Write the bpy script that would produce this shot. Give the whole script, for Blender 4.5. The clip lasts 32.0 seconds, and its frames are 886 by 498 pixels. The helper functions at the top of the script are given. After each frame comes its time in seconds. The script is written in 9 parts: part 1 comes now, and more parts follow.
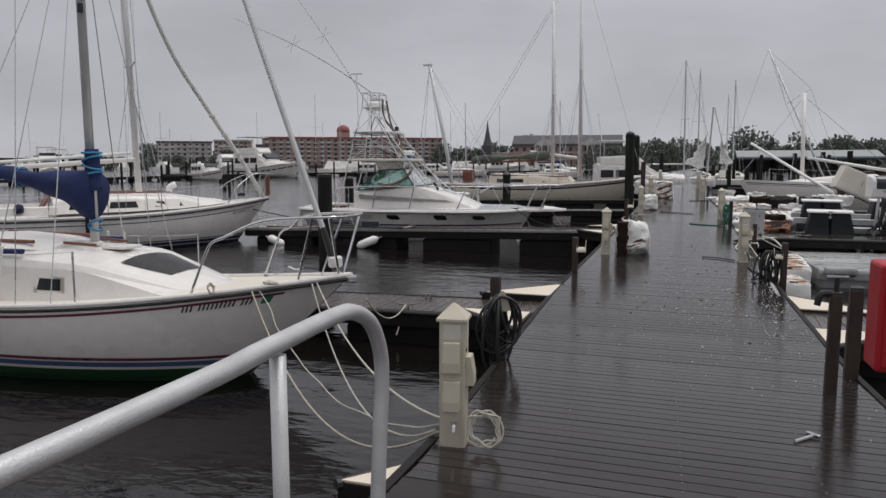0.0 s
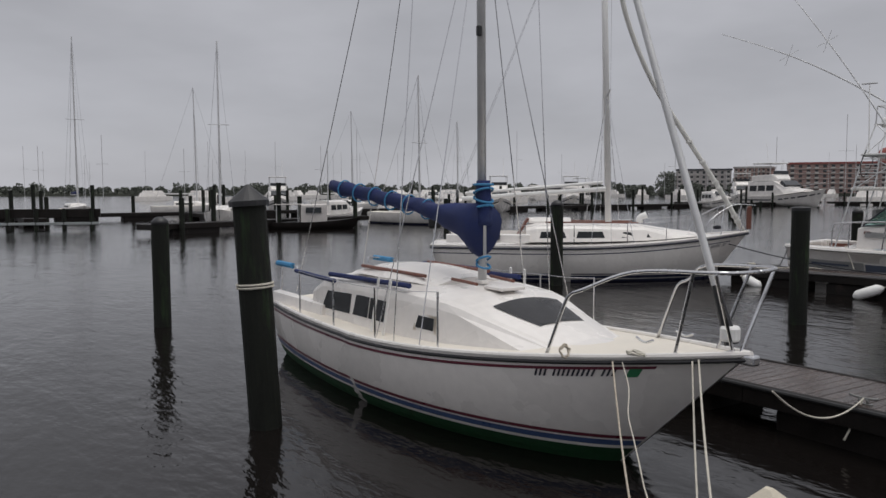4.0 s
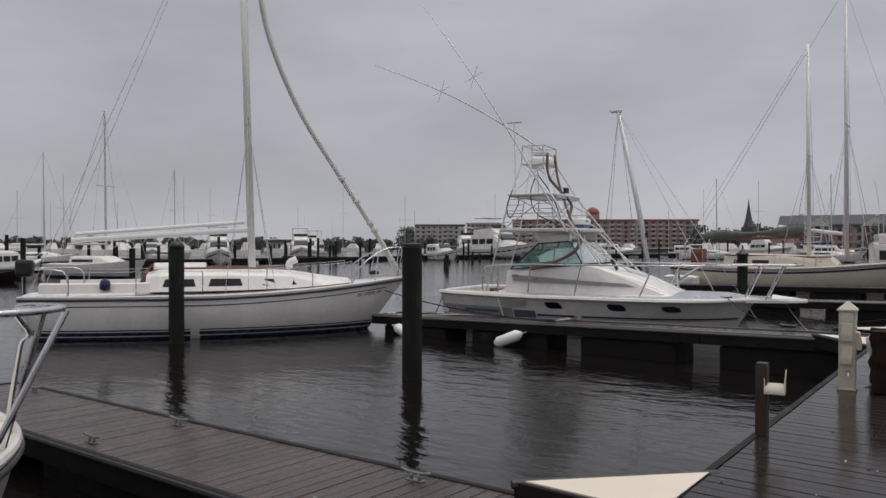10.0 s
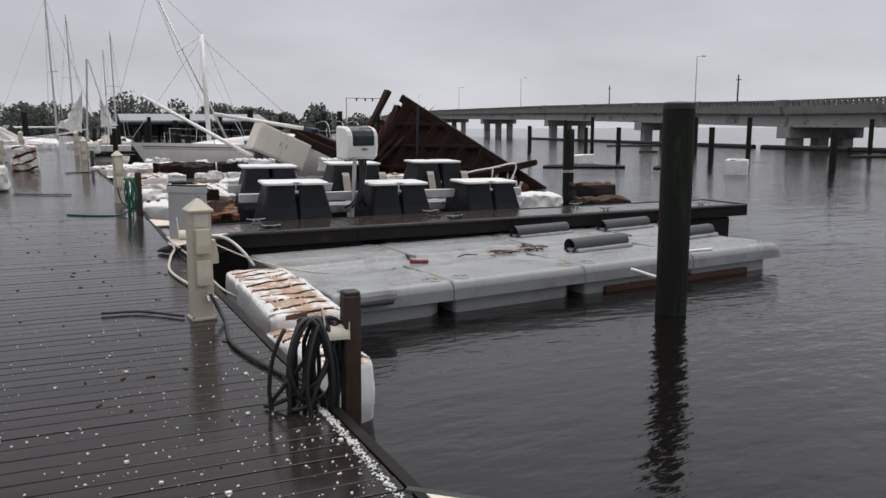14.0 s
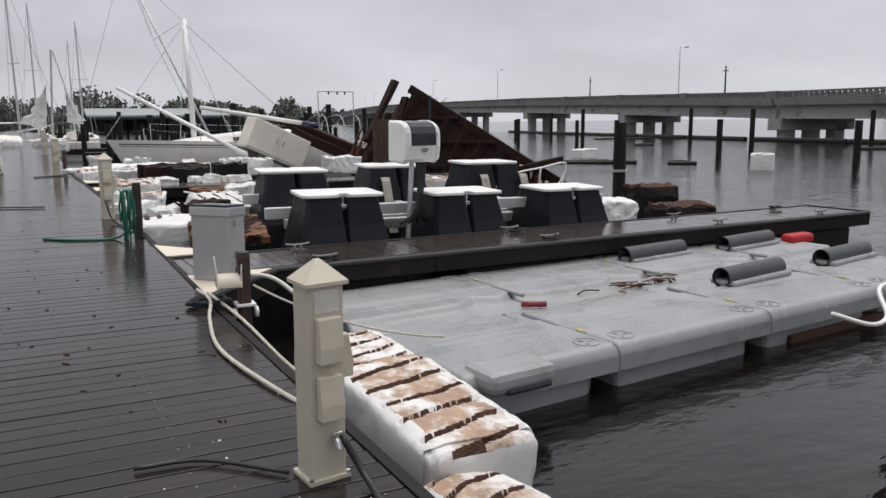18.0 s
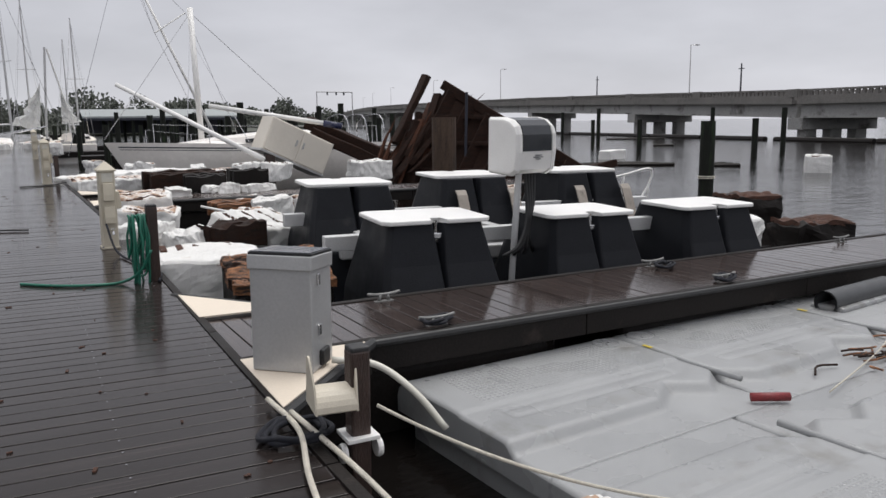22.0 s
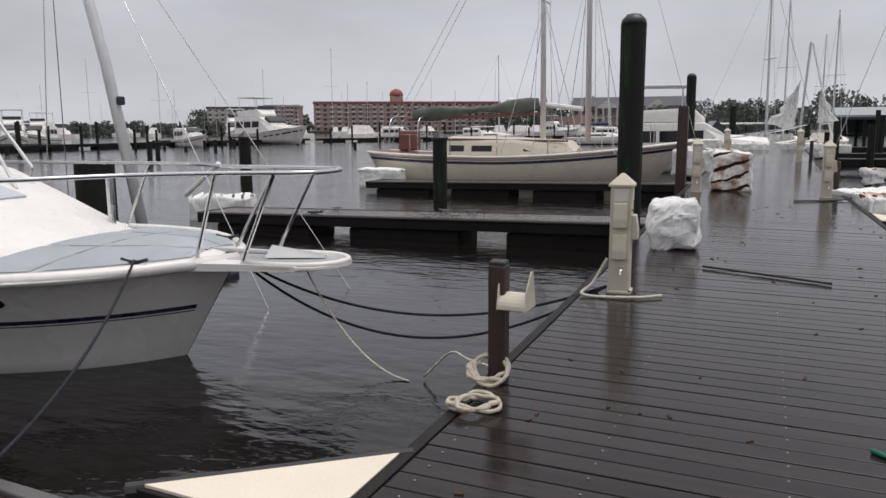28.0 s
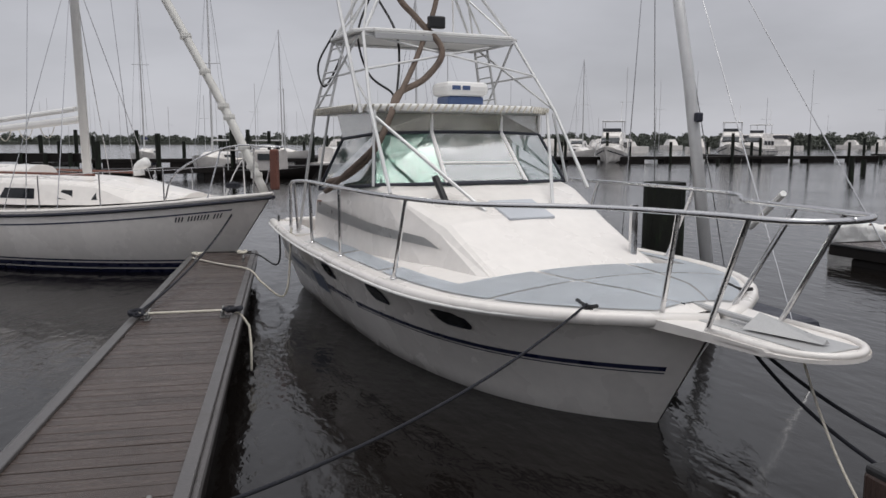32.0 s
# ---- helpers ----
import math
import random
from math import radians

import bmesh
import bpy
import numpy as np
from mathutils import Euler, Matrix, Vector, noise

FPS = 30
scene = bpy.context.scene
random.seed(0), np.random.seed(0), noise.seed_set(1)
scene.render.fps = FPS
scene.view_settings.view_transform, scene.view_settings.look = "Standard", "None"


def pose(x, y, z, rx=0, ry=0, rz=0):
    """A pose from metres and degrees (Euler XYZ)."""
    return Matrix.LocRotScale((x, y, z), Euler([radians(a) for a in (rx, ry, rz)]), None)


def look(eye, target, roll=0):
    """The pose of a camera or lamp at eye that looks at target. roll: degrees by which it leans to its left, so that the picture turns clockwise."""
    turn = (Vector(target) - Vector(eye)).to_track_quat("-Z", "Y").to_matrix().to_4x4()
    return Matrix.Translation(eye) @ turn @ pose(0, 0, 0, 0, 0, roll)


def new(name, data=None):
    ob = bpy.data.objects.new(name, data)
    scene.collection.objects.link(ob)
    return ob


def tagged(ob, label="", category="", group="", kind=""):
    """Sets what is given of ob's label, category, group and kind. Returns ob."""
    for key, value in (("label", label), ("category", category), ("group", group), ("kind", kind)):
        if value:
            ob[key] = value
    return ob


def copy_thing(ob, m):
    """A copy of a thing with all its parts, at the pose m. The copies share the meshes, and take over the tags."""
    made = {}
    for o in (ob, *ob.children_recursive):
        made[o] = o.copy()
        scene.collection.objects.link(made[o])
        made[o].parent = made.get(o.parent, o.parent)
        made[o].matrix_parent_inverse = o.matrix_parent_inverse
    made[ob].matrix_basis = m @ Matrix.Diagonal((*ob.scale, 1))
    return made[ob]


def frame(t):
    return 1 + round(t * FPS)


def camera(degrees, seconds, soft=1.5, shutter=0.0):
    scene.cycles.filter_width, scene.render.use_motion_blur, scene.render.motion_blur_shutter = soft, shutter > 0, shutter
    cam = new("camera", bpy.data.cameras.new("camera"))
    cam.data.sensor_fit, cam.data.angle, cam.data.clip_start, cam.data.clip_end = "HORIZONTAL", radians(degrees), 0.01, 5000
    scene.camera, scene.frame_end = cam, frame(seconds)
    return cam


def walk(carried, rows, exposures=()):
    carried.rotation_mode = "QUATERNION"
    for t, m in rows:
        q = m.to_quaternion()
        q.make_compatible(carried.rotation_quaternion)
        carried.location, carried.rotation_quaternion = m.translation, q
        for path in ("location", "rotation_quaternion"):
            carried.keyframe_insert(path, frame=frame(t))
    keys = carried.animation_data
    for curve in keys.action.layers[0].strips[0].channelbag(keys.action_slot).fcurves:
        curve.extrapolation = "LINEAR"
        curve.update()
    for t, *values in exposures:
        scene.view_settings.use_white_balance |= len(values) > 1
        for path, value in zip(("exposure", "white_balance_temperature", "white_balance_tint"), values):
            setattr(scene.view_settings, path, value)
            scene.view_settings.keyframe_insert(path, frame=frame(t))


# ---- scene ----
cam = camera(59.8, 32.0)
METRES, EYE, TURN = 23.0, 2.23, 18.4
# The storm-shifted main dock climbs and leans a little against the level water.
LIST = pose(0, 0, 0, 0.92, 0.43, 0)
ROWS = [
    (0.0, 0.0, 0.0, 0.0, -0.0, -7.45, 0.0),
    (0.5, 0.0048, 0.0167, 0.0014, 7.41, -8.04, 0.2),
    (1.0, 0.0101, 0.0337, 0.0027, 15.74, -8.29, 0.35),
    (1.5, 0.0145, 0.0468, 0.003, 22.54, -8.25, 0.32),
    (2.0, 0.0165, 0.0591, 0.0034, 27.12, -8.12, 0.34),
    (2.5, 0.0211, 0.0683, 0.0036, 33.77, -7.54, 0.4),
    (4.5, 0.0349, 0.116, -0.0027, 37.12, -4.92, 0.53),
    (5.0, 0.0426, 0.1263, -0.0113, 33.96, -5.0, 0.63),
    (5.5, 0.0491, 0.1339, -0.0104, 28.79, -5.09, 0.41),
    (6.0, 0.0547, 0.1428, -0.0094, 28.08, -5.15, 0.36),
    (6.5, 0.0571, 0.1575, -0.0096, 27.9, -3.55, 0.39),
    (7.0, 0.0603, 0.1739, -0.011, 27.82, -2.81, 0.49),
    (7.5, 0.0652, 0.1889, -0.0115, 28.07, -0.96, 0.4),
    (8.0, 0.0675, 0.208, -0.0133, 28.35, -0.67, 0.43),
    (8.5, 0.0718, 0.2269, -0.0147, 28.74, -0.62, 0.54),
    (9.0, 0.077, 0.2446, -0.0149, 29.08, -0.66, 0.51),
    (9.5, 0.0787, 0.2639, -0.0168, 26.77, -0.63, 0.24),
    (10.0, 0.0819, 0.2815, -0.0186, 18.62, -1.28, 0.19),
    (10.5, 0.0913, 0.2966, -0.0199, 11.43, -2.16, 0.07),
    (11.0, 0.0973, 0.3123, -0.0222, 0.05, -3.71, -0.29),
    (11.5, 0.1017, 0.3276, -0.0235, -10.37, -5.75, -0.41),
    (12.0, 0.1085, 0.3421, -0.0241, -19.98, -7.13, -0.51),
    (12.5, 0.1144, 0.3564, -0.0247, -27.56, -7.63, -0.63),
    (13.0, 0.1198, 0.371, -0.0252, -33.06, -8.65, -0.74),
    (13.5, 0.1264, 0.3843, -0.0257, -39.64, -9.35, -0.56),
    (14.0, 0.1335, 0.3981, -0.025, -43.44, -9.57, -0.56),
    (14.5, 0.1379, 0.4159, -0.025, -44.03, -9.69, -0.75),
    (16.5, 0.1559, 0.4866, -0.0267, -45.76, -10.06, -0.48),
    (17.0, 0.1618, 0.5042, -0.0266, -45.94, -10.14, -0.42),
    (17.5, 0.1668, 0.522, -0.0267, -45.88, -10.1, -0.42),
    (18.0, 0.1717, 0.5381, -0.0263, -45.69, -10.03, -0.27),
    (18.5, 0.1788, 0.5543, -0.0262, -45.31, -9.32, -0.15),
    (19.0, 0.1843, 0.5682, -0.0267, -44.78, -9.1, -0.15),
    (19.5, 0.1896, 0.5834, -0.027, -44.6, -8.99, -0.06),
    (20.0, 0.1974, 0.5993, -0.028, -44.64, -9.14, -0.02),
    (20.5, 0.203, 0.6152, -0.028, -44.91, -9.15, -0.09),
    (21.0, 0.2082, 0.6323, -0.0282, -45.49, -9.12, -0.04),
    (21.5, 0.2156, 0.6478, -0.0295, -45.77, -9.81, 0.03),
    (22.0, 0.221, 0.6643, -0.0294, -45.94, -9.99, -0.1),
    (22.5, 0.2238, 0.6791, -0.029, -46.11, -10.04, -0.14),
    (23.0, 0.2292, 0.6946, -0.0303, -46.3, -10.03, 0.02),
    (23.5, 0.2336, 0.71, -0.0309, -44.61, -9.98, 0.01),
    (24.0, 0.2343, 0.7241, -0.0306, -37.27, -9.88, 0.02),
    (24.5, 0.2359, 0.7361, -0.0305, -33.98, -9.84, 0.23),
    (26.5, 0.2465, 0.799, -0.0313, -22.46, -9.9, 0.34),
    (27.0, 0.2486, 0.8142, -0.0314, -16.05, -9.94, 0.27),
    (27.5, 0.2481, 0.8306, -0.0315, -7.59, -9.92, 0.18),
    (28.0, 0.2492, 0.8465, -0.0323, 4.9, -9.93, 0.35),
    (28.5, 0.252, 0.8575, -0.031, 19.46, -9.83, 0.44),
    (29.0, 0.2526, 0.8669, -0.0298, 31.38, -9.8, 0.32),
    (29.5, 0.2553, 0.8771, -0.0297, 40.74, -9.79, 0.28),
    (30.0, 0.2623, 0.8894, -0.0295, 47.64, -9.75, 0.44),
    (30.5, 0.2664, 0.9017, -0.0294, 51.08, -9.78, 0.3),
    (31.0, 0.2691, 0.9152, -0.0283, 54.38, -9.54, 0.45),
    (31.5, 0.2773, 0.9295, -0.0293, 55.02, -9.03, 0.71),
    (32.0, 0.2853, 0.9431, -0.0294, 55.08, -8.64, 0.68),
]
walk(cam, [(t, LIST @ pose(0, 0, EYE, 0, 0, TURN) @ pose(METRES * x, METRES * y, METRES * z, 90 + pitch, roll, yaw)) for t, x, y, z, yaw, pitch, roll in ROWS],
     [(0.0, 0.08), (6.0, 0.0), (10.0, 0.02), (12.0, 0.0), (13.0, 0.18), (14.0, 0.34), (17.0, 0.4), (19.0, 0.45), (28.0, 0.40), (29.5, 0.40), (31.0, 0.42), (32.0, 0.2)])
WATER = -0.42

# ---------------------------------------------------------------- world and light
SUN_EL, SUN_ROT = radians(74), radians(60)
world = bpy.data.worlds.new("overcast_sky")
scene.world = world
world.use_nodes = True
wn, wl = world.node_tree.nodes, world.node_tree.links
wn.clear()
w_out = wn.new("ShaderNodeOutputWorld")
w_bg = wn.new("ShaderNodeBackground")
w_bg.inputs["Strength"].default_value = 1.0
w_sky = wn.new("ShaderNodeTexSky")
w_sky.sky_type = "NISHITA"
w_sky.sun_disc = False
w_sky.sun_elevation, w_sky.sun_rotation = SUN_EL, SUN_ROT
w_skys = wn.new("ShaderNodeVectorMath")
w_skys.operation = "SCALE"
w_skys.inputs["Scale"].default_value = 0.06
w_co = wn.new("ShaderNodeTexCoord")
w_sep = wn.new("ShaderNodeSeparateXYZ")
w_ramp = wn.new("ShaderNodeValToRGB")
w_ramp.color_ramp.elements[0].position, w_ramp.color_ramp.elements[0].color = 0.0, (0.44, 0.442, 0.478, 1)
w_ramp.color_ramp.elements[1].position, w_ramp.color_ramp.elements[1].color = 1.0, (0.86, 0.855, 0.86, 1)
for at, tone in ((0.3, 0.425), (0.58, 0.53)):
    e = w_ramp.color_ramp.elements.new(at)
    e.color = (tone, tone * 1.005, tone * 1.075, 1)
w_map = wn.new("ShaderNodeMapping")
w_map.inputs["Scale"].default_value = (1.6, 1.6, 5.0)
w_noise = wn.new("ShaderNodeTexNoise")
w_noise.inputs["Scale"].default_value, w_noise.inputs["Detail"].default_value = 1.6, 6
w_cl = wn.new("ShaderNodeMapRange")
w_cl.inputs["From Min"].default_value, w_cl.inputs["From Max"].default_value = 0.3, 0.7
w_cl.inputs["To Min"].default_value, w_cl.inputs["To Max"].default_value = 0.86, 1.16
w_mul = wn.new("ShaderNodeVectorMath")
w_mul.operation = "SCALE"
w_mix = wn.new("ShaderNodeMix")
w_mix.data_type = "RGBA"
w_mix.inputs["Factor"].default_value = 0.93
wl.new(w_co.outputs["Generated"], w_sep.inputs[0])
wl.new(w_sep.outputs["Z"], w_ramp.inputs["Fac"])
wl.new(w_co.outputs["Generated"], w_map.inputs["Vector"])
wl.new(w_map.outputs[0], w_noise.inputs["Vector"])
wl.new(w_noise.outputs["Fac"], w_cl.inputs["Value"])
wl.new(w_ramp.outputs["Color"], w_mul.inputs[0])
# the cloud is a little thinner towards the sun's side
w_side = wn.new("ShaderNodeMapRange")
w_side.inputs["From Min"].default_value, w_side.inputs["From Max"].default_value = -1.0, 1.0
w_side.inputs["To Min"].default_value, w_side.inputs["To Max"].default_value = 0.97, 1.12
w_both = wn.new("ShaderNodeMath")
w_both.operation = "MULTIPLY"
wl.new(w_sep.outputs["X"], w_side.inputs["Value"])
wl.new(w_side.outputs[0], w_both.inputs[0])
wl.new(w_cl.outputs[0], w_both.inputs[1])
wl.new(w_both.outputs[0], w_mul.inputs["Scale"])
wl.new(w_sky.outputs[0], w_skys.inputs[0])
wl.new(w_skys.outputs[0], w_mix.inputs["A"])
wl.new(w_mul.outputs[0], w_mix.inputs["B"])
wl.new(w_mix.outputs["Result"], w_bg.inputs["Color"])
wl.new(w_bg.outputs[0], w_out.inputs["Surface"])
sun = new("sun", bpy.data.lights.new("sun", "SUN"))
sun.data.energy, sun.data.angle, sun.data.color = 1.25, radians(40), (1.0, 0.98, 0.95)
sun.matrix_world = look((0, 0, 50), (-50 * math.sin(SUN_ROT) / math.tan(SUN_EL), -50 * math.cos(SUN_ROT) / math.tan(SUN_EL), 0))


# ---------------------------------------------------------------- materials
def mat(name, col, rough=0.5, metal=0.0, var=0.15, scale=6.0, fine=60.0, bump=0.05, dirt=None, dirt_at=0.62, spec=0.5, stretch=(1, 1, 1), rough_var=0.1, coat=0.0, rnd=0.0, glass=0.0, dirt_scale=2.0, bump_dist=0.01):
    """A surface with coarse and fine variation of colour, stains of its own colour and a fine relief."""
    m = bpy.data.materials.new(name)
    m.use_nodes = True
    n, l = m.node_tree.nodes, m.node_tree.links
    b = n["Principled BSDF"]
    co = n.new("ShaderNodeTexCoord")
    mp = n.new("ShaderNodeMapping")
    mp.inputs["Scale"].default_value = stretch
    l.new(co.outputs["Object"], mp.inputs["Vector"])
    vec = mp.outputs[0]
    info = n.new("ShaderNodeObjectInfo")
    add = n.new("ShaderNodeVectorMath")
    add.operation = "MULTIPLY_ADD"
    add.inputs[1].default_value = (1, 1, 1)
    l.new(vec, add.inputs[0])
    off = n.new("ShaderNodeVectorMath")
    off.operation = "SCALE"
    off.inputs[0].default_value = (37.0, 91.0, 53.0)
    l.new(info.outputs["Random"], off.inputs["Scale"])
    l.new(off.outputs[0], add.inputs[2])
    vec = add.outputs[0]
    n1, n2 = n.new("ShaderNodeTexNoise"), n.new("ShaderNodeTexNoise")
    n1.inputs["Scale"].default_value, n1.inputs["Detail"].default_value = scale, 5
    n2.inputs["Scale"].default_value, n2.inputs["Detail"].default_value = fine, 4
    l.new(vec, n1.inputs["Vector"])
    l.new(vec, n2.inputs["Vector"])
    mean = n.new("ShaderNodeMath")
    mean.operation = "ADD"
    l.new(n1.outputs["Fac"], mean.inputs[0])
    l.new(n2.outputs["Fac"], mean.inputs[1])
    rng = n.new("ShaderNodeMapRange")
    rng.inputs["From Min"].default_value, rng.inputs["From Max"].default_value = 0.7, 1.3
    rng.inputs["To Min"].default_value, rng.inputs["To Max"].default_value = 1 - var, 1 + var
    l.new(mean.outputs[0], rng.inputs["Value"])
    tone = n.new("ShaderNodeVectorMath")
    tone.operation = "SCALE"
    tone.inputs[0].default_value = col
    l.new(rng.outputs[0], tone.inputs["Scale"])
    colour = tone.outputs[0]
    if rnd:
        rr = n.new("ShaderNodeMapRange")
        rr.inputs["To Min"].default_value, rr.inputs["To Max"].default_value = 1 - rnd, 1 + rnd
        l.new(info.outputs["Random"], rr.inputs["Value"])
        t2 = n.new("ShaderNodeVectorMath")
        t2.operation = "SCALE"
        l.new(colour, t2.inputs[0])
        l.new(rr.outputs[0], t2.inputs["Scale"])
        colour = t2.outputs[0]
    if dirt:
        n3 = n.new("ShaderNodeTexNoise")
        n3.inputs["Scale"].default_value, n3.inputs["Detail"].default_value, n3.inputs["Roughness"].default_value = dirt_scale, 8, 0.65
        l.new(vec, n3.inputs["Vector"])
        dr = n.new("ShaderNodeMapRange")
        dr.inputs["From Min"].default_value, dr.inputs["From Max"].default_value = dirt_at, dirt_at + 0.14
        l.new(n3.outputs["Fac"], dr.inputs["Value"])
        mx = n.new("ShaderNodeMix")
        mx.data_type = "RGBA"
        mx.inputs["B"].default_value = (*dirt, 1)
        l.new(dr.outputs[0], mx.inputs["Factor"])
        l.new(colour, mx.inputs["A"])
        colour = mx.outputs["Result"]
    l.new(colour, b.inputs["Base Color"])
    ro = n.new("ShaderNodeMapRange")
    ro.inputs["From Min"].default_value, ro.inputs["From Max"].default_value = 0.3, 0.7
    ro.inputs["To Min"].default_value, ro.inputs["To Max"].default_value = max(0.02, rough - rough_var), min(1, rough + rough_var)
    l.new(n1.outputs["Fac"], ro.inputs["Value"])
    l.new(ro.outputs[0], b.inputs["Roughness"])
    b.inputs["Metallic"].default_value = metal
    b.inputs["Specular IOR Level"].default_value = spec
    b.inputs["Coat Weight"].default_value = coat
    b.inputs["Coat Roughness"].default_value = 0.12
    if glass:
        b.inputs["Transmission Weight"].default_value = glass
    if bump:
        bp = n.new("ShaderNodeBump")
        bp.inputs["Strength"].default_value, bp.inputs["Distance"].default_value = min(1.0, bump * 4), bump_dist
        l.new(n2.outputs["Fac"], bp.inputs["Height"])
        l.new(bp.outputs[0], b.inputs["Normal"])
    return m


GEL = mat("white_gelcoat", (0.77, 0.735, 0.70), 0.28, var=0.05, scale=1.2, fine=9, bump=0.01, dirt=(0.55, 0.5, 0.43), dirt_at=0.72, dirt_scale=1.5, coat=0.3)
GEL_DECK = mat("cream_nonskid", (0.72, 0.67, 0.59), 0.6, var=0.06, scale=2, fine=300, bump=0.1, dirt=(0.45, 0.38, 0.3), dirt_at=0.72)
NONSKID = mat("blue_grey_nonskid", (0.66, 0.69, 0.725), 0.55, var=0.06, scale=2, fine=350, bump=0.1)
DASH = mat("grey_helm_vinyl", (0.24, 0.245, 0.24), 0.6, var=0.12, scale=4, fine=120, bump=0.03)
GEL_GREY = mat("pale_grey_nonskid", (0.50, 0.52, 0.56), 0.55, var=0.05, scale=2, fine=350, bump=0.1)
HULL_BLUE = mat("faded_slate_hull_paint", (0.11, 0.13, 0.18), 0.4, var=0.15, bump=0.0)
NAVY = mat("navy_stripe", (0.018, 0.022, 0.06), 0.3, var=0.12, bump=0.0)
MAROON = mat("maroon_stripe", (0.13, 0.022, 0.04), 0.35, var=0.12, bump=0.0)
BLUE_ST = mat("blue_stripe", (0.06, 0.10, 0.22), 0.35, var=0.1, bump=0.0)
GREEN_BT = mat("green_bottom_paint", (0.012, 0.06, 0.022), 0.6, var=0.25, scale=8, dirt=(0.03, 0.035, 0.02), dirt_at=0.55)
BLACK_ST = mat("black_rub_rail", (0.012, 0.012, 0.014), 0.45, var=0.2, bump=0.02)
CANVAS = mat("blue_canvas", (0.014, 0.025, 0.10), 0.85, var=0.25, scale=5, fine=220, bump=0.15, dirt=(0.03, 0.045, 0.13), dirt_at=0.58)
STRAP = mat("light_blue_strap", (0.05, 0.22, 0.42), 0.8, var=0.2, bump=0.05)
ALU = mat("dull_aluminium", (0.60, 0.60, 0.60), 0.42, metal=0.3, var=0.1, scale=4, fine=90, bump=0.02)
STEEL = mat("stainless_steel", (0.62, 0.62, 0.63), 0.22, metal=1.0, var=0.06, bump=0.0)
CLEAT = mat("dull_cast_cleat", (0.22, 0.22, 0.215), 0.5, metal=0.4, var=0.25, scale=14, fine=120, bump=0.1, dirt=(0.08, 0.06, 0.05), dirt_at=0.58, dirt_scale=14)
GALV = mat("galvanised_rail", (0.60, 0.60, 0.60), 0.38, metal=0.45, var=0.1, scale=9, fine=160, bump=0.05, dirt=(0.30, 0.29, 0.27), dirt_at=0.70, dirt_scale=9)
TINT = mat("tinted_acrylic", (0.03, 0.033, 0.038), 0.08, var=0.1, bump=0.0, spec=0.6)
GLASS = mat("greenish_glass", (0.44, 0.68, 0.60), 0.02, var=0.06, scale=2.5, bump=0.0, glass=0.93, rough_var=0.01)
VINYL = mat("clear_vinyl", (0.66, 0.65, 0.58), 0.15, var=0.12, scale=5, bump=0.04, glass=0.72)
RUBBER = mat("black_rubber", (0.018, 0.018, 0.019), 0.5, var=0.25, scale=10, bump=0.05)
PLASTIC_BK = mat("black_tank_plastic", (0.011, 0.012, 0.015), 0.5, var=0.25, scale=4, fine=80, bump=0.05, spec=0.14, dirt=(0.03, 0.03, 0.03), dirt_at=0.64)
HANGER = mat("cream_plastic_saddle", (0.56, 0.51, 0.42), 0.45, var=0.08, scale=8, fine=120, bump=0.03, dirt=(0.36, 0.32, 0.25), dirt_at=0.68, dirt_scale=10)
PLASTIC_WH = mat("white_plastic", (0.80, 0.79, 0.77), 0.4, var=0.04, bump=0.01, dirt=(0.5, 0.46, 0.4), dirt_at=0.74)
PED = mat("beige_pedestal_plastic", (0.55, 0.50, 0.40), 0.5, var=0.08, scale=3, fine=120, bump=0.02, dirt=(0.38, 0.33, 0.26), dirt_at=0.66)
PED_LENS = mat("pale_lens", (0.62, 0.60, 0.53), 0.3, var=0.05, bump=0.0)
STEEL_BOX = mat("grey_steel_box", (0.46, 0.46, 0.46), 0.35, metal=0.35, var=0.07, scale=3, fine=60, bump=0.02, dirt=(0.32, 0.31, 0.29), dirt_at=0.68)
SMOKY = mat("smoky_acrylic", (0.085, 0.085, 0.09), 0.12, var=0.1, bump=0.0)
PV = mat("solar_cells", (0.03, 0.035, 0.05), 0.15, var=0.1, bump=0.0)
DECKING = mat("wet_grey_brown_decking", (0.023, 0.0185, 0.0175), 0.065, var=0.3, scale=2.2, fine=40, bump=0.012, stretch=(1.0, 9.0, 9.0), rough_var=0.06, rnd=0.16, dirt=(0.036, 0.029, 0.027), dirt_at=0.56, spec=0.22, dirt_scale=1.2)
DECK_WET = mat("soaked_finger_decking", (0.045, 0.034, 0.031), 0.10, var=0.3, scale=3, fine=40, bump=0.012, stretch=(9.0, 1.0, 9.0), rough_var=0.07, rnd=0.16, dirt=(0.07, 0.055, 0.048), dirt_at=0.6)
DECK_F = mat("damp_finger_decking", (0.066, 0.050, 0.044), 0.20, var=0.28, scale=3, fine=40, bump=0.06, stretch=(9.0, 1.0, 9.0), rough_var=0.16, rnd=0.16, spec=0.32, dirt=(0.032, 0.026, 0.024), dirt_at=0.56)
FASCIA = mat("black_dock_fascia", (0.014, 0.0115, 0.0105), 0.55, spec=0.18, var=0.35, scale=3, fine=50, bump=0.08, dirt=(0.045, 0.035, 0.03), dirt_at=0.62)
EDGE_GREY = mat("grey_vinyl_edging", (0.085, 0.08, 0.08), 0.4, var=0.25, scale=3, fine=60, bump=0.04, dirt=(0.06, 0.05, 0.045), dirt_at=0.6)
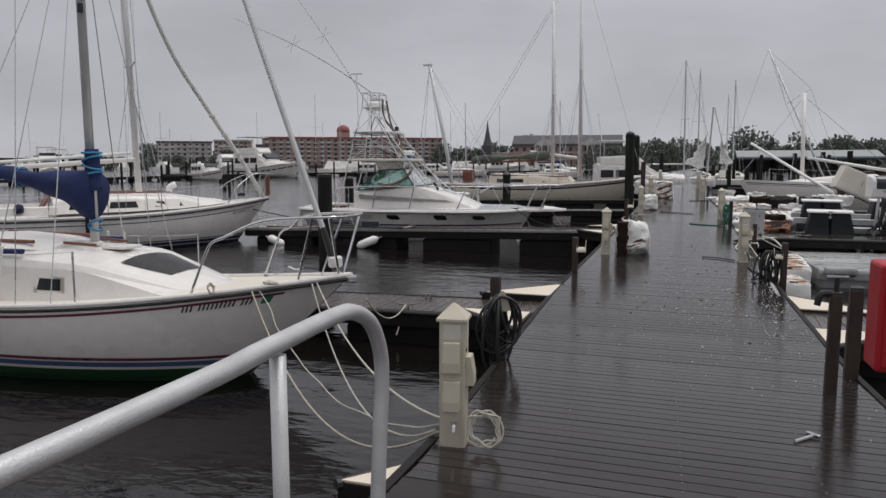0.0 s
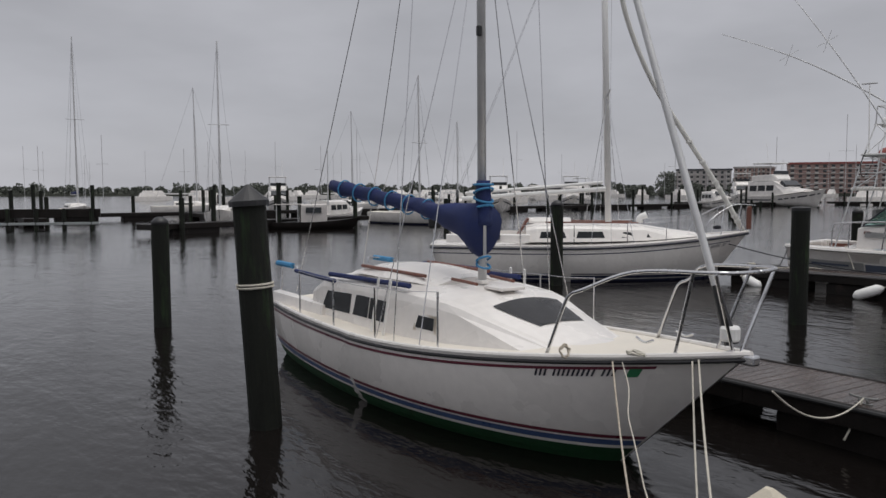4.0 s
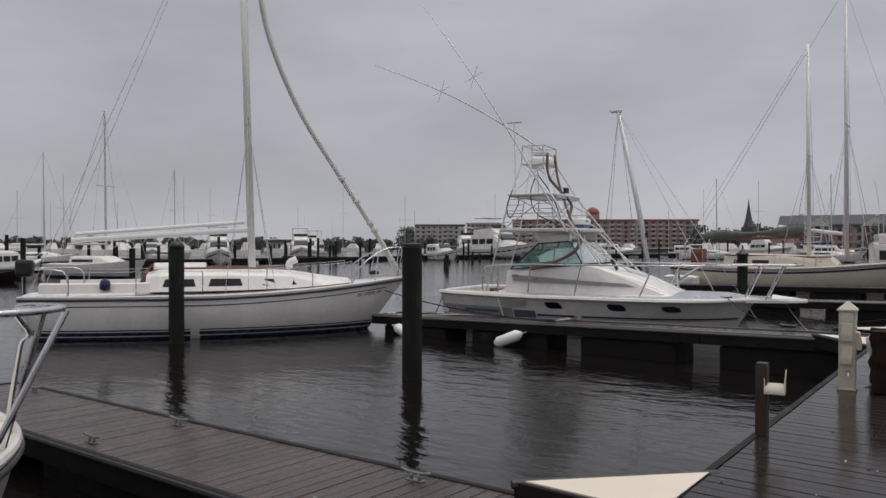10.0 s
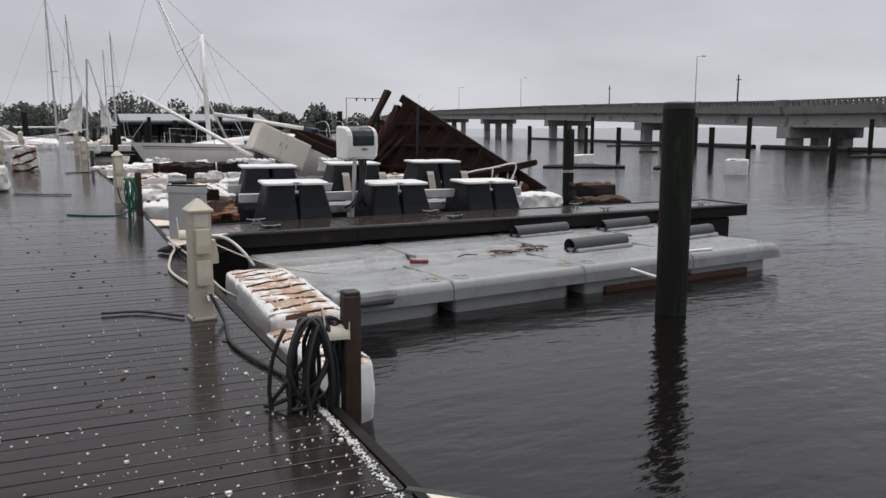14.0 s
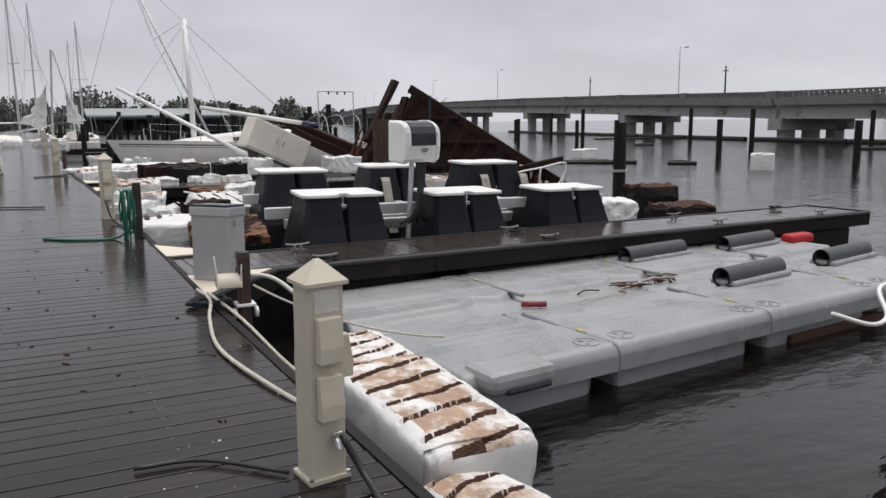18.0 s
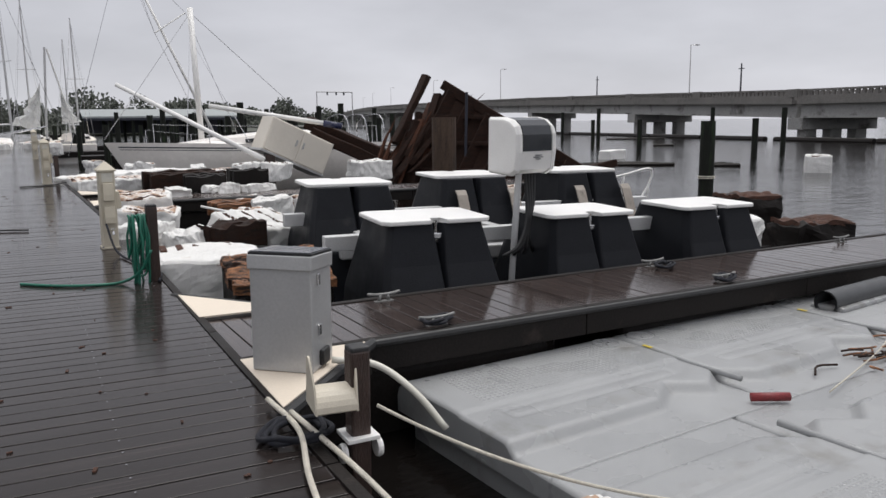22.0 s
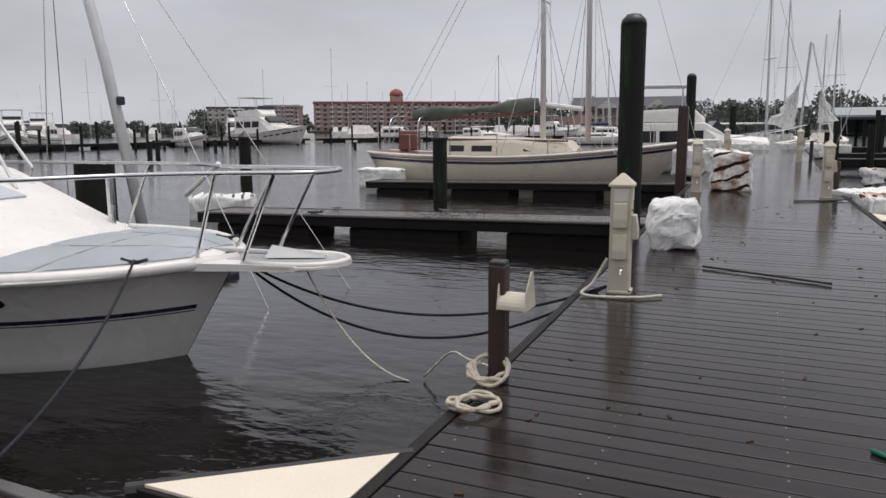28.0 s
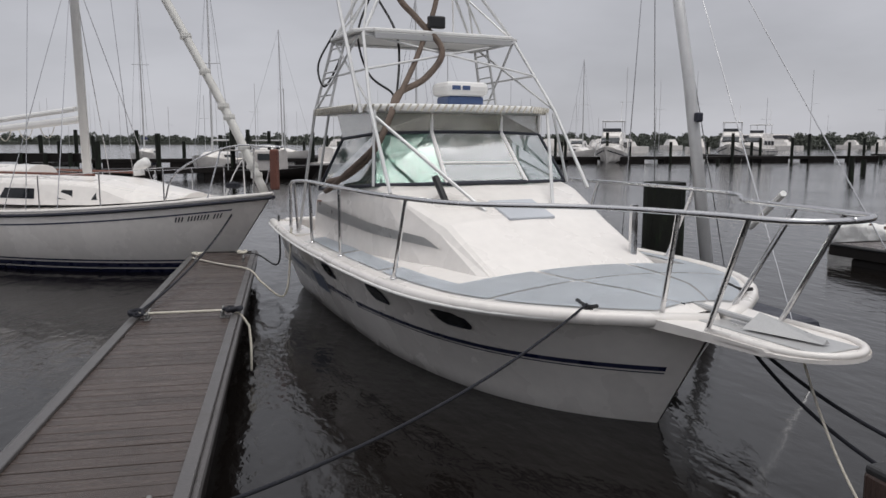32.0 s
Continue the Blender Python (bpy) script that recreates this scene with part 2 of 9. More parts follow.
CREAM = mat("cream_corner_panel", (0.72, 0.63, 0.52), 0.5, var=0.06, scale=2, fine=80, bump=0.03, dirt=(0.45, 0.36, 0.26), dirt_at=0.68)
PILE = mat("wet_dark_pile", (0.010, 0.0115, 0.0085), 0.7, var=0.5, scale=5, fine=60, bump=0.3, spec=0.28, stretch=(3, 3, 0.5), dirt=(0.022, 0.040, 0.016), dirt_at=0.54)
PILE_BROWN = mat("weathered_brown_pile", (0.075, 0.05, 0.036), 0.75, var=0.5, scale=5, fine=60, bump=0.3, spec=0.28, stretch=(3, 3, 0.4), dirt=(0.025, 0.018, 0.014), dirt_at=0.52)
PILE_CAP = mat("black_pile_cap", (0.02, 0.02, 0.022), 0.45, var=0.2, bump=0.02)
POST = mat("dark_brown_post", (0.045, 0.027, 0.022), 0.45, var=0.4, scale=7, fine=70, bump=0.15, stretch=(2, 2, 0.5))
WOOD_TORN = mat("fresh_torn_red_brown_wood", (0.085, 0.033, 0.018), 0.75, spec=0.25, var=0.6, scale=6, fine=60, bump=0.5, stretch=(1, 8, 8), dirt=(0.03, 0.014, 0.009), dirt_at=0.48, dirt_scale=4)
WOOD_ROT = mat("wet_rotten_wood", (0.028, 0.0125, 0.008), 0.75, spec=0.22, var=0.6, scale=6, fine=50, bump=0.4, stretch=(1, 6, 6), dirt=(0.011, 0.007, 0.0055), dirt_at=0.5, dirt_scale=4)
WOOD_ORANGE = mat("torn_orange_timber", (0.30, 0.125, 0.05), 0.6, var=0.6, scale=5, fine=40, bump=0.5, stretch=(1, 9, 9), dirt=(0.022, 0.012, 0.008), dirt_at=0.44, dirt_scale=3)
FOAM = mat("white_float_foam", (0.80, 0.79, 0.77), 0.8, var=0.06, scale=6, fine=160, bump=0.25, dirt=(0.52, 0.45, 0.38), dirt_at=0.66, dirt_scale=3)
FOAM_BROWN = mat("rust_stained_foam", (0.41, 0.275, 0.195), 0.8, var=0.3, scale=6, fine=120, bump=0.2, dirt=(0.78, 0.755, 0.73), dirt_at=0.44, dirt_scale=4.0)
ALGAE = mat("brown_growth", (0.085, 0.036, 0.022), 0.8, var=0.5, scale=14, fine=90, bump=0.4, bump_dist=0.03)
FLOAT_GREY = mat("grey_float_plastic", (0.30, 0.305, 0.31), 0.32, var=0.10, scale=1.5, fine=200, bump=0.08, dirt=(0.21, 0.205, 0.195), dirt_at=0.57, dirt_scale=1.6, rough_var=0.2)
FLOAT_DK = mat("dark_grey_roller", (0.05, 0.052, 0.055), 0.4, var=0.15, bump=0.02)
ROPE_W = mat("white_rope", (0.62, 0.58, 0.50), 0.9, var=0.2, scale=30, fine=200, bump=0.3)
ROPE_T = mat("tan_rope", (0.56, 0.49, 0.40), 0.9, var=0.25, scale=30, fine=200, bump=0.3)
ROPE_B = mat("dark_rope", (0.012, 0.013, 0.020), 0.85, var=0.3, scale=30, fine=200, bump=0.3)
HOSE_G = mat("green_hose", (0.012, 0.13, 0.085), 0.35, var=0.15, bump=0.02)
STRAP_TAN = mat("dull_tan_strap", (0.30, 0.265, 0.23), 0.55, var=0.2, scale=6, fine=90, bump=0.04, dirt=(0.16, 0.14, 0.12), dirt_at=0.6, dirt_scale=5)
DULL_RED = mat("faded_wet_red_plastic", (0.20, 0.022, 0.026), 0.5, var=0.35, scale=12, fine=90, bump=0.08)
RED = mat("red_paint", (0.42, 0.010, 0.018), 0.45, var=0.12, bump=0.02)
BRIDGE = mat("weathered_concrete", (0.20, 0.19, 0.178), 0.9, var=0.2, scale=0.25, fine=6, bump=0.1, dirt=(0.12, 0.115, 0.108), dirt_at=0.55, dirt_scale=0.3)
BRIDGE_LT = mat("pale_concrete", (0.36, 0.355, 0.345), 0.9, var=0.15, scale=0.3, fine=6, bump=0.1, dirt=(0.12, 0.115, 0.105), dirt_at=0.55, dirt_scale=0.4)
# distance haze painted in: both bricks and the balcony wall are paled
BRICK = mat("haze_paled_red_brick", (0.35, 0.245, 0.22), 0.9, var=0.12, scale=0.2, fine=3, bump=0.0)
BRICK_LT = mat("haze_paled_grey_brick", (0.42, 0.39, 0.38), 0.9, var=0.12, scale=0.2, fine=3, bump=0.0)
STUCCO = mat("pale_balcony_wall", (0.52, 0.49, 0.47), 0.9, var=0.1, scale=0.3, fine=4, bump=0.0)
ROOF_RED = mat("red_roof", (0.28, 0.085, 0.075), 0.8, var=0.15, scale=0.4, fine=3, bump=0.0)
ROOF_DK = mat("slate_roof", (0.07, 0.07, 0.08), 0.7, var=0.15, scale=0.3, fine=3, bump=0.0)
PANE = mat("dark_window_pane", (0.035, 0.04, 0.045), 0.12, var=0.1, bump=0.0)
# foliage lightened and greyed in its base colour to suggest aerial haze
LEAF = mat("haze_greyed_foliage", (0.115, 0.125, 0.105), 0.9, var=0.35, scale=0.3, fine=2, bump=0.0)
SHORE = mat("far_bank", (0.07, 0.075, 0.06), 0.95, var=0.3, scale=0.05, fine=1, bump=0.0)
TEAK = mat("reddish_teak", (0.17, 0.065, 0.045), 0.5, var=0.3, scale=8, fine=60, bump=0.1, stretch=(1, 6, 6))
SAIL_W = mat("weathered_furled_sail", (0.60, 0.59, 0.56), 0.8, var=0.1, scale=4, fine=40, bump=0.1)
SLIP_ROOF = mat("dull_green_metal_roof", (0.29, 0.31, 0.31), 0.6, var=0.1, scale=0.5, fine=4, bump=0.0)
CREAM_GEL = mat("cream_gelcoat", (0.62, 0.56, 0.46), 0.35, var=0.06, scale=1.5, fine=10, bump=0.01, dirt=(0.4, 0.34, 0.26), dirt_at=0.7)
GREYBAR = mat("dark_lettering", (0.02, 0.022, 0.035), 0.5, var=0.1, bump=0.0)
STICKER = mat("green_sticker", (0.03, 0.18, 0.08), 0.5, var=0.1, bump=0.0)
AMBER = mat("yellow_marking", (0.55, 0.42, 0.04), 0.5, var=0.1, bump=0.0)
CLOTH_W = mat("torn_white_sailcloth", (0.84, 0.84, 0.83), 0.9, var=0.1, bump=0.1)
HOSE_TAN = mat("brown_torn_canvas", (0.135, 0.10, 0.08), 0.85, var=0.35, bump=0.2)


def water_material():
    m = bpy.data.materials.new("dark_river_water")
    m.use_nodes = True
    n, l = m.node_tree.nodes, m.node_tree.links
    b = n["Principled BSDF"]
    b.inputs["Base Color"].default_value = (0.007, 0.0058, 0.0053, 1)
    b.inputs["Roughness"].default_value = 0.09
    b.inputs["IOR"].default_value = 1.43
    co = n.new("ShaderNodeTexCoord")
    # the open river to the east of the docks is choppier than the sheltered basin
    sep = n.new("ShaderNodeSeparateXYZ")
    l.new(co.outputs["Object"], sep.inputs[0])
    chop = n.new("ShaderNodeMapRange")
    chop.interpolation_type = "SMOOTHSTEP"
    chop.inputs["From Min"].default_value, chop.inputs["From Max"].default_value = 1.0, 9.0
    chop.inputs["To Min"].default_value, chop.inputs["To Max"].default_value = 0.85, 1.25
    l.new(sep.outputs["X"], chop.inputs["Value"])
    # slow patches of wind
    gust = n.new("ShaderNodeTexNoise")
    gust.inputs["Scale"].default_value, gust.inputs["Detail"].default_value = 0.16, 2
    l.new(co.outputs["Object"], gust.inputs["Vector"])
    gr = n.new("ShaderNodeMapRange")
    gr.inputs["From Min"].default_value, gr.inputs["From Max"].default_value = 0.3, 0.7
    gr.inputs["To Min"].default_value, gr.inputs["To Max"].default_value = 0.6, 1.4
    l.new(gust.outputs["Fac"], gr.inputs["Value"])
    wind = n.new("ShaderNodeMath")
    wind.operation = "MULTIPLY"
    l.new(chop.outputs[0], wind.inputs[0])
    l.new(gr.outputs[0], wind.inputs[1])
    bumps = []
    for scale, dist, stretch, turn in ((0.9, 0.026, (1, 2.4, 1), 20), (3.4, 0.011, (1, 2.0, 1), -15), (12.0, 0.0016, (1, 1.5, 1), 35)):
        mp = n.new("ShaderNodeMapping")
        mp.inputs["Scale"].default_value = stretch
        mp.inputs["Rotation"].default_value = (0, 0, radians(turn))
        ns = n.new("ShaderNodeTexNoise")
        ns.inputs["Scale"].default_value, ns.inputs["Detail"].default_value = scale, 3
        l.new(co.outputs["Object"], mp.inputs["Vector"])
        l.new(mp.outputs[0], ns.inputs["Vector"])
        bp = n.new("ShaderNodeBump")
        high = n.new("ShaderNodeMath")
        high.operation = "MULTIPLY"
        l.new(ns.outputs["Fac"], high.inputs[0])
        l.new(wind.outputs[0], high.inputs[1])
        bp.inputs["Strength"].default_value, bp.inputs["Distance"].default_value = 1.0, dist
        l.new(high.outputs[0], bp.inputs["Height"])
        if bumps:
            l.new(bumps[-1].outputs[0], bp.inputs["Normal"])
        bumps.append(bp)
    l.new(bumps[-1].outputs[0], b.inputs["Normal"])
    return m


RIVER = water_material()


# ---------------------------------------------------------------- mesh helpers
def V(*a):
    return Vector(a)


def part(name, bm, material, parent=None, label="", smooth=False):
    """One bmesh as one mesh object under a thing or a part."""
    me = bpy.data.meshes.new(name)
    bmesh.ops.recalc_face_normals(bm, faces=bm.faces)
    if smooth:
        for f in bm.faces:
            f.smooth = True
    bm.to_mesh(me)
    bm.free()
    me.materials.append(material)
    ob = new(name, me)
    if parent is not None:
        ob.parent = parent
    if label:
        ob["label"] = label
    return ob


def thing(name, label, category, group="", kind="", at=None):
    ob = new(name)
    ob.empty_display_size = 0.2
    if at is not None:
        ob.matrix_world = at
    return tagged(ob, label, category, group, kind)


def lump(name, bm, material, label, category, group="", kind="", at=None, smooth=False):
    """A thing that is a single mesh."""
    ob = part(name, bm, material, None, "", smooth)
    if at is not None:
        ob.matrix_world = at
    return tagged(ob, label, category, group, kind)


def B():
    return bmesh.new()


def box(bm, c, s, bevel=0.0, rot=None, taper=1.0):
    """A box of size s about c, bevelled, its top tapered."""
    m = Matrix.Translation(c) @ (rot.to_4x4() if rot is not None else Matrix()) @ Matrix.Diagonal((*s, 1))
    r = bmesh.ops.create_cube(bm, size=1.0)
    for v in r["verts"]:
        if v.co.z > 0 and taper != 1.0:
            v.co.x *= taper
            v.co.y *= taper
    bmesh.ops.transform(bm, matrix=m, verts=r["verts"])
    if bevel:
        es = {e for v in r["verts"] for e in v.link_edges}
        bmesh.ops.bevel(bm, geom=list(es), offset=bevel, segments=2, affect="EDGES", profile=0.5)
    return bm


def tube(bm, pts, r, n=8, cap=True, r1=None):
    """A round bar along points."""
    pts = [Vector(p) for p in pts]
    rings, up = [], None
    for i, p in enumerate(pts):
        d = (pts[min(i + 1, len(pts) - 1)] - pts[max(i - 1, 0)])
        d = d.normalized() if d.length > 1e-9 else Vector((0, 0, 1))
        if up is None:
            up = d.orthogonal().normalized()
        up = (up - d * up.dot(d))
        up = up.normalized() if up.length > 1e-6 else d.orthogonal().normalized()
        side = d.cross(up)
        rr = r if r1 is None else r + (r1 - r) * i / (len(pts) - 1)
        rings.append([bm.verts.new(p + (up * math.cos(2 * math.pi * k / n) + side * math.sin(2 * math.pi * k / n)) * rr) for k in range(n)])
    for a, b in zip(rings, rings[1:]):
        for k in range(n):
            bm.faces.new((a[k], a[(k + 1) % n], b[(k + 1) % n], b[k]))
    if cap:
        bm.faces.new(rings[0][::-1])
        bm.faces.new(rings[-1])
    return bm


def curve_pts(pts, k=6):
    """Catmull-Rom points through pts."""
    p = [Vector(q) for q in pts]
    p = [p[0] * 2 - p[1]] + p + [p[-1] * 2 - p[-2]]
    out = []
    for i in range(1, len(p) - 2):
        for j in range(k):
            t = j / k
            a, b, c, d = p[i - 1], p[i], p[i + 1], p[i + 2]
            out.append(0.5 * ((2 * b) + (c - a) * t + (2 * a - 5 * b + 4 * c - d) * t * t + (3 * b - a - 3 * c + d) * t ** 3))
    return out + [p[-2]]


def sag(a, b, drop, k=12):
    """Points of a slack line from a to b."""
    a, b = Vector(a), Vector(b)
    return [a.lerp(b, i / k) - Vector((0, 0, drop * 4 * (i / k) * (1 - i / k))) for i in range(k + 1)]


def prism(bm, pts, z0, z1, bevel=0.0):
    """An outline in the plane, extruded from z0 to z1."""
    lo = [bm.verts.new((x, y, z0)) for x, y in pts]
    hi = [bm.verts.new((x, y, z1)) for x, y in pts]
    n = len(pts)
    fs = [bm.faces.new(lo[::-1]), bm.faces.new(hi)]
    for i in range(n):
        fs.append(bm.faces.new((lo[i], lo[(i + 1) % n], hi[(i + 1) % n], hi[i])))
    if bevel:
        es = {e for f in fs for e in f.edges}
        bmesh.ops.bevel(bm, geom=list(es), offset=bevel, segments=2, affect="EDGES", profile=0.5)
    return bm


def loft(bm, rings, close=True, caps=True):
    """Skins rings of equal count."""
    vs = [[bm.verts.new(p) for p in r] for r in rings]
    n = len(vs[0])
    for a, b in zip(vs, vs[1:]):
        for k in range(n if close else n - 1):
            bm.faces.new((a[k], a[(k + 1) % n], b[(k + 1) % n], b[k]))
    if caps and close:
        bm.faces.new(vs[0][::-1])
        bm.faces.new(vs[-1])
    return bm


def lathe(bm, prof, n=16, at=(0, 0, 0)):
    """Turns a profile of (radius, height) round the upright axis."""
    rings = [[(at[0] + r * math.cos(2 * math.pi * k / n), at[1] + r * math.sin(2 * math.pi * k / n), at[2] + z) for k in range(n)] for r, z in prof]
    return loft(bm, rings)


def ground(x, y, z=0.0):
    """A place given along the main dock, in the level world."""
    return LIST @ Vector((x, y, z))


def on_dock(x, y, z=0.0, turn=0.0):
    return LIST @ pose(x, y, z, 0, 0, turn)


def afloat(x, y, turn=0.0, z=0.0, rx=0.0, ry=0.0):
    """A pose on the water, at a plan place given along the dock."""
    p = ground(x, y, 0)
    return pose(p.x, p.y, WATER + z, rx, ry, turn)


def sink(x, y):
    """How much lower the piles and wreckage stand towards the far left."""
    return 0.0166 * x - 0.0070 * y


def rope(name, pts, r, material, label, group="", k=6):
    return lump(name, tube(B(), curve_pts(pts, k), r, 6), material, label, "rope", group, smooth=True)


# ---------------------------------------------------------------- water and distance
bm = B()
bmesh.ops.create_grid(bm, x_segments=40, y_segments=40, size=2400)
lump("water", bm, RIVER, "dark rippled river water of the marina", "water", kind="structure", at=pose(0, 0, WATER))


# ---------------------------------------------------------------- docks
def along(y, table):
    for (y0, v0), (y1, v1) in zip(table, table[1:]):
        if y <= y1:
            return v0 + (v1 - v0) * max(0.0, (y - y0) / (y1 - y0))
    return table[-1][1]


# height of the deck: the first length climbs to the gangway
RISE = ((3.0, 0.42), (4.4, 0.28), (6.0, 0.18), (8.0, 0.05), (9.5, 0.0), (70.0, 0.0))
LEFT = ((2.0, -1.50), (4.0, -1.58), (6.0, -1.72), (9.0, -1.98), (12.0, -2.1), (24.0, -2.1), (36.0, -2.3), (70.0, -2.5))
RIGHT = ((2.0, 1.6), (7.0, 1.52), (10.0, 1.40), (12.5, 1.28), (19.5, 1.02), (23.0, 0.95), (26.0, 0.90), (36.0, 0.40), (70.0, 0.2))
PLANK = 0.145


def board_mesh(name, length, width, thick, material):
    bm = B()
    box(bm, (0, 0, -thick / 2), (length, width, thick), 0.004)
    me = bpy.data.meshes.new(name)
    bm.to_mesh(me)
    bm.free()
    me.materials.append(material)
    return me


def main_dock():
    dock = thing("main_dock", "long wet floating dock with grey-brown boards", "dock", kind="structure", at=LIST)
    for side, table, s in (("left", LEFT, -1), ("right", RIGHT, 1)):
        ys = [2.4 + i * 1.2 for i in range(6)] + [9.6 + i * 2.4 for i in range(25)]
        for y0, y1 in zip(ys, ys[1:]):
            x0, x1 = along(y0, table), along(y1, table)
            bm = B()
            z0, z1 = along(y0, RISE), along(y1, RISE)
            loft(bm, [[(x, y0 + 0.006, z0 - 0.34), (x + 0.06 * s, y0 + 0.006, z0 - 0.34), (x + 0.06 * s, y0 + 0.006, z0 + 0.006), (x, y0 + 0.006, z0 + 0.006)] for x in (x0,)] + [[(x, y1 - 0.006, z1 - 0.34), (x + 0.06 * s, y1 - 0.006, z1 - 0.34), (x + 0.06 * s, y1 - 0.006, z1 + 0.006), (x, y1 - 0.006, z1 + 0.006)] for x in (x1,)])
            part("edge_board", bm, FASCIA, dock)
            bm = B()
            tube(bm, [(x0 + 0.075 * s, y0, z0 - 0.10), (x1 + 0.075 * s, y1, z1 - 0.10)], 0.03, 8)
            part("rub_rail", bm, RUBBER, dock)
    bm = B()
    for i in range(14):
        y0, y1 = 2.6 + i * 4.8, 6.6 + i * 4.8
        prism(bm, [(along(y0, LEFT) + 0.25, y0), (along(y0, RIGHT) - 0.25, y0), (along(y1, RIGHT) - 0.25, y1), (along(y1, LEFT) + 0.25, y1)], -1.6, -0.12, 0.03)
    part("float_body", bm, FASCIA, dock)
    return dock


DOCK = main_dock()


def finger(inner, yc, length, width, turn, drop, slope, label, singles=True, boards=None, edging=None):
    """A finger pier from the main dock: boards across, dark sides, floats with gaps below."""
    p = ground(inner, yc, drop)
    f = thing("finger_dock", label, "finger dock", "finger docks", "structure", pose(p.x, p.y, p.z, 0, slope, turn))
    for s in (-1, 1):
        n = max(1, round(length / 3.0))
        for i in range(n):
            a, b = length * i / n, length * (i + 1) / n
            bm = B()
            box(bm, ((a + b) / 2, s * (width / 2 + 0.03), -0.11), (b - a - 0.008, 0.06, 0.24), 0.008)
            part("side_board", bm, FASCIA, f)
        bm = B()
        tube(bm, [(0.1, s * (width / 2 + 0.07), -0.02), (length, s * (width / 2 + 0.07), -0.02)], 0.028, 8)
        part("rub_strip", bm, edging or RUBBER, f)
        if edging:
            part("edge_strip", box(B(), (length / 2 + 0.05, s * (width / 2 + 0.02), 0.012), (length - 0.1, 0.075, 0.03), 0.008), edging, f, "grey vinyl edging")
    bm = B()
    box(bm, (length + 0.03, 0, -0.11), (0.06, width + 0.12, 0.24), 0.008)
    part("end_board", bm, FASCIA, f)
    k = max(2, round(length / 3.2))
    for i in range(k):
        bm = B()
        box(bm, (length * (i + 0.5) / k + 0.1, 0, -0.62), (length / k * 0.72, width * 0.92, 0.74), 0.05)
        part("float_block", bm, FASCIA, f)
    count = int(length / PLANK)
    boards = boards or DECK_F
    if singles:
        me = board_mesh("plank", PLANK - 0.009, width - 0.004, 0.03, boards)
        for i in range(count):
            ob = new("plank", me)
            ob.parent = f
            ob.location = ((i + 0.5) * PLANK, 0, random.uniform(-0.002, 0.002))
    else:
        bm = B()
        for i in range(count):
            box(bm, ((i + 0.5) * PLANK, 0, -0.015), (PLANK - 0.009, width - 0.004, 0.03))
        tagged(part("planks", bm, boards, f), kind="stuff")
    return f


def cleat(bm_at, turn=0.0):
    """A galvanised horn cleat."""
    c = thing("cleat", "dull galvanised horn cleat bolted to the dock", "cleat", "dock cleats", at=bm_at @ pose(0, 0, 0, 0, 0, turn))
    bm = B()
    tube(bm, curve_pts([(-0.15, 0, 0.075), (-0.07, 0, 0.062), (0.07, 0, 0.062), (0.15, 0, 0.075)], 3), 0.013, 8)
    part("horn", bm, CLEAT, c, smooth=True)
    for s in (-1, 1):
        bm = B()
        tube(bm, [(0.045 * s, 0, 0), (0.035 * s, 0, 0.06)], 0.016, 8)
        part("leg", bm, CLEAT, c, smooth=True)
    bm = B()
    box(bm, (0, 0, 0.004), (0.17, 0.05, 0.01), 0.003)
    part("base_plate", bm, CLEAT, c)
    return c


FA = finger(-2.14, 10.84, 9.6, 1.22, 178, -0.08, 0.96, "narrow finger dock with brown damp boards beside a white sailboat")
FB = finger(-2.14, 21.77, 12.2, 0.93, 175.3, -0.05, 1.4, "narrow finger dock with brown damp boards beside the fishing boat", edging=EDGE_GREY)
FC = finger(-2.3, 34.7, 10.5, 1.15, 179.3, -0.45, 0.95, "narrow dark finger dock on black floats", False)
finger(-2.4, 44.9, 11.8, 1.15, 178, -0.62, 0.9, "narrow dark finger dock below the cream ketch", False)
FR1 = finger(1.40, 10.97, 9.0, 1.14, -1, -0.03, 0, "short finger dock reaching over the water", False)
FR2 = finger(1.02, 21.46, 11.3, 1.08, 2.2, -0.01, 0.43, "wet finger dock sloping down to the water beside black lift tanks", True, DECK_WET)
finger(0.70, 31.7, 9.5, 1.1, -1, -0.06, 0.25, "wet finger dock littered with storm debris", False)


def corner(a, b, c, label, z=0.0):
    """A cream triangular filler panel with dark edging between dock and finger."""
    t = thing("corner_panel", label, "corner panel", "cream corner panels", at=LIST @ pose(0, 0, z))
    pts = [Vector((*p, 0)) for p in (a, b, c)]
    mid = (pts[0] + pts[1] + pts[2]) / 3
    bm = B()
    prism(bm, [tuple((mid + (p - mid) * 0.9).xy) for p in pts], -0.03, 0.012, 0.003)
    part("panel", bm, CREAM, t)
    bm = B()
    prism(bm, [tuple(p.xy) for p in pts], -0.24, -0.002, 0.005)
    part("gusset", bm, FASCIA, t, "black gusset frame")
    bm = B()
    d = [mid + (p - mid) * 1.02 for p in pts]
    tube(bm, [d[1] + Vector((0, 0, -0.02)), d[2] + Vector((0, 0, -0.02))], 0.035, 8)
    part("rubber_edge", bm, RUBBER, t)
    return t


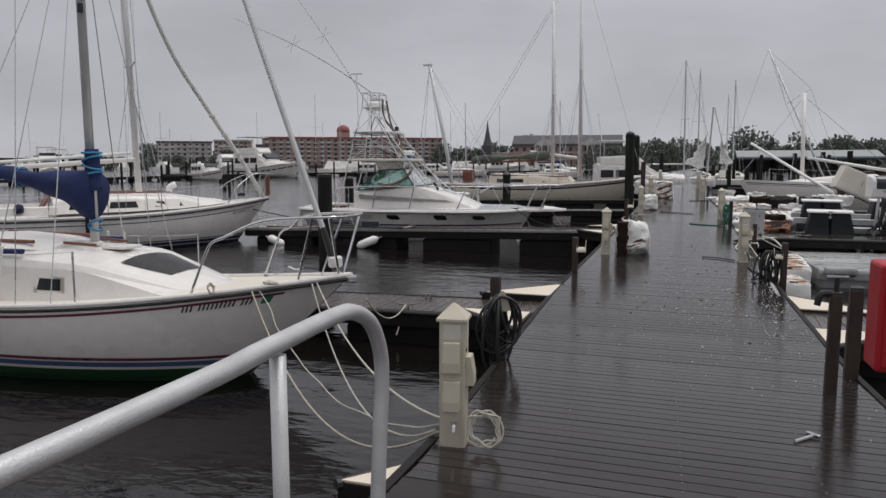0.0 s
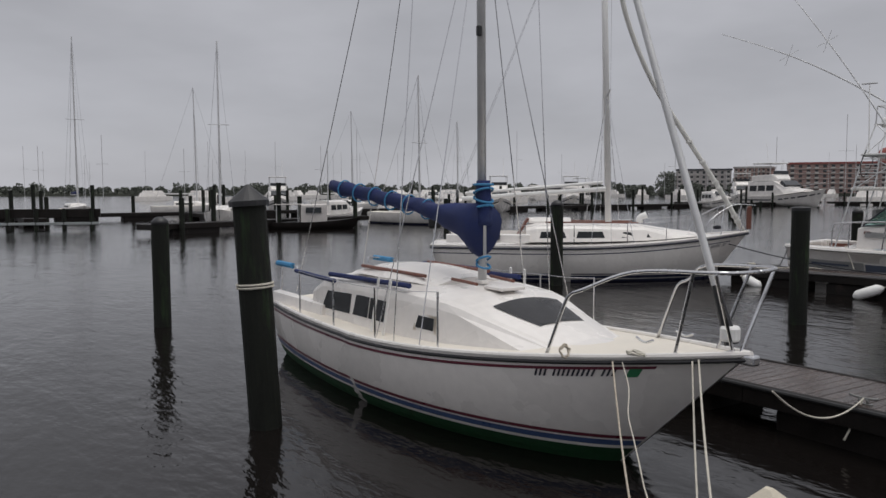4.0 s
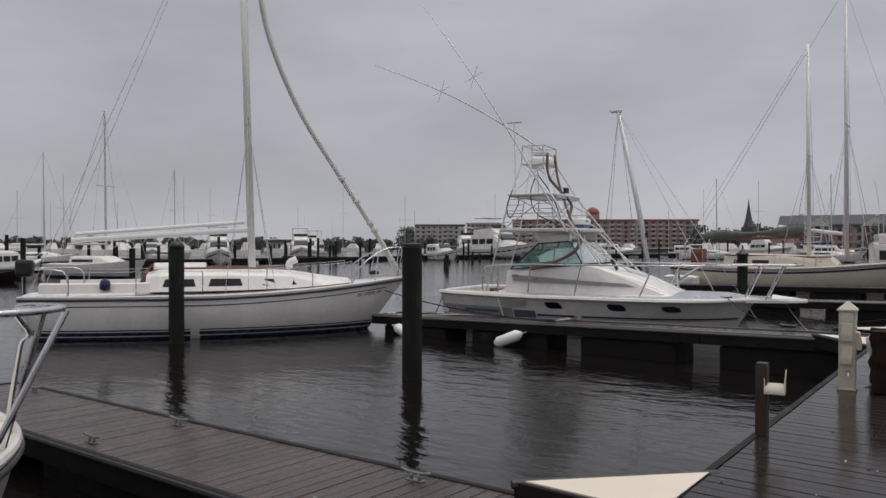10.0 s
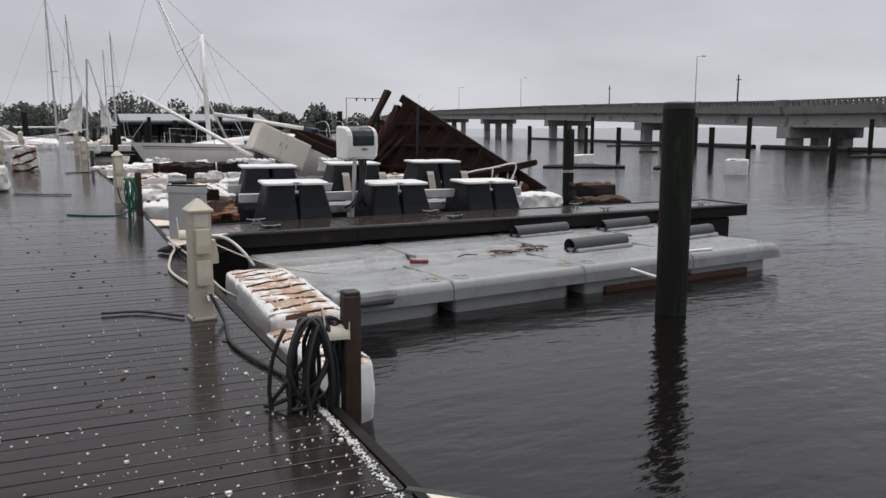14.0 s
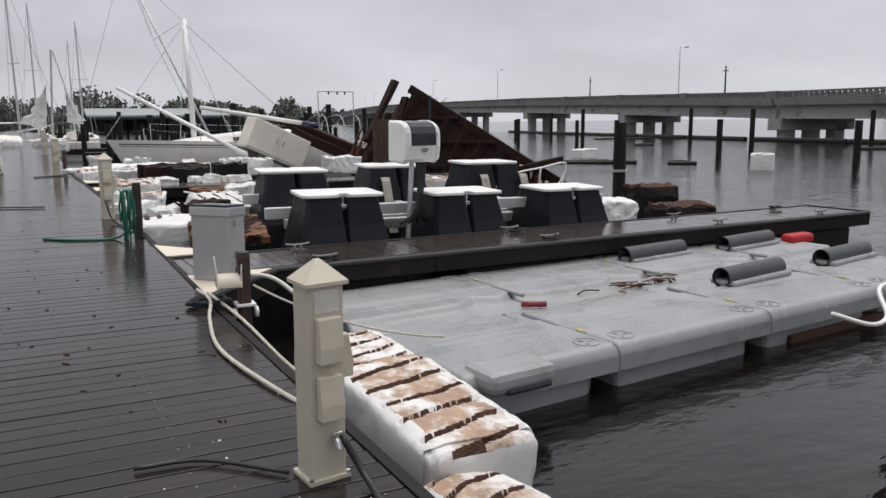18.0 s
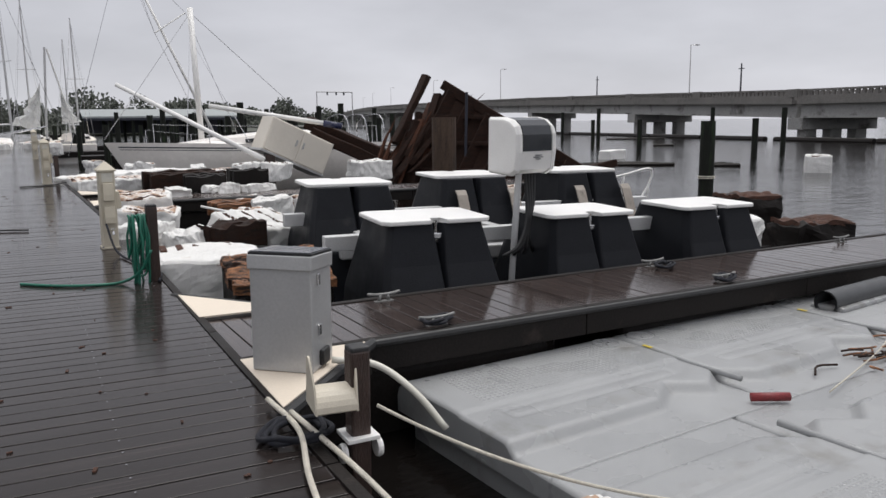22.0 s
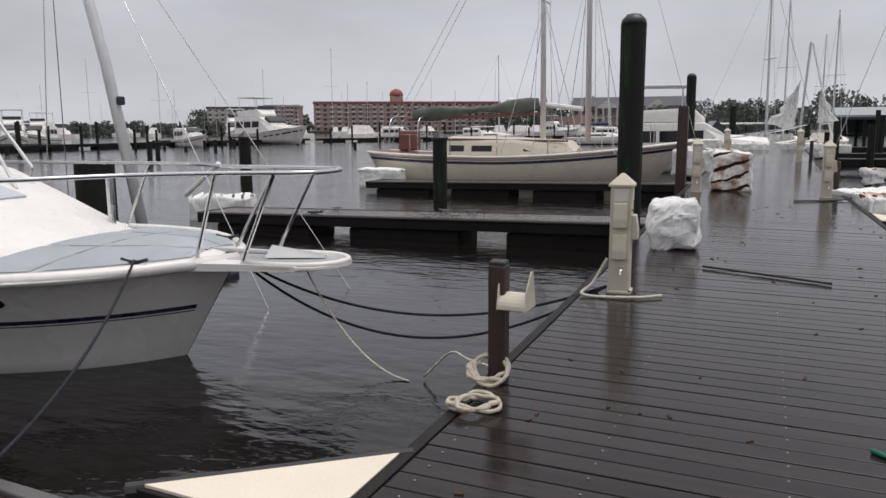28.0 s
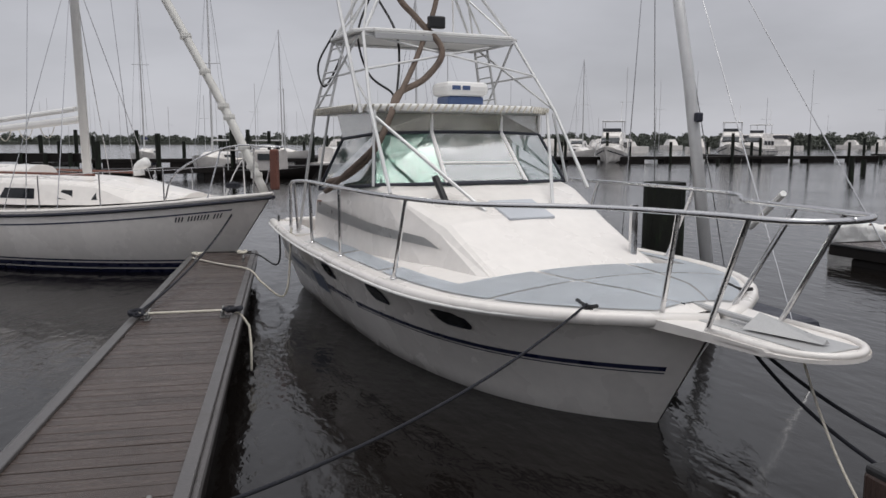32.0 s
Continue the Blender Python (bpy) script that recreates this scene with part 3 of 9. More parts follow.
# each: right angle at the finger and dock, tip along the finger, tip along the dock
CREAM_TEXT = "cream triangular corner panel with a dark edge"
corner((-2.10, 10.22), (-3.15, 10.18), (-2.10, 9.22), CREAM_TEXT)
corner((-2.07, 11.42), (-3.17, 11.44), (-2.07, 12.54), CREAM_TEXT)
corner((-2.13, 21.36), (-3.15, 21.30), (-2.13, 20.30), CREAM_TEXT)
corner((-2.13, 22.42), (-3.05, 22.46), (-2.13, 23.20), CREAM_TEXT)
corner((1.36, 11.56), (2.55, 11.56), (1.28, 12.66), CREAM_TEXT)
corner((1.40, 10.38), (2.45, 10.38), (1.44, 9.45), CREAM_TEXT)
corner((1.00, 20.90), (1.95, 20.90), (1.02, 19.88), CREAM_TEXT)
corner((0.97, 22.02), (1.75, 22.02), (0.94, 22.95), CREAM_TEXT)
corner((-1.64, 3.93), (-1.97, 3.93), (-1.66, 4.30), CREAM_TEXT, 0.27)
corner((0.64, 32.3), (1.4, 32.3), (0.60, 33.2), CREAM_TEXT)
corner((0.72, 31.1), (1.3, 31.1), (0.74, 30.2), CREAM_TEXT)


# ---------------------------------------------------------------- piles
def pile(x, y, top, r, cap="flat", lean=None, label="dark wet timber mooring pile standing in the water", ring=False, shaft=None, deep=-2.4):
    p = ground(x, y)
    t = thing("mooring_pile", label, "pile", "mooring piles", at=pose(p.x, p.y, sink(p.x, p.y), *(lean or (0, 0)), 0 if lean else random.uniform(0, 90)))
    bm = B()
    n = 18
    zs = [deep] + [deep + (top - deep) * (i + 1) / 9 for i in range(9)]
    rings = []
    for z in zs:
        k = 1 + 0.03 * noise.noise(Vector((x, y, z)))
        rings.append([(r * k * (1 + 0.02 * math.sin(3 * a + x)) * math.cos(a), r * k * math.sin(a), z) for a in [2 * math.pi * i / n for i in range(n)]])
    loft(bm, rings)
    part("shaft", bm, shaft or PILE, t)
    if cap == "cone":
        bm = B()
        lathe(bm, [(r * 1.18, top - 0.06), (r * 1.2, top), (r * 0.1, top + r * 0.95), (0.005, top + r * 1.0)], 20)
        part("cap", bm, PILE_CAP, t, "black conical cap")
    elif cap == "round":
        bm = B()
        lathe(bm, [(r * 1.03, top - 0.02), (r * 0.95, top + r * 0.35), (r * 0.55, top + r * 0.75), (0.01, top + r * 0.85)], 20)
        part("cap", bm, PILE_CAP, t, smooth=True)
    elif cap == "disc":
        bm = B()
        lathe(bm, [(r * 1.03, top - 0.05), (r * 1.04, top + 0.015), (r * 0.9, top + 0.03), (0.01, top + 0.04)], 20)
        part("cap", bm, PILE_CAP, t)
    if ring:
        bm = B()
        for dz in (0, 0.035):
            tube(bm, [((r + 0.012) * math.cos(a), (r + 0.012) * math.sin(a), ring + dz) for a in [2 * math.pi * i / 20 for i in range(21)]], 0.014, 6)
        part("rope_ring", bm, ROPE_W, t, "white rope turn")
    return t


pile(-8.42, 5.67, 2.36, 0.19, "cone", lean=(2.4, -2.4), ring=1.38, label="dark timber pile with a black conical cap and a white rope")
pile(-15.9, 6.46, 1.95, 0.17, "round")
pile(-16.3, 17.5, 2.25, 0.18, "round")
pile(-8.75, 17.1, 2.18, 0.175, "disc")
pile(-13.2, 27.9, 1.95, 0.17, "round")
pile(-9.5, 28.3, 1.75, 0.27, "flat", label="thick cut-off timber pile behind the fishing boat")
pile(6.41, 16.75, 2.08, 0.185, "disc", label="thick dark timber pile with a flat cap")
pile(12.6, 28.1, 1.75, 0.155, "flat", ring=0.55, label="slim greenish timber pile with rope turns")
pile(-2.70, 31.9, 3.55, 0.18, "round", label="tall black sleeved pile with a rounded cap beside the dock")
pile(-10.3, 42.3, 2.0, 0.22, "cone")
pile(-21.3, 47.0, 2.2, 0.25, "cone")
pile(-4.3, 56.0, 4.4, 0.2, "round", label="tall black sleeved pile beside the far dock")
pile(5.98, 27.5, 1.98, 0.2, "flat", shaft=PILE_BROWN, label="thick brown weathered pile rising from the debris")
for x, y, top in ((51.8, 65.1, 2.76), (37.2, 48.0, 1.8), (45.2, 52.5, 2.5), (35.5, 37.6, 1.7), (49.7, 90.9, 1.96), (40.8, 76.5, 2.0), (45.3, 73.2, 1.82), (46.9, 74.4, 2.86), (54.1, 89.9, 2.7), (38.5, 59.3, 1.81), (58, 52, 2.4), (62, 44, 2.2)):
    pile(x, y, top - sink(x, y), 0.18, "flat", label="slim dark pile in open water off the bridge")


# ---------------------------------------------------------------- things on the dock
def pedestal(x, y, turn, leans=0.0, z=0.0):
    """A beige shore-power pedestal with a pyramid cap, sloping outlet hoods and a hose tap."""
    t = thing("power_pedestal", "beige plastic shore power pedestal with pyramid cap and outlet hoods", "power pedestal", "dock pedestals", at=on_dock(x, y, z, turn) @ pose(0, 0, 0, leans, 0, 0))
    w, d, h = 0.172, 0.156, 0.90
    bm = B()
    box(bm, (0, 0, h / 2), (w, d, h), 0.012)
    part("body", bm, PED, t)
    bm = B()
    loft(bm, [[(sx * (w / 2 + 0.016), sy * (d / 2 + 0.016), z) for sx, sy in ((-1, -1), (1, -1), (1, 1), (-1, 1))] for z in (h - 0.005, h + 0.012)] + [[(sx * 0.012, sy * 0.012, h + 0.10) for sx, sy in ((-1, -1), (1, -1), (1, 1), (-1, 1))]])
    part("pyramid_cap", bm, PED, t)
    for s in (-1, 1):
        bm = B()
        box(bm, (0, s * (d / 2 + 0.002), h - 0.075), (w * 0.68, 0.008, 0.10), 0.003)
        part("lens", bm, PED_LENS, t, "pale light lens")
    bm = B()
    box(bm, (w / 2 + 0.002, 0, h - 0.075), (0.008, d * 0.6, 0.10), 0.003)
    part("lens", bm, PED_LENS, t, "pale light lens")

    def hood(z, face):
        bm = B()
        a = 0.056
        sec = [(0, 0.10), (0.035, 0.10), (0.055, -0.03), (0.055, -0.10), (0, -0.10)]
        loft(bm, [[(q * (1 if abs(q) else 1), -o, zz) for o, zz in sec] for q in (-a, a)])
        bmesh.ops.bevel(bm, geom=list(bm.edges), offset=0.006, segments=2, affect="EDGES", profile=0.5)
        o = part("outlet_hood", bm, PED, t)
        o.matrix_basis = pose(0, 0, z, 0, 0, face) @ pose(0, -(d if face % 180 == 0 else w) / 2, 0)
        return o

    hood(0.66, 0)
    hood(0.40, 0)
    hood(0.56, 90)
    hood(0.66, 180)
    bm = B()
    tube(bm, curve_pts([(0.02, -d / 2, 0.20), (0.02, -d / 2 - 0.04, 0.205), (0.02, -d / 2 - 0.06, 0.17)], 4), 0.014, 8)
    box(bm, (0.02, -d / 2 - 0.035, 0.235), (0.05, 0.012, 0.012), 0.003)
    part("hose_tap", bm, STEEL, t, "metal hose tap")
    bm = B()
    box(bm, (0, 0, 0.012), (w + 0.03, d + 0.03, 0.024), 0.005)
    part("foot_flange", bm, PED, t)
    for sx in (-1, 1):
        bm = B()
        lathe(bm, [(0.012, 0), (0.012, 0.012), (0.001, 0.014)], 6, (sx * 0.09, -d / 2 - 0.006, 0.024))
        part("bolt", bm, STEEL, t)
    for dz in (0, -0.06):
        bm = B()
        box(bm, (w / 2 + 0.002, -0.03 + 0.06 * (dz < 0), h - 0.2 + dz), (0.006, 0.03, 0.025), 0.002)
        part("breaker_window", bm, GREYBAR, t)
    return t


pedestal(-1.50, 4.74, 8, 0, 0.22)
pedestal(-1.84, 16.45, 4)
pedestal(0.86, 16.15, 8)
pedestal(-1.86, 26.7, 3)
pedestal(0.66, 25.75, 5)
pedestal(-2.08, 35.6, 0)
pedestal(0.12, 35.3, 4, 2)
pedestal(-2.2, 46.6, 0)
pedestal(-0.1, 45.8, 0)


def post(x, y, top, s=0.10, bottom=-0.9, lean=0.0, turn=0.0, kind_text="square dark brown timber post at the dock edge"):
    t = thing("dock_post", kind_text, "post", "dock posts", at=on_dock(x, y, 0, turn) @ pose(0, 0, 0, lean, 0, 0))
    bm = B()
    box(bm, (0, 0, (top + bottom) / 2), (s, s, top - bottom), 0.012)
    part("shaft", bm, POST, t)
    bm = B()
    box(bm, (0, 0, top + 0.004), (s * 0.96, s * 0.96, 0.03), 0.01)
    part("top_cap", bm, RUBBER, t)
    return t


def hanger(t, turn, z, size=0.78):
    """A cream plastic saddle for hoses: two horned cheeks and a trough."""
    o = thing("hose_hanger", "cream plastic hose hanger saddle on a post", "hose hanger", "hose hangers", at=t.matrix_world @ pose(0, 0, z, 0, 0, turn) @ Matrix.Diagonal((size, size, size, 1)))
    arch = [(0.115 * math.cos(k), -0.10 + 0.105 * math.sin(k)) for k in [math.pi * i / 12 for i in range(13)]]
    for y in (-0.03, -0.235):
        tip = [(-0.085, 0.03), (-0.035, 0.135), (-0.018, 0.158), (0.0, 0.165), (0.018, 0.158), (0.035, 0.135), (0.085, 0.03)]
        out = [(px, pz - 0.008) for px, pz in arch] + tip
        bm = B()
        loft(bm, [[(px, y + dy + (0.012 if y > -0.1 else -0.012) * max(0, pz) / 0.16, pz) for px, pz in out] for dy in (-0.005, 0.005)])
        part("cheek", bm, HANGER, o)
    bm = B()
    loft(bm, [[(px, y, pz) for px, pz in arch] + [(px * 0.93, y, pz - 0.008) for px, pz in arch[::-1]] for y in (-0.03, -0.235)])
    part("saddle", bm, HANGER, o)
    return o


def hose_coil(t, turn, z, material, label, loops=9, drop=0.55, r=0.016, seed=1, wide=0.13, yaw=0.0, shift=0.0):
    """Loops of hose hung over a saddle."""
    rnd = random.Random(seed)
    bm = B()
    pts = []
    for i in range(loops):
        y = -0.06 - 0.16 * i / loops + shift
        w, d = wide * rnd.uniform(0.6, 1.6), drop * rnd.uniform(0.55, 1.25)
        sx, yw = rnd.uniform(-0.9, 0.9) * wide, yaw + rnd.uniform(-0.8, 0.8)
        for a in range(0, 360, 30):
            ca, sa = math.cos(radians(a)), math.sin(radians(a))
            pts.append((w * sa * math.cos(yw) + sx * (1 - ca) / 2, y + w * sa * math.sin(yw) + rnd.uniform(-0.012, 0.012), -d / 2 + (d / 2 + 0.03) * ca))
    tube(bm, curve_pts(pts, 2), r, 6)
    o = lump("coiled_hose", bm, material, label, "hose", "coiled hoses", smooth=True)
    o.matrix_world = t.matrix_world @ pose(0, 0, z, 0, 0, turn)
    return o


pl1 = post(-1.95, 7.58, 0.91)
hanger(pl1, 35, 0.68)
hose_coil(pl1, 35, 0.72, RUBBER, "black cables and hose coiled over a post hanger", 11, 0.60, 0.015, 3, 0.15, 0.3)
pl2 = post(-2.09, 13.85, 0.62)
hanger(pl2, 100, 0.46)
pl3 = post(-2.10, 24.3, 0.66)
hanger(pl3, 88, 0.50)
pr1 = post(1.38, 13.8, 0.66)
hanger(pr1, -97, 0.48, 0.66)
hose_coil(pr1, -97, 0.5, RUBBER, "black hose coiled thickly over a post hanger", 12, 0.64, 0.0135, 5, 0.125, 1.35, -0.07)
pr2 = post(1.27, 19.42, 0.45)
hanger(pr2, -96, 0.285, 0.95)
part("strap", box(B(), (0, 0, 0.02), (0.165, 0.165, 0.022), 0.004), PLASTIC_WH, pr2, "white strap round the post")
for s in (-1, 1):
    part("strap_disc", lathe(B(), [(0.002, -0.014), (0.045, -0.014), (0.05, 0), (0.045, 0.014), (0.002, 0.014)], 16, (0, 0, 0)), PLASTIC_WH, pr2, "white plastic disc").matrix_basis = pose(s * 0.09, -0.03, -0.05, 0, 90, 0)
pr3 = post(0.88, 23.65, 0.70)
hose_coil(pr3, -75, 0.6, HOSE_G, "green garden hose coiled on a post", 9, 0.58, 0.0115, 7, 0.055, 0.4)
post(1.16, 7.3, 0.98, 0.10, 0.05, kind_text="square grey-brown timber post with an iron tap on top")
tap = thing("dock_tap", "dark iron tap with a crossbar handle on a post", "tap", at=on_dock(1.16, 7.3, 0.98, 10))
part("stem", tube(B(), [(0, 0, -0.01), (0, 0, 0.14)], 0.022, 8), RUBBER, tap)
part("crossbar", tube(B(), [(-0.09, 0, 0.145), (0.09, 0, 0.145)], 0.016, 8), CLEAT, tap)
part("spout", tube(B(), curve_pts([(-0.04, 0, 0.0), (-0.13, -0.02, 0.0), (-0.16, -0.02, -0.10)], 4), 0.03, 8), RUBBER, tap)
post(1.44, 8.0, 0.92, 0.12, 0.0)
post(-2.5, 36.8, 1.6, 0.2)
post(0.80, 28.6, 0.55)
post(0.35, 36.5, 0.55)
post(0.2, 37.6, 0.9)
post(0.25, 46.6, 0.6)
for f, xs in ((FA, (1.9, 5.2, 8.6)), (FB, (6.5, 10.9)), (FR2, (1.5, 4.6, 7.8, 10.2)), (FC, (4.2, 4.8, 7.5)), (FR1, (2.0,))):
    for x in xs:
        for s in (-1, 1):
            cleat(f.matrix_world @ pose(x, s * (0.36 if f is FB else 0.46), 0.0))


def control_box():
    """A grey steel cabinet with a sloping solar panel on its lid."""
    t = thing("control_cabinet", "grey steel cabinet with a solar panel lid on the finger dock", "cabinet", at=on_dock(1.31, 20.62, 0.014, -40))
    w, d, h = 0.39, 0.33, 0.64
    bm = B()
    box(bm, (0, 0, h / 2), (w, d, h), 0.01)
    part("body", bm, STEEL_BOX, t)
    bm = B()
    box(bm, (0, 0, 0), (w + 0.02, d + 0.02, 0.09), 0.008)
    lid = part("lid", bm, STEEL_BOX, t)
    lid.matrix_basis = pose(0, 0, h + 0.02, -4, 0, 0)
    bm = B()
    box(bm, (0, 0, 0.052), (w + 0.01, d + 0.01, 0.018), 0.004)
    part("solar_frame", bm, BLACK_ST, lid, "black solar panel frame")
    for i in range(6):
        for j in range(4):
            bm = B()
            box(bm, (-0.16 + i * 0.064, -0.126 + j * 0.084, 0.0635), (0.060, 0.079, 0.004))
            part("solar_cell", bm, PV, lid)
    for z in (0.56, 0.25):
        bm = B()
        box(bm, (w / 2 + 0.006, -0.06, z), (0.014, 0.035, 0.07), 0.004)
        part("latch", bm, STEEL, t, "small steel latch")
    bm = B()
    box(bm, (w / 2 + 0.012, 0.0, 0.07), (0.03, 0.12, 0.10), 0.01)
    part("cable_gland", bm, RUBBER, t)
    return t


control_box()
rope("white_conduit", [ground(1.5, 20.45, 0.06), ground(1.75, 20.35, 0.02), ground(1.92, 20.15, -0.12), ground(2.06, 20.0, -0.33)], 0.024, PED_LENS, "pale flexible conduit running from the cabinet")


# ---------------------------------------------------------------- gangway at the start
def gangway():
    t = thing("gangway", "galvanised pipe handrail gangway leading down to the dock", "gangway", kind="structure", at=LIST)
    for s, x in ((-1, -1.17), (1, 1.35)):
        bm = B()
        top = [(x + 0.35 * s * 0 - 0.06 * 2.2 * (1 if s < 0 else 0), -2.2, 1.64), (x, 1.2, 1.65), (x, 1.9, 1.655), (x, 2.30, 1.66), (x, 2.48, 1.645), (x, 2.64, 1.57), (x, 2.73, 1.44), (x, 2.745, 1.30), (x, 2.72, 1.1), (x, 2.69, 0.8), (x, 2.68, 0.5)]
        tube(bm, curve_pts(top, 6), 0.030, 14)
        part("handrail", bm, GALV, t, "bent galvanised pipe", smooth=True)
        for y, zt in ((1.96, 1.62), (0.2, 1.62), (-1.6, 1.62)):
            bm = B()
            tube(bm, [(x, y, 0.45), (x, y, zt)], 0.026, 12)
            part("rail_post", bm, GALV, t, smooth=True)
        bm = B()
        box(bm, (x, 0.3, 0.50), (0.06, 5.2, 0.16), 0.01)
        part("side_beam", bm, GALV, t)
    for i in range(34):
        bm = B()
        box(bm, (0.06, -2.25 + i * 0.148, 0.56 - 0.001 * i), (2.5, 0.138, 0.03), 0.004)
        part("tread_board", bm, DECK_F, t)
    return t


gangway()


# ---------------------------------------------------------------- boats
class Hull:
    """A lofted hull: s runs from stern to bow, v from keel to sheer; x forward, y to port, z from the waterline."""

    def __init__(self, L, beam, stern, mid, bow, draft=0.35, transom=0.75, rake=1.2, chine=0.0, full=0.45, p=2.2, reverse=0.0, chine_in=0.86):
        self.chine_in = chine_in
        self.L, self.beam, self.zs, self.draft, self.tr, self.rake, self.chine, self.full, self.p, self.reverse = L, beam, (stern, mid, bow), draft, transom, rake, chine, full, p, reverse

    def sheer(self, s):
        a, m, b = self.zs
        k = 0.42
        if s < k:
            u = (k - s) / k
            return m + (a - m) * u * u
        u = (s - k) / (1 - k)
        return m + (b - m) * u ** 1.7

    def half(self, s):
        if s < self.full:
            u = 1 - s / self.full
            return self.beam / 2 * (1 - (1 - self.tr) * u * u)
        u = (s - self.full) / (1 - self.full)
        return self.beam / 2 * max(0.0, 1 - u ** self.p) + 0.02

    def at(self, s, v, side=1, off=0.0):
        zs, b = self.sheer(s), self.half(s)
        z = -self.draft + (zs + self.draft) * v
        if self.chine:
            c = self.chine
            fw = max(0.0, (s - 0.5) / 0.5)
            yc = self.chine_in - 0.34 * fw ** 1.5
            y = b * (yc * (v / c) ** 0.8 if v < c else yc + (1 - yc) * ((v - c) / (1 - c)) ** (1.0 + 0.9 * fw))
        else:
            e = 0.30 + 0.55 * max(0.0, (s - 0.35) / 0.65) ** 1.5
            y = b * (1 - (1 - v) ** 2.4) ** e if v < 1 else b
        x = s * self.L - self.rake * (1 - v) * s ** 5 + self.reverse * (1 - v) * (1 - s) ** 6
        return Vector((x, side * (y + off), z))

    def v_of(self, s, z):
        return (z + self.draft) / (self.sheer(s) + self.draft)

    def skin(self, bm, s0=0.0, s1=1.0, z0=None, z1=None, off=0.0, ns=36, nv=10, sides=(-1, 1), v0=0.0, v1=1.0, drop0=None, drop1=None):
        for side in sides:
            g = []
            for i in range(ns + 1):
                s = s0 + (s1 - s0) * i / ns
                a = v0 if z0 is None else self.v_of(s, z0)
                b = v1 if z1 is None else self.v_of(s, z1)
                if drop0 is not None:
                    a, b = self.v_of(s, self.sheer(s) - drop0), self.v_of(s, self.sheer(s) - drop1)
                g.append([bm.verts.new(self.at(s, a + (b - a) * j / nv, side, off)) for j in range(nv + 1)])
            for a, b in zip(g, g[1:]):
                for j in range(nv):
                    bm.faces.new((a[j], b[j], b[j + 1], a[j + 1]))
        return bm

    def shell(self, bm, ns=36, nv=10):
        self.skin(bm, ns=ns, nv=nv)
        ring = [bm.verts.new(self.at(0, j / nv, 1)) for j in range(nv + 1)] + [bm.verts.new(self.at(0, j / nv, -1)) for j in range(nv, -1, -1)]
        bm.faces.new(ring)
        bmesh.ops.remove_doubles(bm, verts=bm.verts, dist=0.002)
        return bm

    def deck(self, bm, s0=0.0, s1=1.0, drop=0.0, camber=0.06, inset=0.0, ns=30, ny=6):
        g = []
        for i in range(ns + 1):
            s = s0 + (s1 - s0) * i / ns
            p = self.at(s, 1.0)
            h = max(0.01, p.y - inset)
            g.append([bm.verts.new((p.x, h * (2 * j / ny - 1), p.z - drop + camber * (1 - (2 * j / ny - 1) ** 2) * min(1, h))) for j in range(ny + 1)])
        for a, b in zip(g, g[1:]):
            for j in range(ny):
                bm.faces.new((a[j], a[j + 1], b[j + 1], b[j]))
        return bm

    def rail(self, bm, r=0.025, s0=0.0, s1=1.0, off=0.0, dz=0.0, n=30, sides=(-1, 1), inset=0.0):
        for side in sides:
            tube(bm, [self.at(s0 + (s1 - s0) * i / n, 1.0, side, off - inset) + Vector((0, 0, dz)) for i in range(n + 1)], r, 8)
        return bm


def trunk(bm, secs, crown=0.06):
    """A cabin trunk: sections (x, half width low, half width high, z low, z high)."""
    rings = []
    for x, wb, wt, zb, zt in secs:
        r = min(0.09, (zt - zb) * 0.4 + 0.01)
        half = [(wb, zb), (wb + (wt - wb) * 0.8, zb + (zt - zb) * 0.8), (wt - r * 0.2, zt - r * 0.35), (wt - r * 0.8, zt), (wt * 0.5, zt + crown * 0.75), (0, zt + crown)]
        rings.append([(x, y, z) for y, z in half] + [(x, -y, z) for y, z in half[-2::-1]])
    return loft(bm, rings)


def trunk_pt(secs, x, h, side, off=0.0):
    for a, b in zip(secs, secs[1:]):
        if min(a[0], b[0]) <= x <= max(a[0], b[0]):
            u = (x - a[0]) / (b[0] - a[0])
            wb, wt, zb, zt = (a[i] + (b[i] - a[i]) * u for i in range(1, 5))
            hh = 0.8 * h
            return Vector((x, side * (wb + (wt - wb) * hh + off), zb + (zt - zb) * hh))
    return Vector((x, 0, 0))


def side_window(bm, secs, x0, x1, h0, h1, side, slant=0.0, off=0.006, bow=0.0):
    """A flush tinted pane on a trunk's side."""
    g = []
    n = 6 if abs(x1 - x0) < 1.2 else 28
    for i in range(n + 1):
        u = i / n
        col = []
        for j in range(4):
            w = j / 3
            x = x0 + (x1 - x0) * u + slant * w * (1 - u) - bow * w * u
            col.append(trunk_pt(secs, x, h0 + (h1 - h0) * w, side, off))
        g.append([bm.verts.new(c) for c in col])
    for a, b in zip(g, g[1:]):
        for j in range(3):
            bm.faces.new((a[j], b[j], b[j + 1], a[j + 1]))
    bmesh.ops.solidify(bm, geom=list(bm.faces), thickness=-0.012)
    return bm


def bars(parent, hull, s0, s1, drop, h, count, side, material, name="registration_mark"):
    """Plain bars in place of registration letters."""
    for i in range(count):
        if i in (count * 2 // 9, count * 7 // 9):
            continue
        bm = B()
        a = s0 + (s1 - s0) * i / count
        hull.skin(bm, a, a + (s1 - s0) / count * 0.45, off=0.006, ns=2, nv=2, sides=(side,), drop0=drop, drop1=drop - h)
        part(name, bm, material, parent)


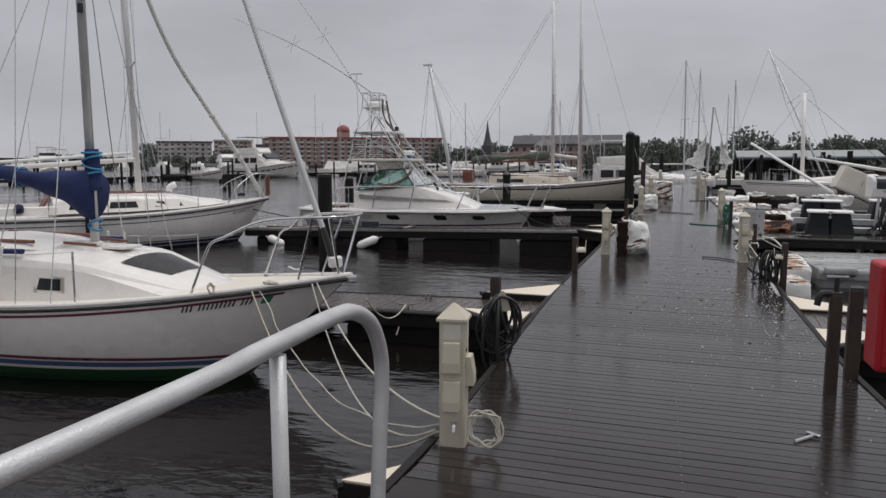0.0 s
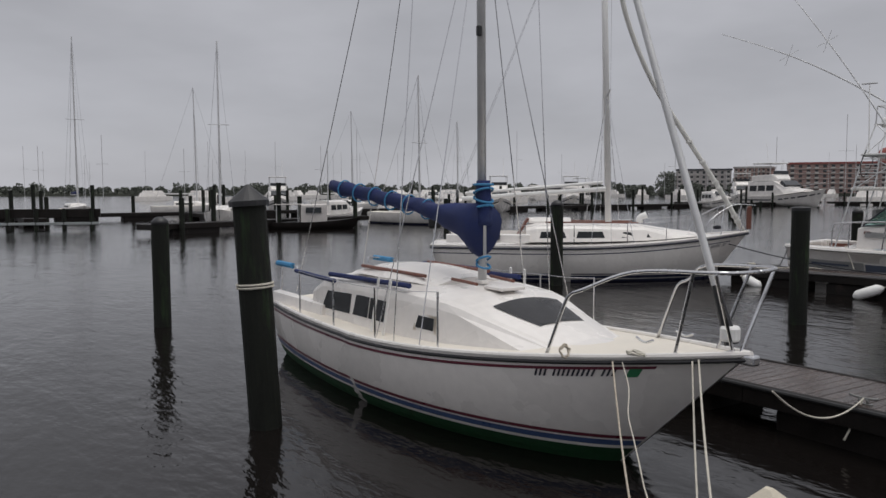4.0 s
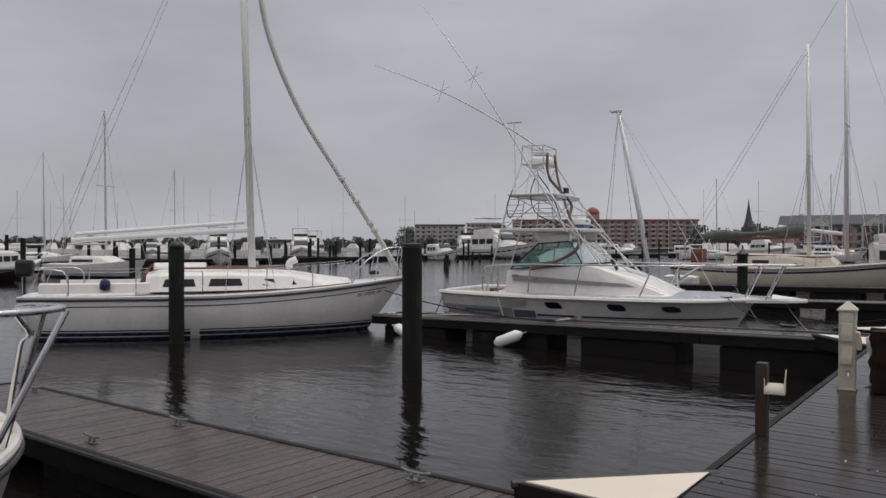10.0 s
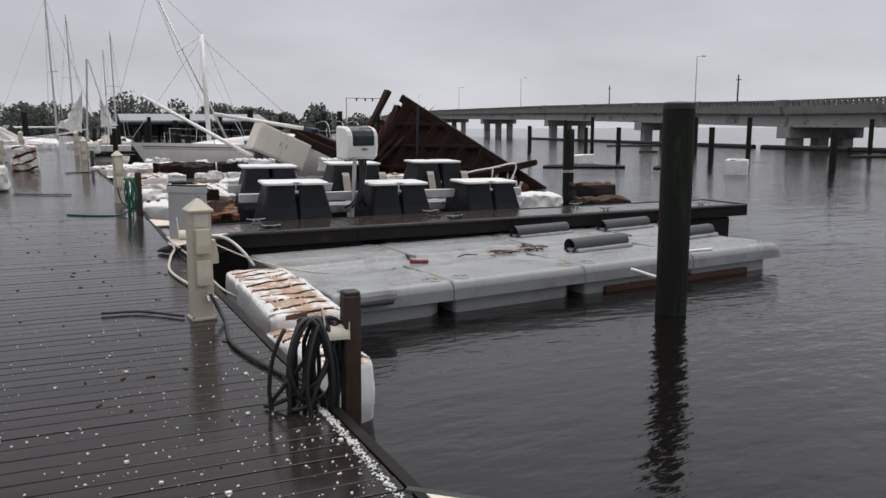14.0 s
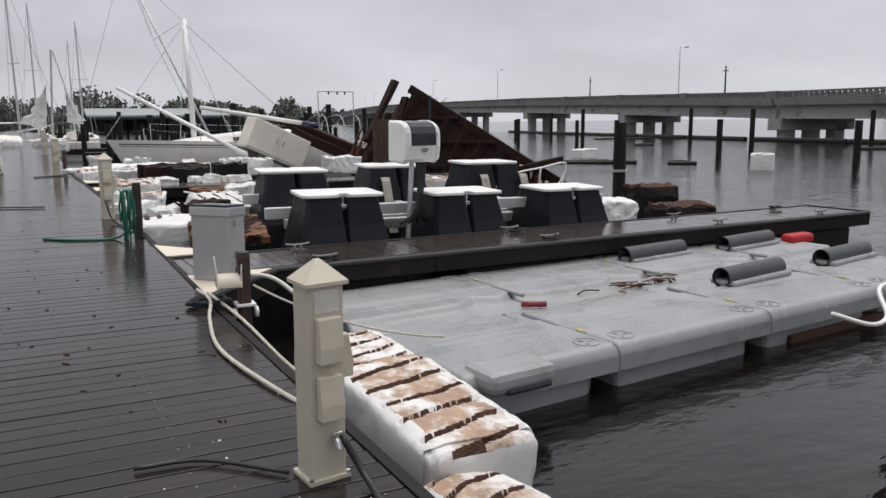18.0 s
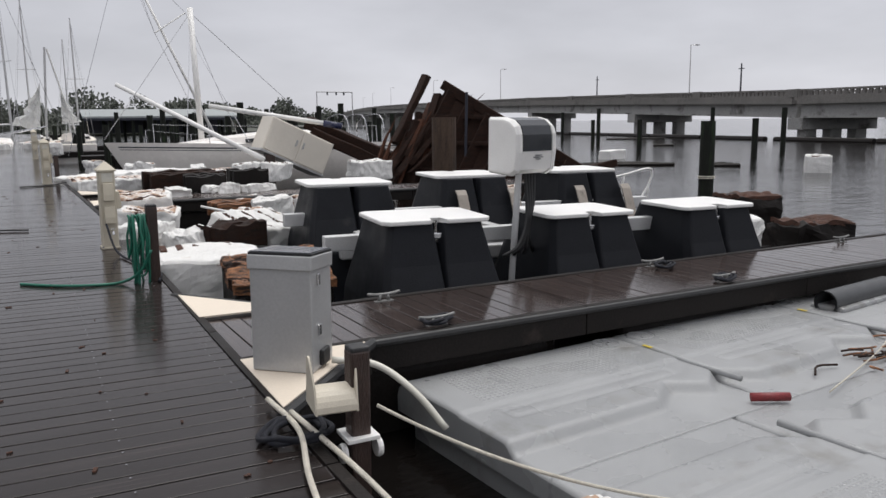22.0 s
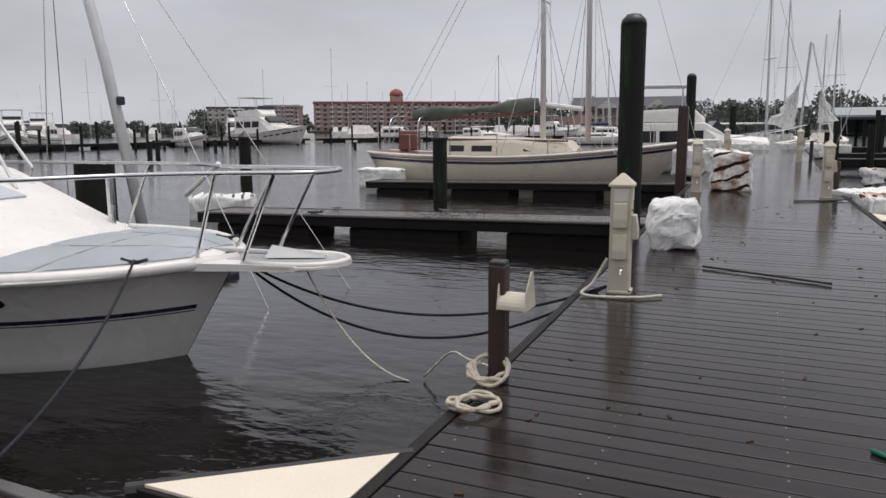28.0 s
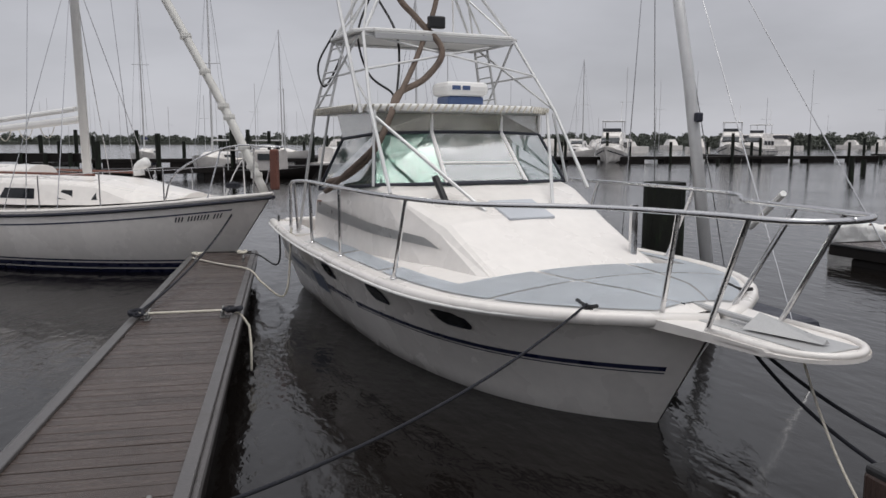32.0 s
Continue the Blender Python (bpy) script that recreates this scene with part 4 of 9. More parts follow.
def stays(parent, lines, r=0.006, name="stay", material=None):
    for a, b in lines:
        bm = B()
        tube(bm, [a, b], r, 5)
        part(name, bm, material or STEEL, parent)


def lifeline(parent, hull, ss, h, inset=0.08, sides=(-1, 1), r=0.013, base=0.0):
    for side in sides:
        tops = []
        for s in ss:
            p = hull.at(s, 1.0, side, -inset)
            bm = B()
            tube(bm, [p + Vector((0, 0, base)), p + Vector((0, 0, h))], r, 8)
            part("stanchion", bm, STEEL, parent)
            tops.append(p + Vector((0, 0, h)))
        for a, b in zip(tops, tops[1:]):
            bm = B()
            tube(bm, sag(a, b, 0.015, 6), 0.005, 5)
            part("lifeline", bm, STEEL, parent)


def sailboat_one():
    """The near sailboat: white hull, maroon and blue stripes, green bottom, blue canvas on the boom."""
    a, b = Vector((-12.22, 8.29)), Vector((-3.87, 8.18))
    L = (b - a).length
    turn = math.degrees(math.atan2(b.y - a.y, b.x - a.x))
    t = thing("sailboat", "white sailboat with maroon and blue stripes and blue sail cover", "sailboat", "moored boats", at=afloat(a.x, a.y, turn, 0.08))
    h = Hull(L, 2.75, 0.82, 0.84, 1.25, 0.4, 0.72, 1.75, full=0.42, p=2.3, reverse=0.25)
    hull = part("hull", h.shell(B(), 44, 14), GEL, t, smooth=True)
    part("bottom_paint", h.skin(B(), 0.0, 0.995, -0.2, 0.10, 0.004, nv=3), GREEN_BT, hull, "green bottom paint")
    part("boot_stripe", h.skin(B(), 0.0, 0.995, 0.105, 0.135, 0.005, nv=2), GEL, hull)
    part("boot_stripe", h.skin(B(), 0.0, 0.995, 0.14, 0.205, 0.005, nv=2), BLUE_ST, hull, "blue boot stripe")
    part("boot_stripe", h.skin(B(), 0.0, 0.995, 0.225, 0.265, 0.005, nv=2), MAROON, hull, "maroon boot stripe")
    part("sheer_stripe", h.skin(B(), 0.0, 0.93, off=0.006, nv=2, drop0=0.13, drop1=0.10), MAROON, hull, "maroon sheer stripe")
    part("rub_rail", h.rail(B(), 0.019, off=0.006, dz=-0.05), BLACK_ST, hull, "black rub rail")
    part("toe_rail", h.rail(B(), 0.03, inset=0.02, dz=0.0), GEL, hull)
    part("deck", h.deck(B(), 0.0, 0.995, 0.01, 0.05, 0.02), GEL_DECK, t, "cream non-skid deck", smooth=True)
    secs = [(1.6, 0.98, 0.93, 0.80, 1.20), (1.95, 1.0, 0.93, 0.80, 1.36), (3.2, 1.02, 0.93, 0.82, 1.42), (4.4, 1.0, 0.90, 0.83, 1.40), (5.0, 0.97, 0.84, 0.84, 1.37), (5.25, 0.95, 0.80, 0.85, 1.33), (6.5, 0.75, 0.45, 0.95, 1.02), (6.85, 0.6, 0.4, 0.97, 0.99)]
    cabin = part("cabin", trunk(B(), secs, 0.07), GEL, t, smooth=False)
    for side in (-1, 1):
        for x0, x1, sl, bo in ((2.0, 2.90, 0.14, 0.0), (2.99, 3.41, 0.05, 0.0), (3.43, 3.86, 0.0, 0.03)):
            part("window", side_window(B(), secs, x0, x1, 0.32, 0.88, side, sl, bow=bo), TINT, cabin, "dark tinted window")
        part("portlight_rim", side_window(B(), secs, 4.50, 4.96, 0.34, 0.80, side, 0.03, bow=0.03, off=0.003), GEL_DECK, cabin)
        part("portlight", side_window(B(), secs, 4.55, 4.90, 0.42, 0.74, side, 0.03, bow=0.02, off=0.012), TINT, cabin, "small dark portlight")
        part("grab_rail", tube(B(), [(2.1, side * 0.90, 1.43), (4.25, side * 0.86, 1.47)], 0.034, 8), CANVAS, cabin, "blue covered grab rail")
        part("hatch_slide", tube(B(), [(2.45, side * 0.56, 1.56), (4.05, side * 0.50, 1.55)], 0.024, 8), TEAK, cabin, "brown hatch slide")
        part("hatch_slide", tube(B(), [(4.35, side * 0.30, 1.53), (4.85, side * 0.28, 1.51)], 0.02, 8), TEAK, cabin, "brown hatch slide")
    # forward window on the sloping front
    bm = B()
    pts = [(5.42, -0.48, 1.30), (5.42, 0.48, 1.30), (6.05, 0.32, 1.145), (6.05, -0.32, 1.145)]
    g = [[bm.verts.new(Vector(pts[0]).lerp(Vector(pts[3]), j / 4).lerp(Vector(pts[1]).lerp(Vector(pts[2]), j / 4), i / 8) + Vector((0, 0, 0.035 + 0.06 * (1 - (i / 4 - 1) ** 2) * (1 - j / 8)))) for i in range(9)] for j in range(5)]
    for p, q in zip(g, g[1:]):
        for i in range(8):
            bm.faces.new((p[i], p[i + 1], q[i + 1], q[i]))
    bmesh.ops.solidify(bm, geom=list(bm.faces), thickness=0.03)
    part("front_window", bm, SMOKY, cabin, "dark sloping forward window")
    bm = B()
    trunk(bm, [(2.2, 0.60, 0.5, 1.44, 1.48), (2.5, 0.64, 0.52, 1.46, 1.54), (3.2, 0.64, 0.52, 1.46, 1.57), (3.9, 0.60, 0.48, 1.46, 1.54), (4.3, 0.5, 0.42, 1.44, 1.48)], 0.05)
    part("pop_top", bm, GEL, cabin)
    bm = B()
    box(bm, (5.02, 0.0, 1.47), (0.36, 0.36, 0.04), 0.012)
    part("foredeck_hatch", bm, GEL, cabin)
    # cockpit well and coamings
    bm = B()
    box(bm, (0.95, 0, 0.80), (1.7, 1.0, 0.12), 0.03)
    part("cockpit_sole", bm, GEL_DECK, t)
    for side in (-1, 1):
        bm = B()
        loft(bm, [[(x, side * (0.98 + dy), 0.78 + dz) for dy, dz in ((-0.12, 0), (0.08, 0), (0.04, 0.2), (-0.08, 0.22))] for x in (0.15, 2.1)])
        part("coaming", bm, GEL, t)
    bm = B()
    box(bm, (1.92, 0, 1.15), (0.05, 0.62, 0.6), 0.01)
    part("companionway_board", bm, TEAK, t)
    # mast, boom and cover
    mx = 4.58
    bm = B()
    ms = [[(mx + 0.065 * math.cos(k), 0.048 * math.sin(k), 0) for k in [2 * math.pi * i / 14 for i in range(14)]] for _ in range(2)]
    loft(bm, [[(x, y, 1.46) for x, y, _ in ms[0]], [(x - 0.1, y, 11.4) for x, y, _ in ms[1]]])
    mast = part("mast", bm, ALU, t, "dull aluminium mast", smooth=True)
    bm = B()
    box(bm, (mx, 0, 1.50), (0.16, 0.12, 0.05), 0.012)
    part("mast_step", bm, GEL, mast)
    bm = B()
    box(bm, (mx + 0.02, -0.07, 4.55), (0.05, 0.06, 0.12), 0.01)
    part("spreader_bracket", bm, BLACK_ST, mast)
    boom_a, boom_b = Vector((mx - 0.05, 0, 2.24)), Vector((0.98, -0.30, 2.70))
    bm = B()
    tube(bm, [boom_a, boom_b], 0.05, 10)
    part("boom", bm, ALU, t)
    bm = B()
    rings = []
    for i in range(26):
        u = i / 25
        c = boom_a.lerp(boom_b, u) + Vector((0.10 * (1 - u), 0, 0))
        wid = 0.085 + 0.15 * max(0, 1 - u * 2.4) + 0.012 * math.sin(u * 48)
        hi = 0.105 + 0.12 * max(0, 1 - u * 4) + 0.015 * math.sin(u * 37 + 1)
        lo = 0.095 + 0.31 * max(0.0, 1 - u * 3.0) ** 1.3 + 0.02 * math.sin(u * 43)
        ring = []
        for k in range(16):
            a2 = 2 * math.pi * k / 16
            wob = 1 + 0.22 * noise.noise(Vector((u * 9, math.cos(a2) * 1.5, math.sin(a2) * 1.5)))
            zz = math.sin(a2)
            ring.append(c + Vector((0, wid * math.cos(a2) * wob, (hi if zz > 0 else lo) * zz * wob)))
        rings.append(ring)
    loft(bm, rings)
    cover = part("sail_cover", bm, CANVAS, t, "dark blue canvas sail cover, bulging at the mast", smooth=True)
    bm = B()
    rings = []
    for i in range(8):
        u = i / 7
        rings.append([(mx + 0.02 + (0.12 - 0.03 * u) * math.cos(k) * (1 + 0.1 * math.sin(5 * k + i)), (0.11 - 0.03 * u) * math.sin(k), 2.2 + 0.55 * u) for k in [2 * math.pi * j / 14 for j in range(14)]])
    loft(bm, rings)
    part("cover_collar", bm, CANVAS, cover, smooth=True)
    for z, dz in ((2.42, 0.03), (2.52, -0.04), (2.62, 0.04), (2.70, 0.0), (1.78, 0.04), (1.70, -0.03)):
        bm = B()
        rr = 0.118 if z > 2.3 else 0.085
        tube(bm, [(mx + 0.02 + rr * math.cos(k), rr * math.sin(k), z + dz * math.cos(k * 1.0)) for k in [2 * math.pi * j / 16 for j in range(17)]], 0.015, 6)
        part("tie_strap", bm, STRAP, cover, "light blue tie strap")
    for u in (0.3, 0.42, 0.54, 0.66, 0.78, 0.9):
        c = boom_a.lerp(boom_b, u)
        bm = B()
        rr = 0.115
        tube(bm, [c + Vector((0.03 * math.sin(k), rr * math.cos(k), rr * 1.15 * math.sin(k))) for k in [2 * math.pi * j / 14 for j in range(15)]], 0.012, 5)
        part("lashing", bm, STRAP, cover)
    # rigging
    top = Vector((mx - 0.1, 0, 11.3))
    sp = [Vector((mx - 0.05, s * 0.85, 6.4)) for s in (-1, 1)]
    stays(t, [(top, (0.15, 0.6, 0.95)), (top, (0.15, -0.6, 0.95))], 0.007, "backstay")
    for s, q in zip((-1, 1), sp):
        stays(t, [(q, top), (q, (mx - 0.1, s * 1.22, 0.86))], 0.007, "shroud")
        stays(t, [(Vector((mx, 0, 6.3)), (mx - 0.55, s * 1.2, 0.86)), (Vector((mx, 0, 6.3)), (mx + 0.4, s * 1.18, 0.88))], 0.007, "lower_shroud")
        bm = B()
        tube(bm, [(mx, 0, 6.4), q], 0.02, 6)
        part("spreader", bm, ALU, t)
    bm = B()
    pts = [Vector((L - 0.18, 0, 1.30)).lerp(Vector((mx + 0.05, 0, 11.2)), i / 20) + Vector((-0.02 * math.sin(math.pi * i / 20), 0, 0)) for i in range(21)]
    tube(bm, pts, 0.034, 8)
    furl = part("furled_jib", bm, ALU, t, "pale grey furler foil", smooth=True)
    bm = B()
    tube(bm, [pts[0], pts[1]], 0.06, 10, r1=0.036)
    part("furl_sleeve", bm, BLACK_ST, furl)
    bm = B()
    lathe(bm, [(0.07, 0), (0.085, 0.02), (0.085, 0.11), (0.07, 0.13)], 16, (L - 0.2, 0, 1.33))
    part("furling_drum", bm, PLASTIC_WH, t, "white furling drum")
    # bow pulpit
    for side in (-1, 1):
        bm = B()
        q = h.at(0.80, 1.0, side, -0.08)
        tube(bm, curve_pts([q, q + Vector((0.22, -0.02 * side, 0.50)), q + Vector((0.30, -0.03 * side, 0.62)), q + Vector((0.44, -0.05 * side, 0.68)), Vector((L - 0.85, side * 0.50, 1.90)), Vector((L - 0.12, side * 0.40, 1.95)), Vector((L + 0.02, side * 0.26, 1.95)), Vector((L + 0.06, 0, 1.95))], 5), 0.017, 8)
        part("pulpit_rail", bm, STEEL, t, smooth=True)
        for s, tx in ((0.935, L - 0.28), (0.985, L - 0.06)):
            bm = B()
            tube(bm, [h.at(s, 1.0, side, -0.05), (tx, side * 0.40, 1.94)], 0.016, 8)
            part("pulpit_leg", bm, STEEL, t)
        bm = B()
        q = h.at(0.0, 1.0, side, -0.08)
        tube(bm, curve_pts([q + Vector((1.0, 0, 0)), q + Vector((0.95, 0, 0.55)), q + Vector((0.8, 0, 0.62)), q + Vector((0.1, -0.05 * side, 0.62)), q + Vector((0.05, -0.1 * side, 0.55)), q + Vector((0.08, -0.05 * side, 0.0))], 4), 0.016, 8)
        part("pushpit_rail", bm, STEEL, t, smooth=True)
        q2 = h.at(0.0, 1.0, side, -0.08)
        part("stern_cushion", tube(B(), [q2 + Vector((0.12, 0, 0.62)), q2 + Vector((0.75, 0, 0.62))], 0.045, 8), STRAP, t, "blue stern rail cushion")
    lifeline(t, h, (0.2, 0.36, 0.50, 0.64), 0.62)
    for side in (-1, 1):
        bm = B()
        tube(bm, [h.at(0.36, 1, side, -0.1) + Vector((0, 0, 0.6)), h.at(0.17, 1, side, -0.1) + Vector((0, 0, 0.6))], 0.03, 8)
        part("rail_cushion", bm, CANVAS, t, "blue rail cushion")
        for x in (3.75, 4.05):
            bm = B()
            tube(bm, [(x, side * 1.12, 0.86), (x + 0.08, side * 1.05, 1.55)], 0.018, 6)
            part("pvc_pipe", bm, PLASTIC_WH, t)
    for i, (x, y) in enumerate(((L - 0.9, 0.28), (L - 0.9, -0.28))):
        bm = B()
        tube(bm, curve_pts([(x - 0.1, y, 1.27), (x - 0.03, y, 1.24), (x + 0.03, y, 1.24), (x + 0.1, y, 1.27)], 3), 0.012, 6)
        part("bow_cleat", bm, STEEL, t)
    bm = B()
    box(bm, (L - 0.08, 0, 1.20), (0.3, 0.10, 0.09), 0.02)
    part("anchor_roller", bm, STEEL, t)
    bars(t, h, 0.80, 0.895, 0.20, 0.07, 17, -1, GREYBAR)
    bars(t, h, 0.80, 0.895, 0.20, 0.07, 17, 1, GREYBAR)
    bm = B()
    h.skin(bm, 0.905, 0.918, off=0.006, ns=2, nv=2, sides=(-1,), drop0=0.215, drop1=0.125)
    part("sticker", bm, STICKER, t, "green registration sticker")
    # outboard motor
    bm = B()
    box(bm, (-0.50, -0.98, 1.02), (0.40, 0.30, 0.38), 0.08, taper=0.8)
    ob = part("outboard_motor", bm, BLACK_ST, t, "black outboard motor", smooth=True)
    bm = B()
    box(bm, (-0.48, -0.98, 0.35), (0.16, 0.14, 1.0), 0.04)
    part("motor_leg", bm, BLACK_ST, ob)
    bm = B()
    box(bm, (-0.52, -0.98, -0.12), (0.34, 0.10, 0.14), 0.03)
    part("lower_unit", bm, BLACK_ST, ob)
    bm = B()
    box(bm, (-0.2, -0.98, 0.72), (0.4, 0.30, 0.22), 0.02)
    part("motor_bracket", bm, STEEL, ob)
    return t, h


SB1 = sailboat_one()[0]


def sailboat_two():
    """The second sailboat, drifted against the finger's end: white with navy stripes, boom and bent furled jib."""
    a, b = Vector((-20.4, 16.0)), Vector((-14.3, 23.6))
    L = (b - a).length
    turn = math.degrees(math.atan2(b.y - a.y, b.x - a.x))
    t = thing("sailboat", "white sailboat with navy boot stripes lying behind the finger dock", "sailboat", "moored boats", at=afloat(a.x, a.y, turn))
    h = Hull(L, 3.2, 1.06, 1.06, 1.44, 0.4, 0.7, 1.4, full=0.42, p=2.3, reverse=0.5)
    hull = part("hull", h.shell(B(), 40, 12), GEL, t, smooth=True)
    part("boot_stripe", h.skin(B(), 0.0, 0.995, -0.2, 0.07, 0.004, nv=3), NAVY, hull, "navy bottom")
    part("boot_stripe", h.skin(B(), 0.0, 0.995, 0.10, 0.19, 0.005, nv=2), NAVY, hull, "navy boot stripe")
    part("boot_stripe", h.skin(B(), 0.0, 0.995, 0.22, 0.25, 0.005, nv=2), NAVY, hull, "thin navy stripe")
    part("sheer_stripe", h.skin(B(), 0.0, 0.95, off=0.006, nv=2, drop0=0.24, drop1=0.215), NAVY, hull, "thin navy sheer stripe")
    part("rub_rail", h.rail(B(), 0.03, off=0.01, dz=-0.07), GREYBAR, hull)
    part("toe_rail", h.rail(B(), 0.03, inset=0.02), GEL, hull)
    part("deck", h.deck(B(), 0.0, 0.995, 0.01, 0.06, 0.02), GEL, t, smooth=True)
    secs = [(2.9, 1.15, 0.95, 0.94, 1.36), (3.2, 1.15, 0.95, 0.94, 1.42), (5.0, 1.1, 0.9, 0.95, 1.42), (6.5, 0.95, 0.75, 0.98, 1.36), (7.4, 0.8, 0.55, 1.04, 1.22), (8.1, 0.6, 0.35, 1.10, 1.13)]
    cabin = part("cabin", trunk(B(), secs, 0.07), GEL, t)
    for side in (-1, 1):
        for x0, x1 in ((3.3, 4.1), (4.4, 5.25), (5.75, 6.1), (6.5, 6.75)):
            part("window", side_window(B(), secs, x0, x1, 0.3, 0.8, side, 0.06, bow=0.06), TINT, cabin, "long dark window")
        bm = B()
        tube(bm, [(3.5, side * 0.72, 1.52), (6.3, side * 0.6, 1.50)], 0.025, 6)
        part("grab_rail", bm, TEAK, cabin, "reddish grab rail")
        bm = B()
        loft(bm, [[(x, side * (1.15 + dy), 0.93 + dz) for dy, dz in ((-0.14, 0), (0.1, 0), (0.05, 0.22), (-0.1, 0.25))] for x in (0.5, 3.0)])
        part("coaming", bm, GEL, t)
    bm = B()
    loft(bm, [[(2.55, y, 0.95) for y in (-0.45, 0.45)] + [(2.62, y, 0.95) for y in (0.45, -0.45)], [(2.95, y, 1.62) for y in (-0.45, 0.45)] + [(3.02, y, 1.62) for y in (0.45, -0.45)]])
    part("companionway_board", bm, TEAK, t, "reddish leaning board")
    bm = B()
    loft(bm, [[(x, 0.35 * math.cos(k), 1.48 + 0.17 * math.sin(k)) for k in [math.pi * i / 8 for i in range(9)]] for x in (3.0, 4.3)])
    part("sea_hood", bm, GEL, cabin)
    bm = B()
    tube(bm, curve_pts([(6.5, 0.3, 1.46), (6.5, 0.3, 1.62), (6.7, 0.3, 1.72)], 3), 0.1, 10)
    part("cowl_vent", bm, PLASTIC_WH, cabin, smooth=True)
    mx = L - 4.25
    bm = B()
    ov = [(0.10 * math.cos(2 * math.pi * i / 14), 0.07 * math.sin(2 * math.pi * i / 14)) for i in range(14)]
    loft(bm, [[(mx + x, y, 1.42) for x, y in ov], [(mx - 0.35 + x * 0.9, y * 0.9 + 0.1, 13.5) for x, y in ov]])
    mast = part("mast", bm, PLASTIC_WH, t, "white painted mast", smooth=True)
    for z in (5.6, 9.3):
        bm = B()
        tube(bm, [(mx - 0.12, -0.85, z + 0.1), (mx - 0.1, 0, z), (mx - 0.12, 0.85, z + 0.1)], 0.025, 6)
        part("spreader", bm, ALU, mast)
    bm = B()
    tube(bm, [(mx - 0.1, 0, 2.75), (mx - 4.6, 0.5, 2.45)], 0.075, 10)
    boom = part("boom", bm, PLASTIC_WH, t, "white boom")
    bm = B()
    tube(bm, [(mx - 0.2, 0, 2.95), (mx - 4.5, 0.5, 2.62)], 0.05, 8)
    part("boom_track", bm, PLASTIC_WH, boom)
    for i in range(6):
        x = mx - 0.9 - i * 0.6
        bm = B()
        tube(bm, sag((x, 0.1, 2.62 - i * 0.03), (x - 0.45, 0.14, 2.6 - i * 0.03), 0.22, 6), 0.008, 5)
        part("reef_line", bm, ROPE_W, boom)
    pts = curve_pts([(mx + 4.1, 0, 1.42), (mx + 3.35, 0.05, 2.75), (mx + 2.3, 0.1, 4.4), (mx + 1.25, 0.1, 6.1), (mx + 0.46, 0.05, 8.0), (mx + 0.1, 0.05, 9.8)], 8)
    bm = B()
    tube(bm, pts, 0.075, 8)
    part("furled_jib", bm, SAIL_W, t, "bent furled headsail", smooth=True)
    for i in (2, 3, 5, 8, 9, 12, 15):
        c = pts[i]
        bm = B()
        lathe(bm, [(0.10, -0.05), (0.105, 0.0), (0.09, 0.06)], 8, c)
        part("sail_wrap", bm, SAIL_W, t)
    top = Vector((mx - 0.35, 0.1, 13.4))
    stays(t, [(top, (0.1, 0.7, 1.0)), (top, (0.1, -0.7, 1.0))], 0.008, "backstay")
    for s in (-1, 1):
        stays(t, [(top, (mx - 0.12, s * 0.95, 9.4)), ((mx - 0.12, s * 0.85, 9.4), (mx - 0.12, s * 0.9, 5.7)), ((mx - 0.12, s * 0.9, 5.7), (mx - 0.1, s * 1.35, 0.98)), ((mx - 0.1, 0, 5.6), (mx - 0.7, s * 1.35, 0.98)), ((mx - 0.1, 0, 5.6), (mx + 0.6, s * 1.3, 1.0))], 0.008, "shroud")
        bm = B()
        q = h.at(0.83, 1.0, s, -0.08)
        tube(bm, curve_pts([q, q + Vector((0.3, 0, 0.55)), Vector((L - 0.6, s * 0.4, 2.24)), Vector((L + 0.1, s * 0.15, 2.24)), Vector((L + 0.15, 0, 2.23))], 4), 0.016, 8)
        part("pulpit_rail", bm, STEEL, t, smooth=True)
        for ss in (0.9, 0.97):
            bm = B()
            tube(bm, [h.at(ss, 1, s, -0.05), (ss * L + 0.15, s * 0.3, 2.23)], 0.014, 6)
            part("pulpit_leg", bm, STEEL, t)
        bm = B()
        q = h.at(0.0, 1.0, s, -0.1)
        tube(bm, curve_pts([q + Vector((1.1, 0, 0)), q + Vector((1.0, 0, 0.62)), q + Vector((0.1, 0, 0.66)), q + Vector((0.0, -0.2 * s, 0.66)), Vector((0.02, 0, q.z + 0.66))], 4), 0.016, 8)
        part("pushpit_rail", bm, STEEL, t, smooth=True)
        bm = B()
        tube(bm, [q + Vector((0.1, 0, 0)), q + Vector((0.1, 0, 0.66))], 0.014, 6)
        part("pushpit_leg", bm, STEEL, t)
    lifeline(t, h, (0.12, 0.28, 0.44, 0.6, 0.72, 0.83), 0.62)
    bm = B()
    box(bm, (0.15, -1.0, 1.55), (0.4, 0.3, 0.42), 0.08)
    part("stern_motor", bm, BLACK_ST, t, "black kicker motor on the rail")
    bm = B()
    lathe(bm, [(0.02, -0.16), (0.12, -0.12), (0.13, 0), (0.1, 0.1), (0.02, 0.14)], 12, (2.0, -1.3, 1.15))
    part("winch", bm, NAVY, t)
    bars(t, h, 0.86, 0.94, 0.36, 0.09, 15, -1, GREYBAR)
    bm = B()
    box(bm, (L + 0.02, 0.05, 1.85), (0.14, 0.12, 0.7), 0.03)
    part("stowed_anchor", bm, TEAK, t, "rust brown anchor")
    bm = B()
    lathe(bm, [(0.1, 0), (0.15, 0.03), (0.13, 0.09), (0.02, 0.12)], 12, (L - 0.9, 0.1, 1.50))
    part("coiled_line", bm, ROPE_B, t)
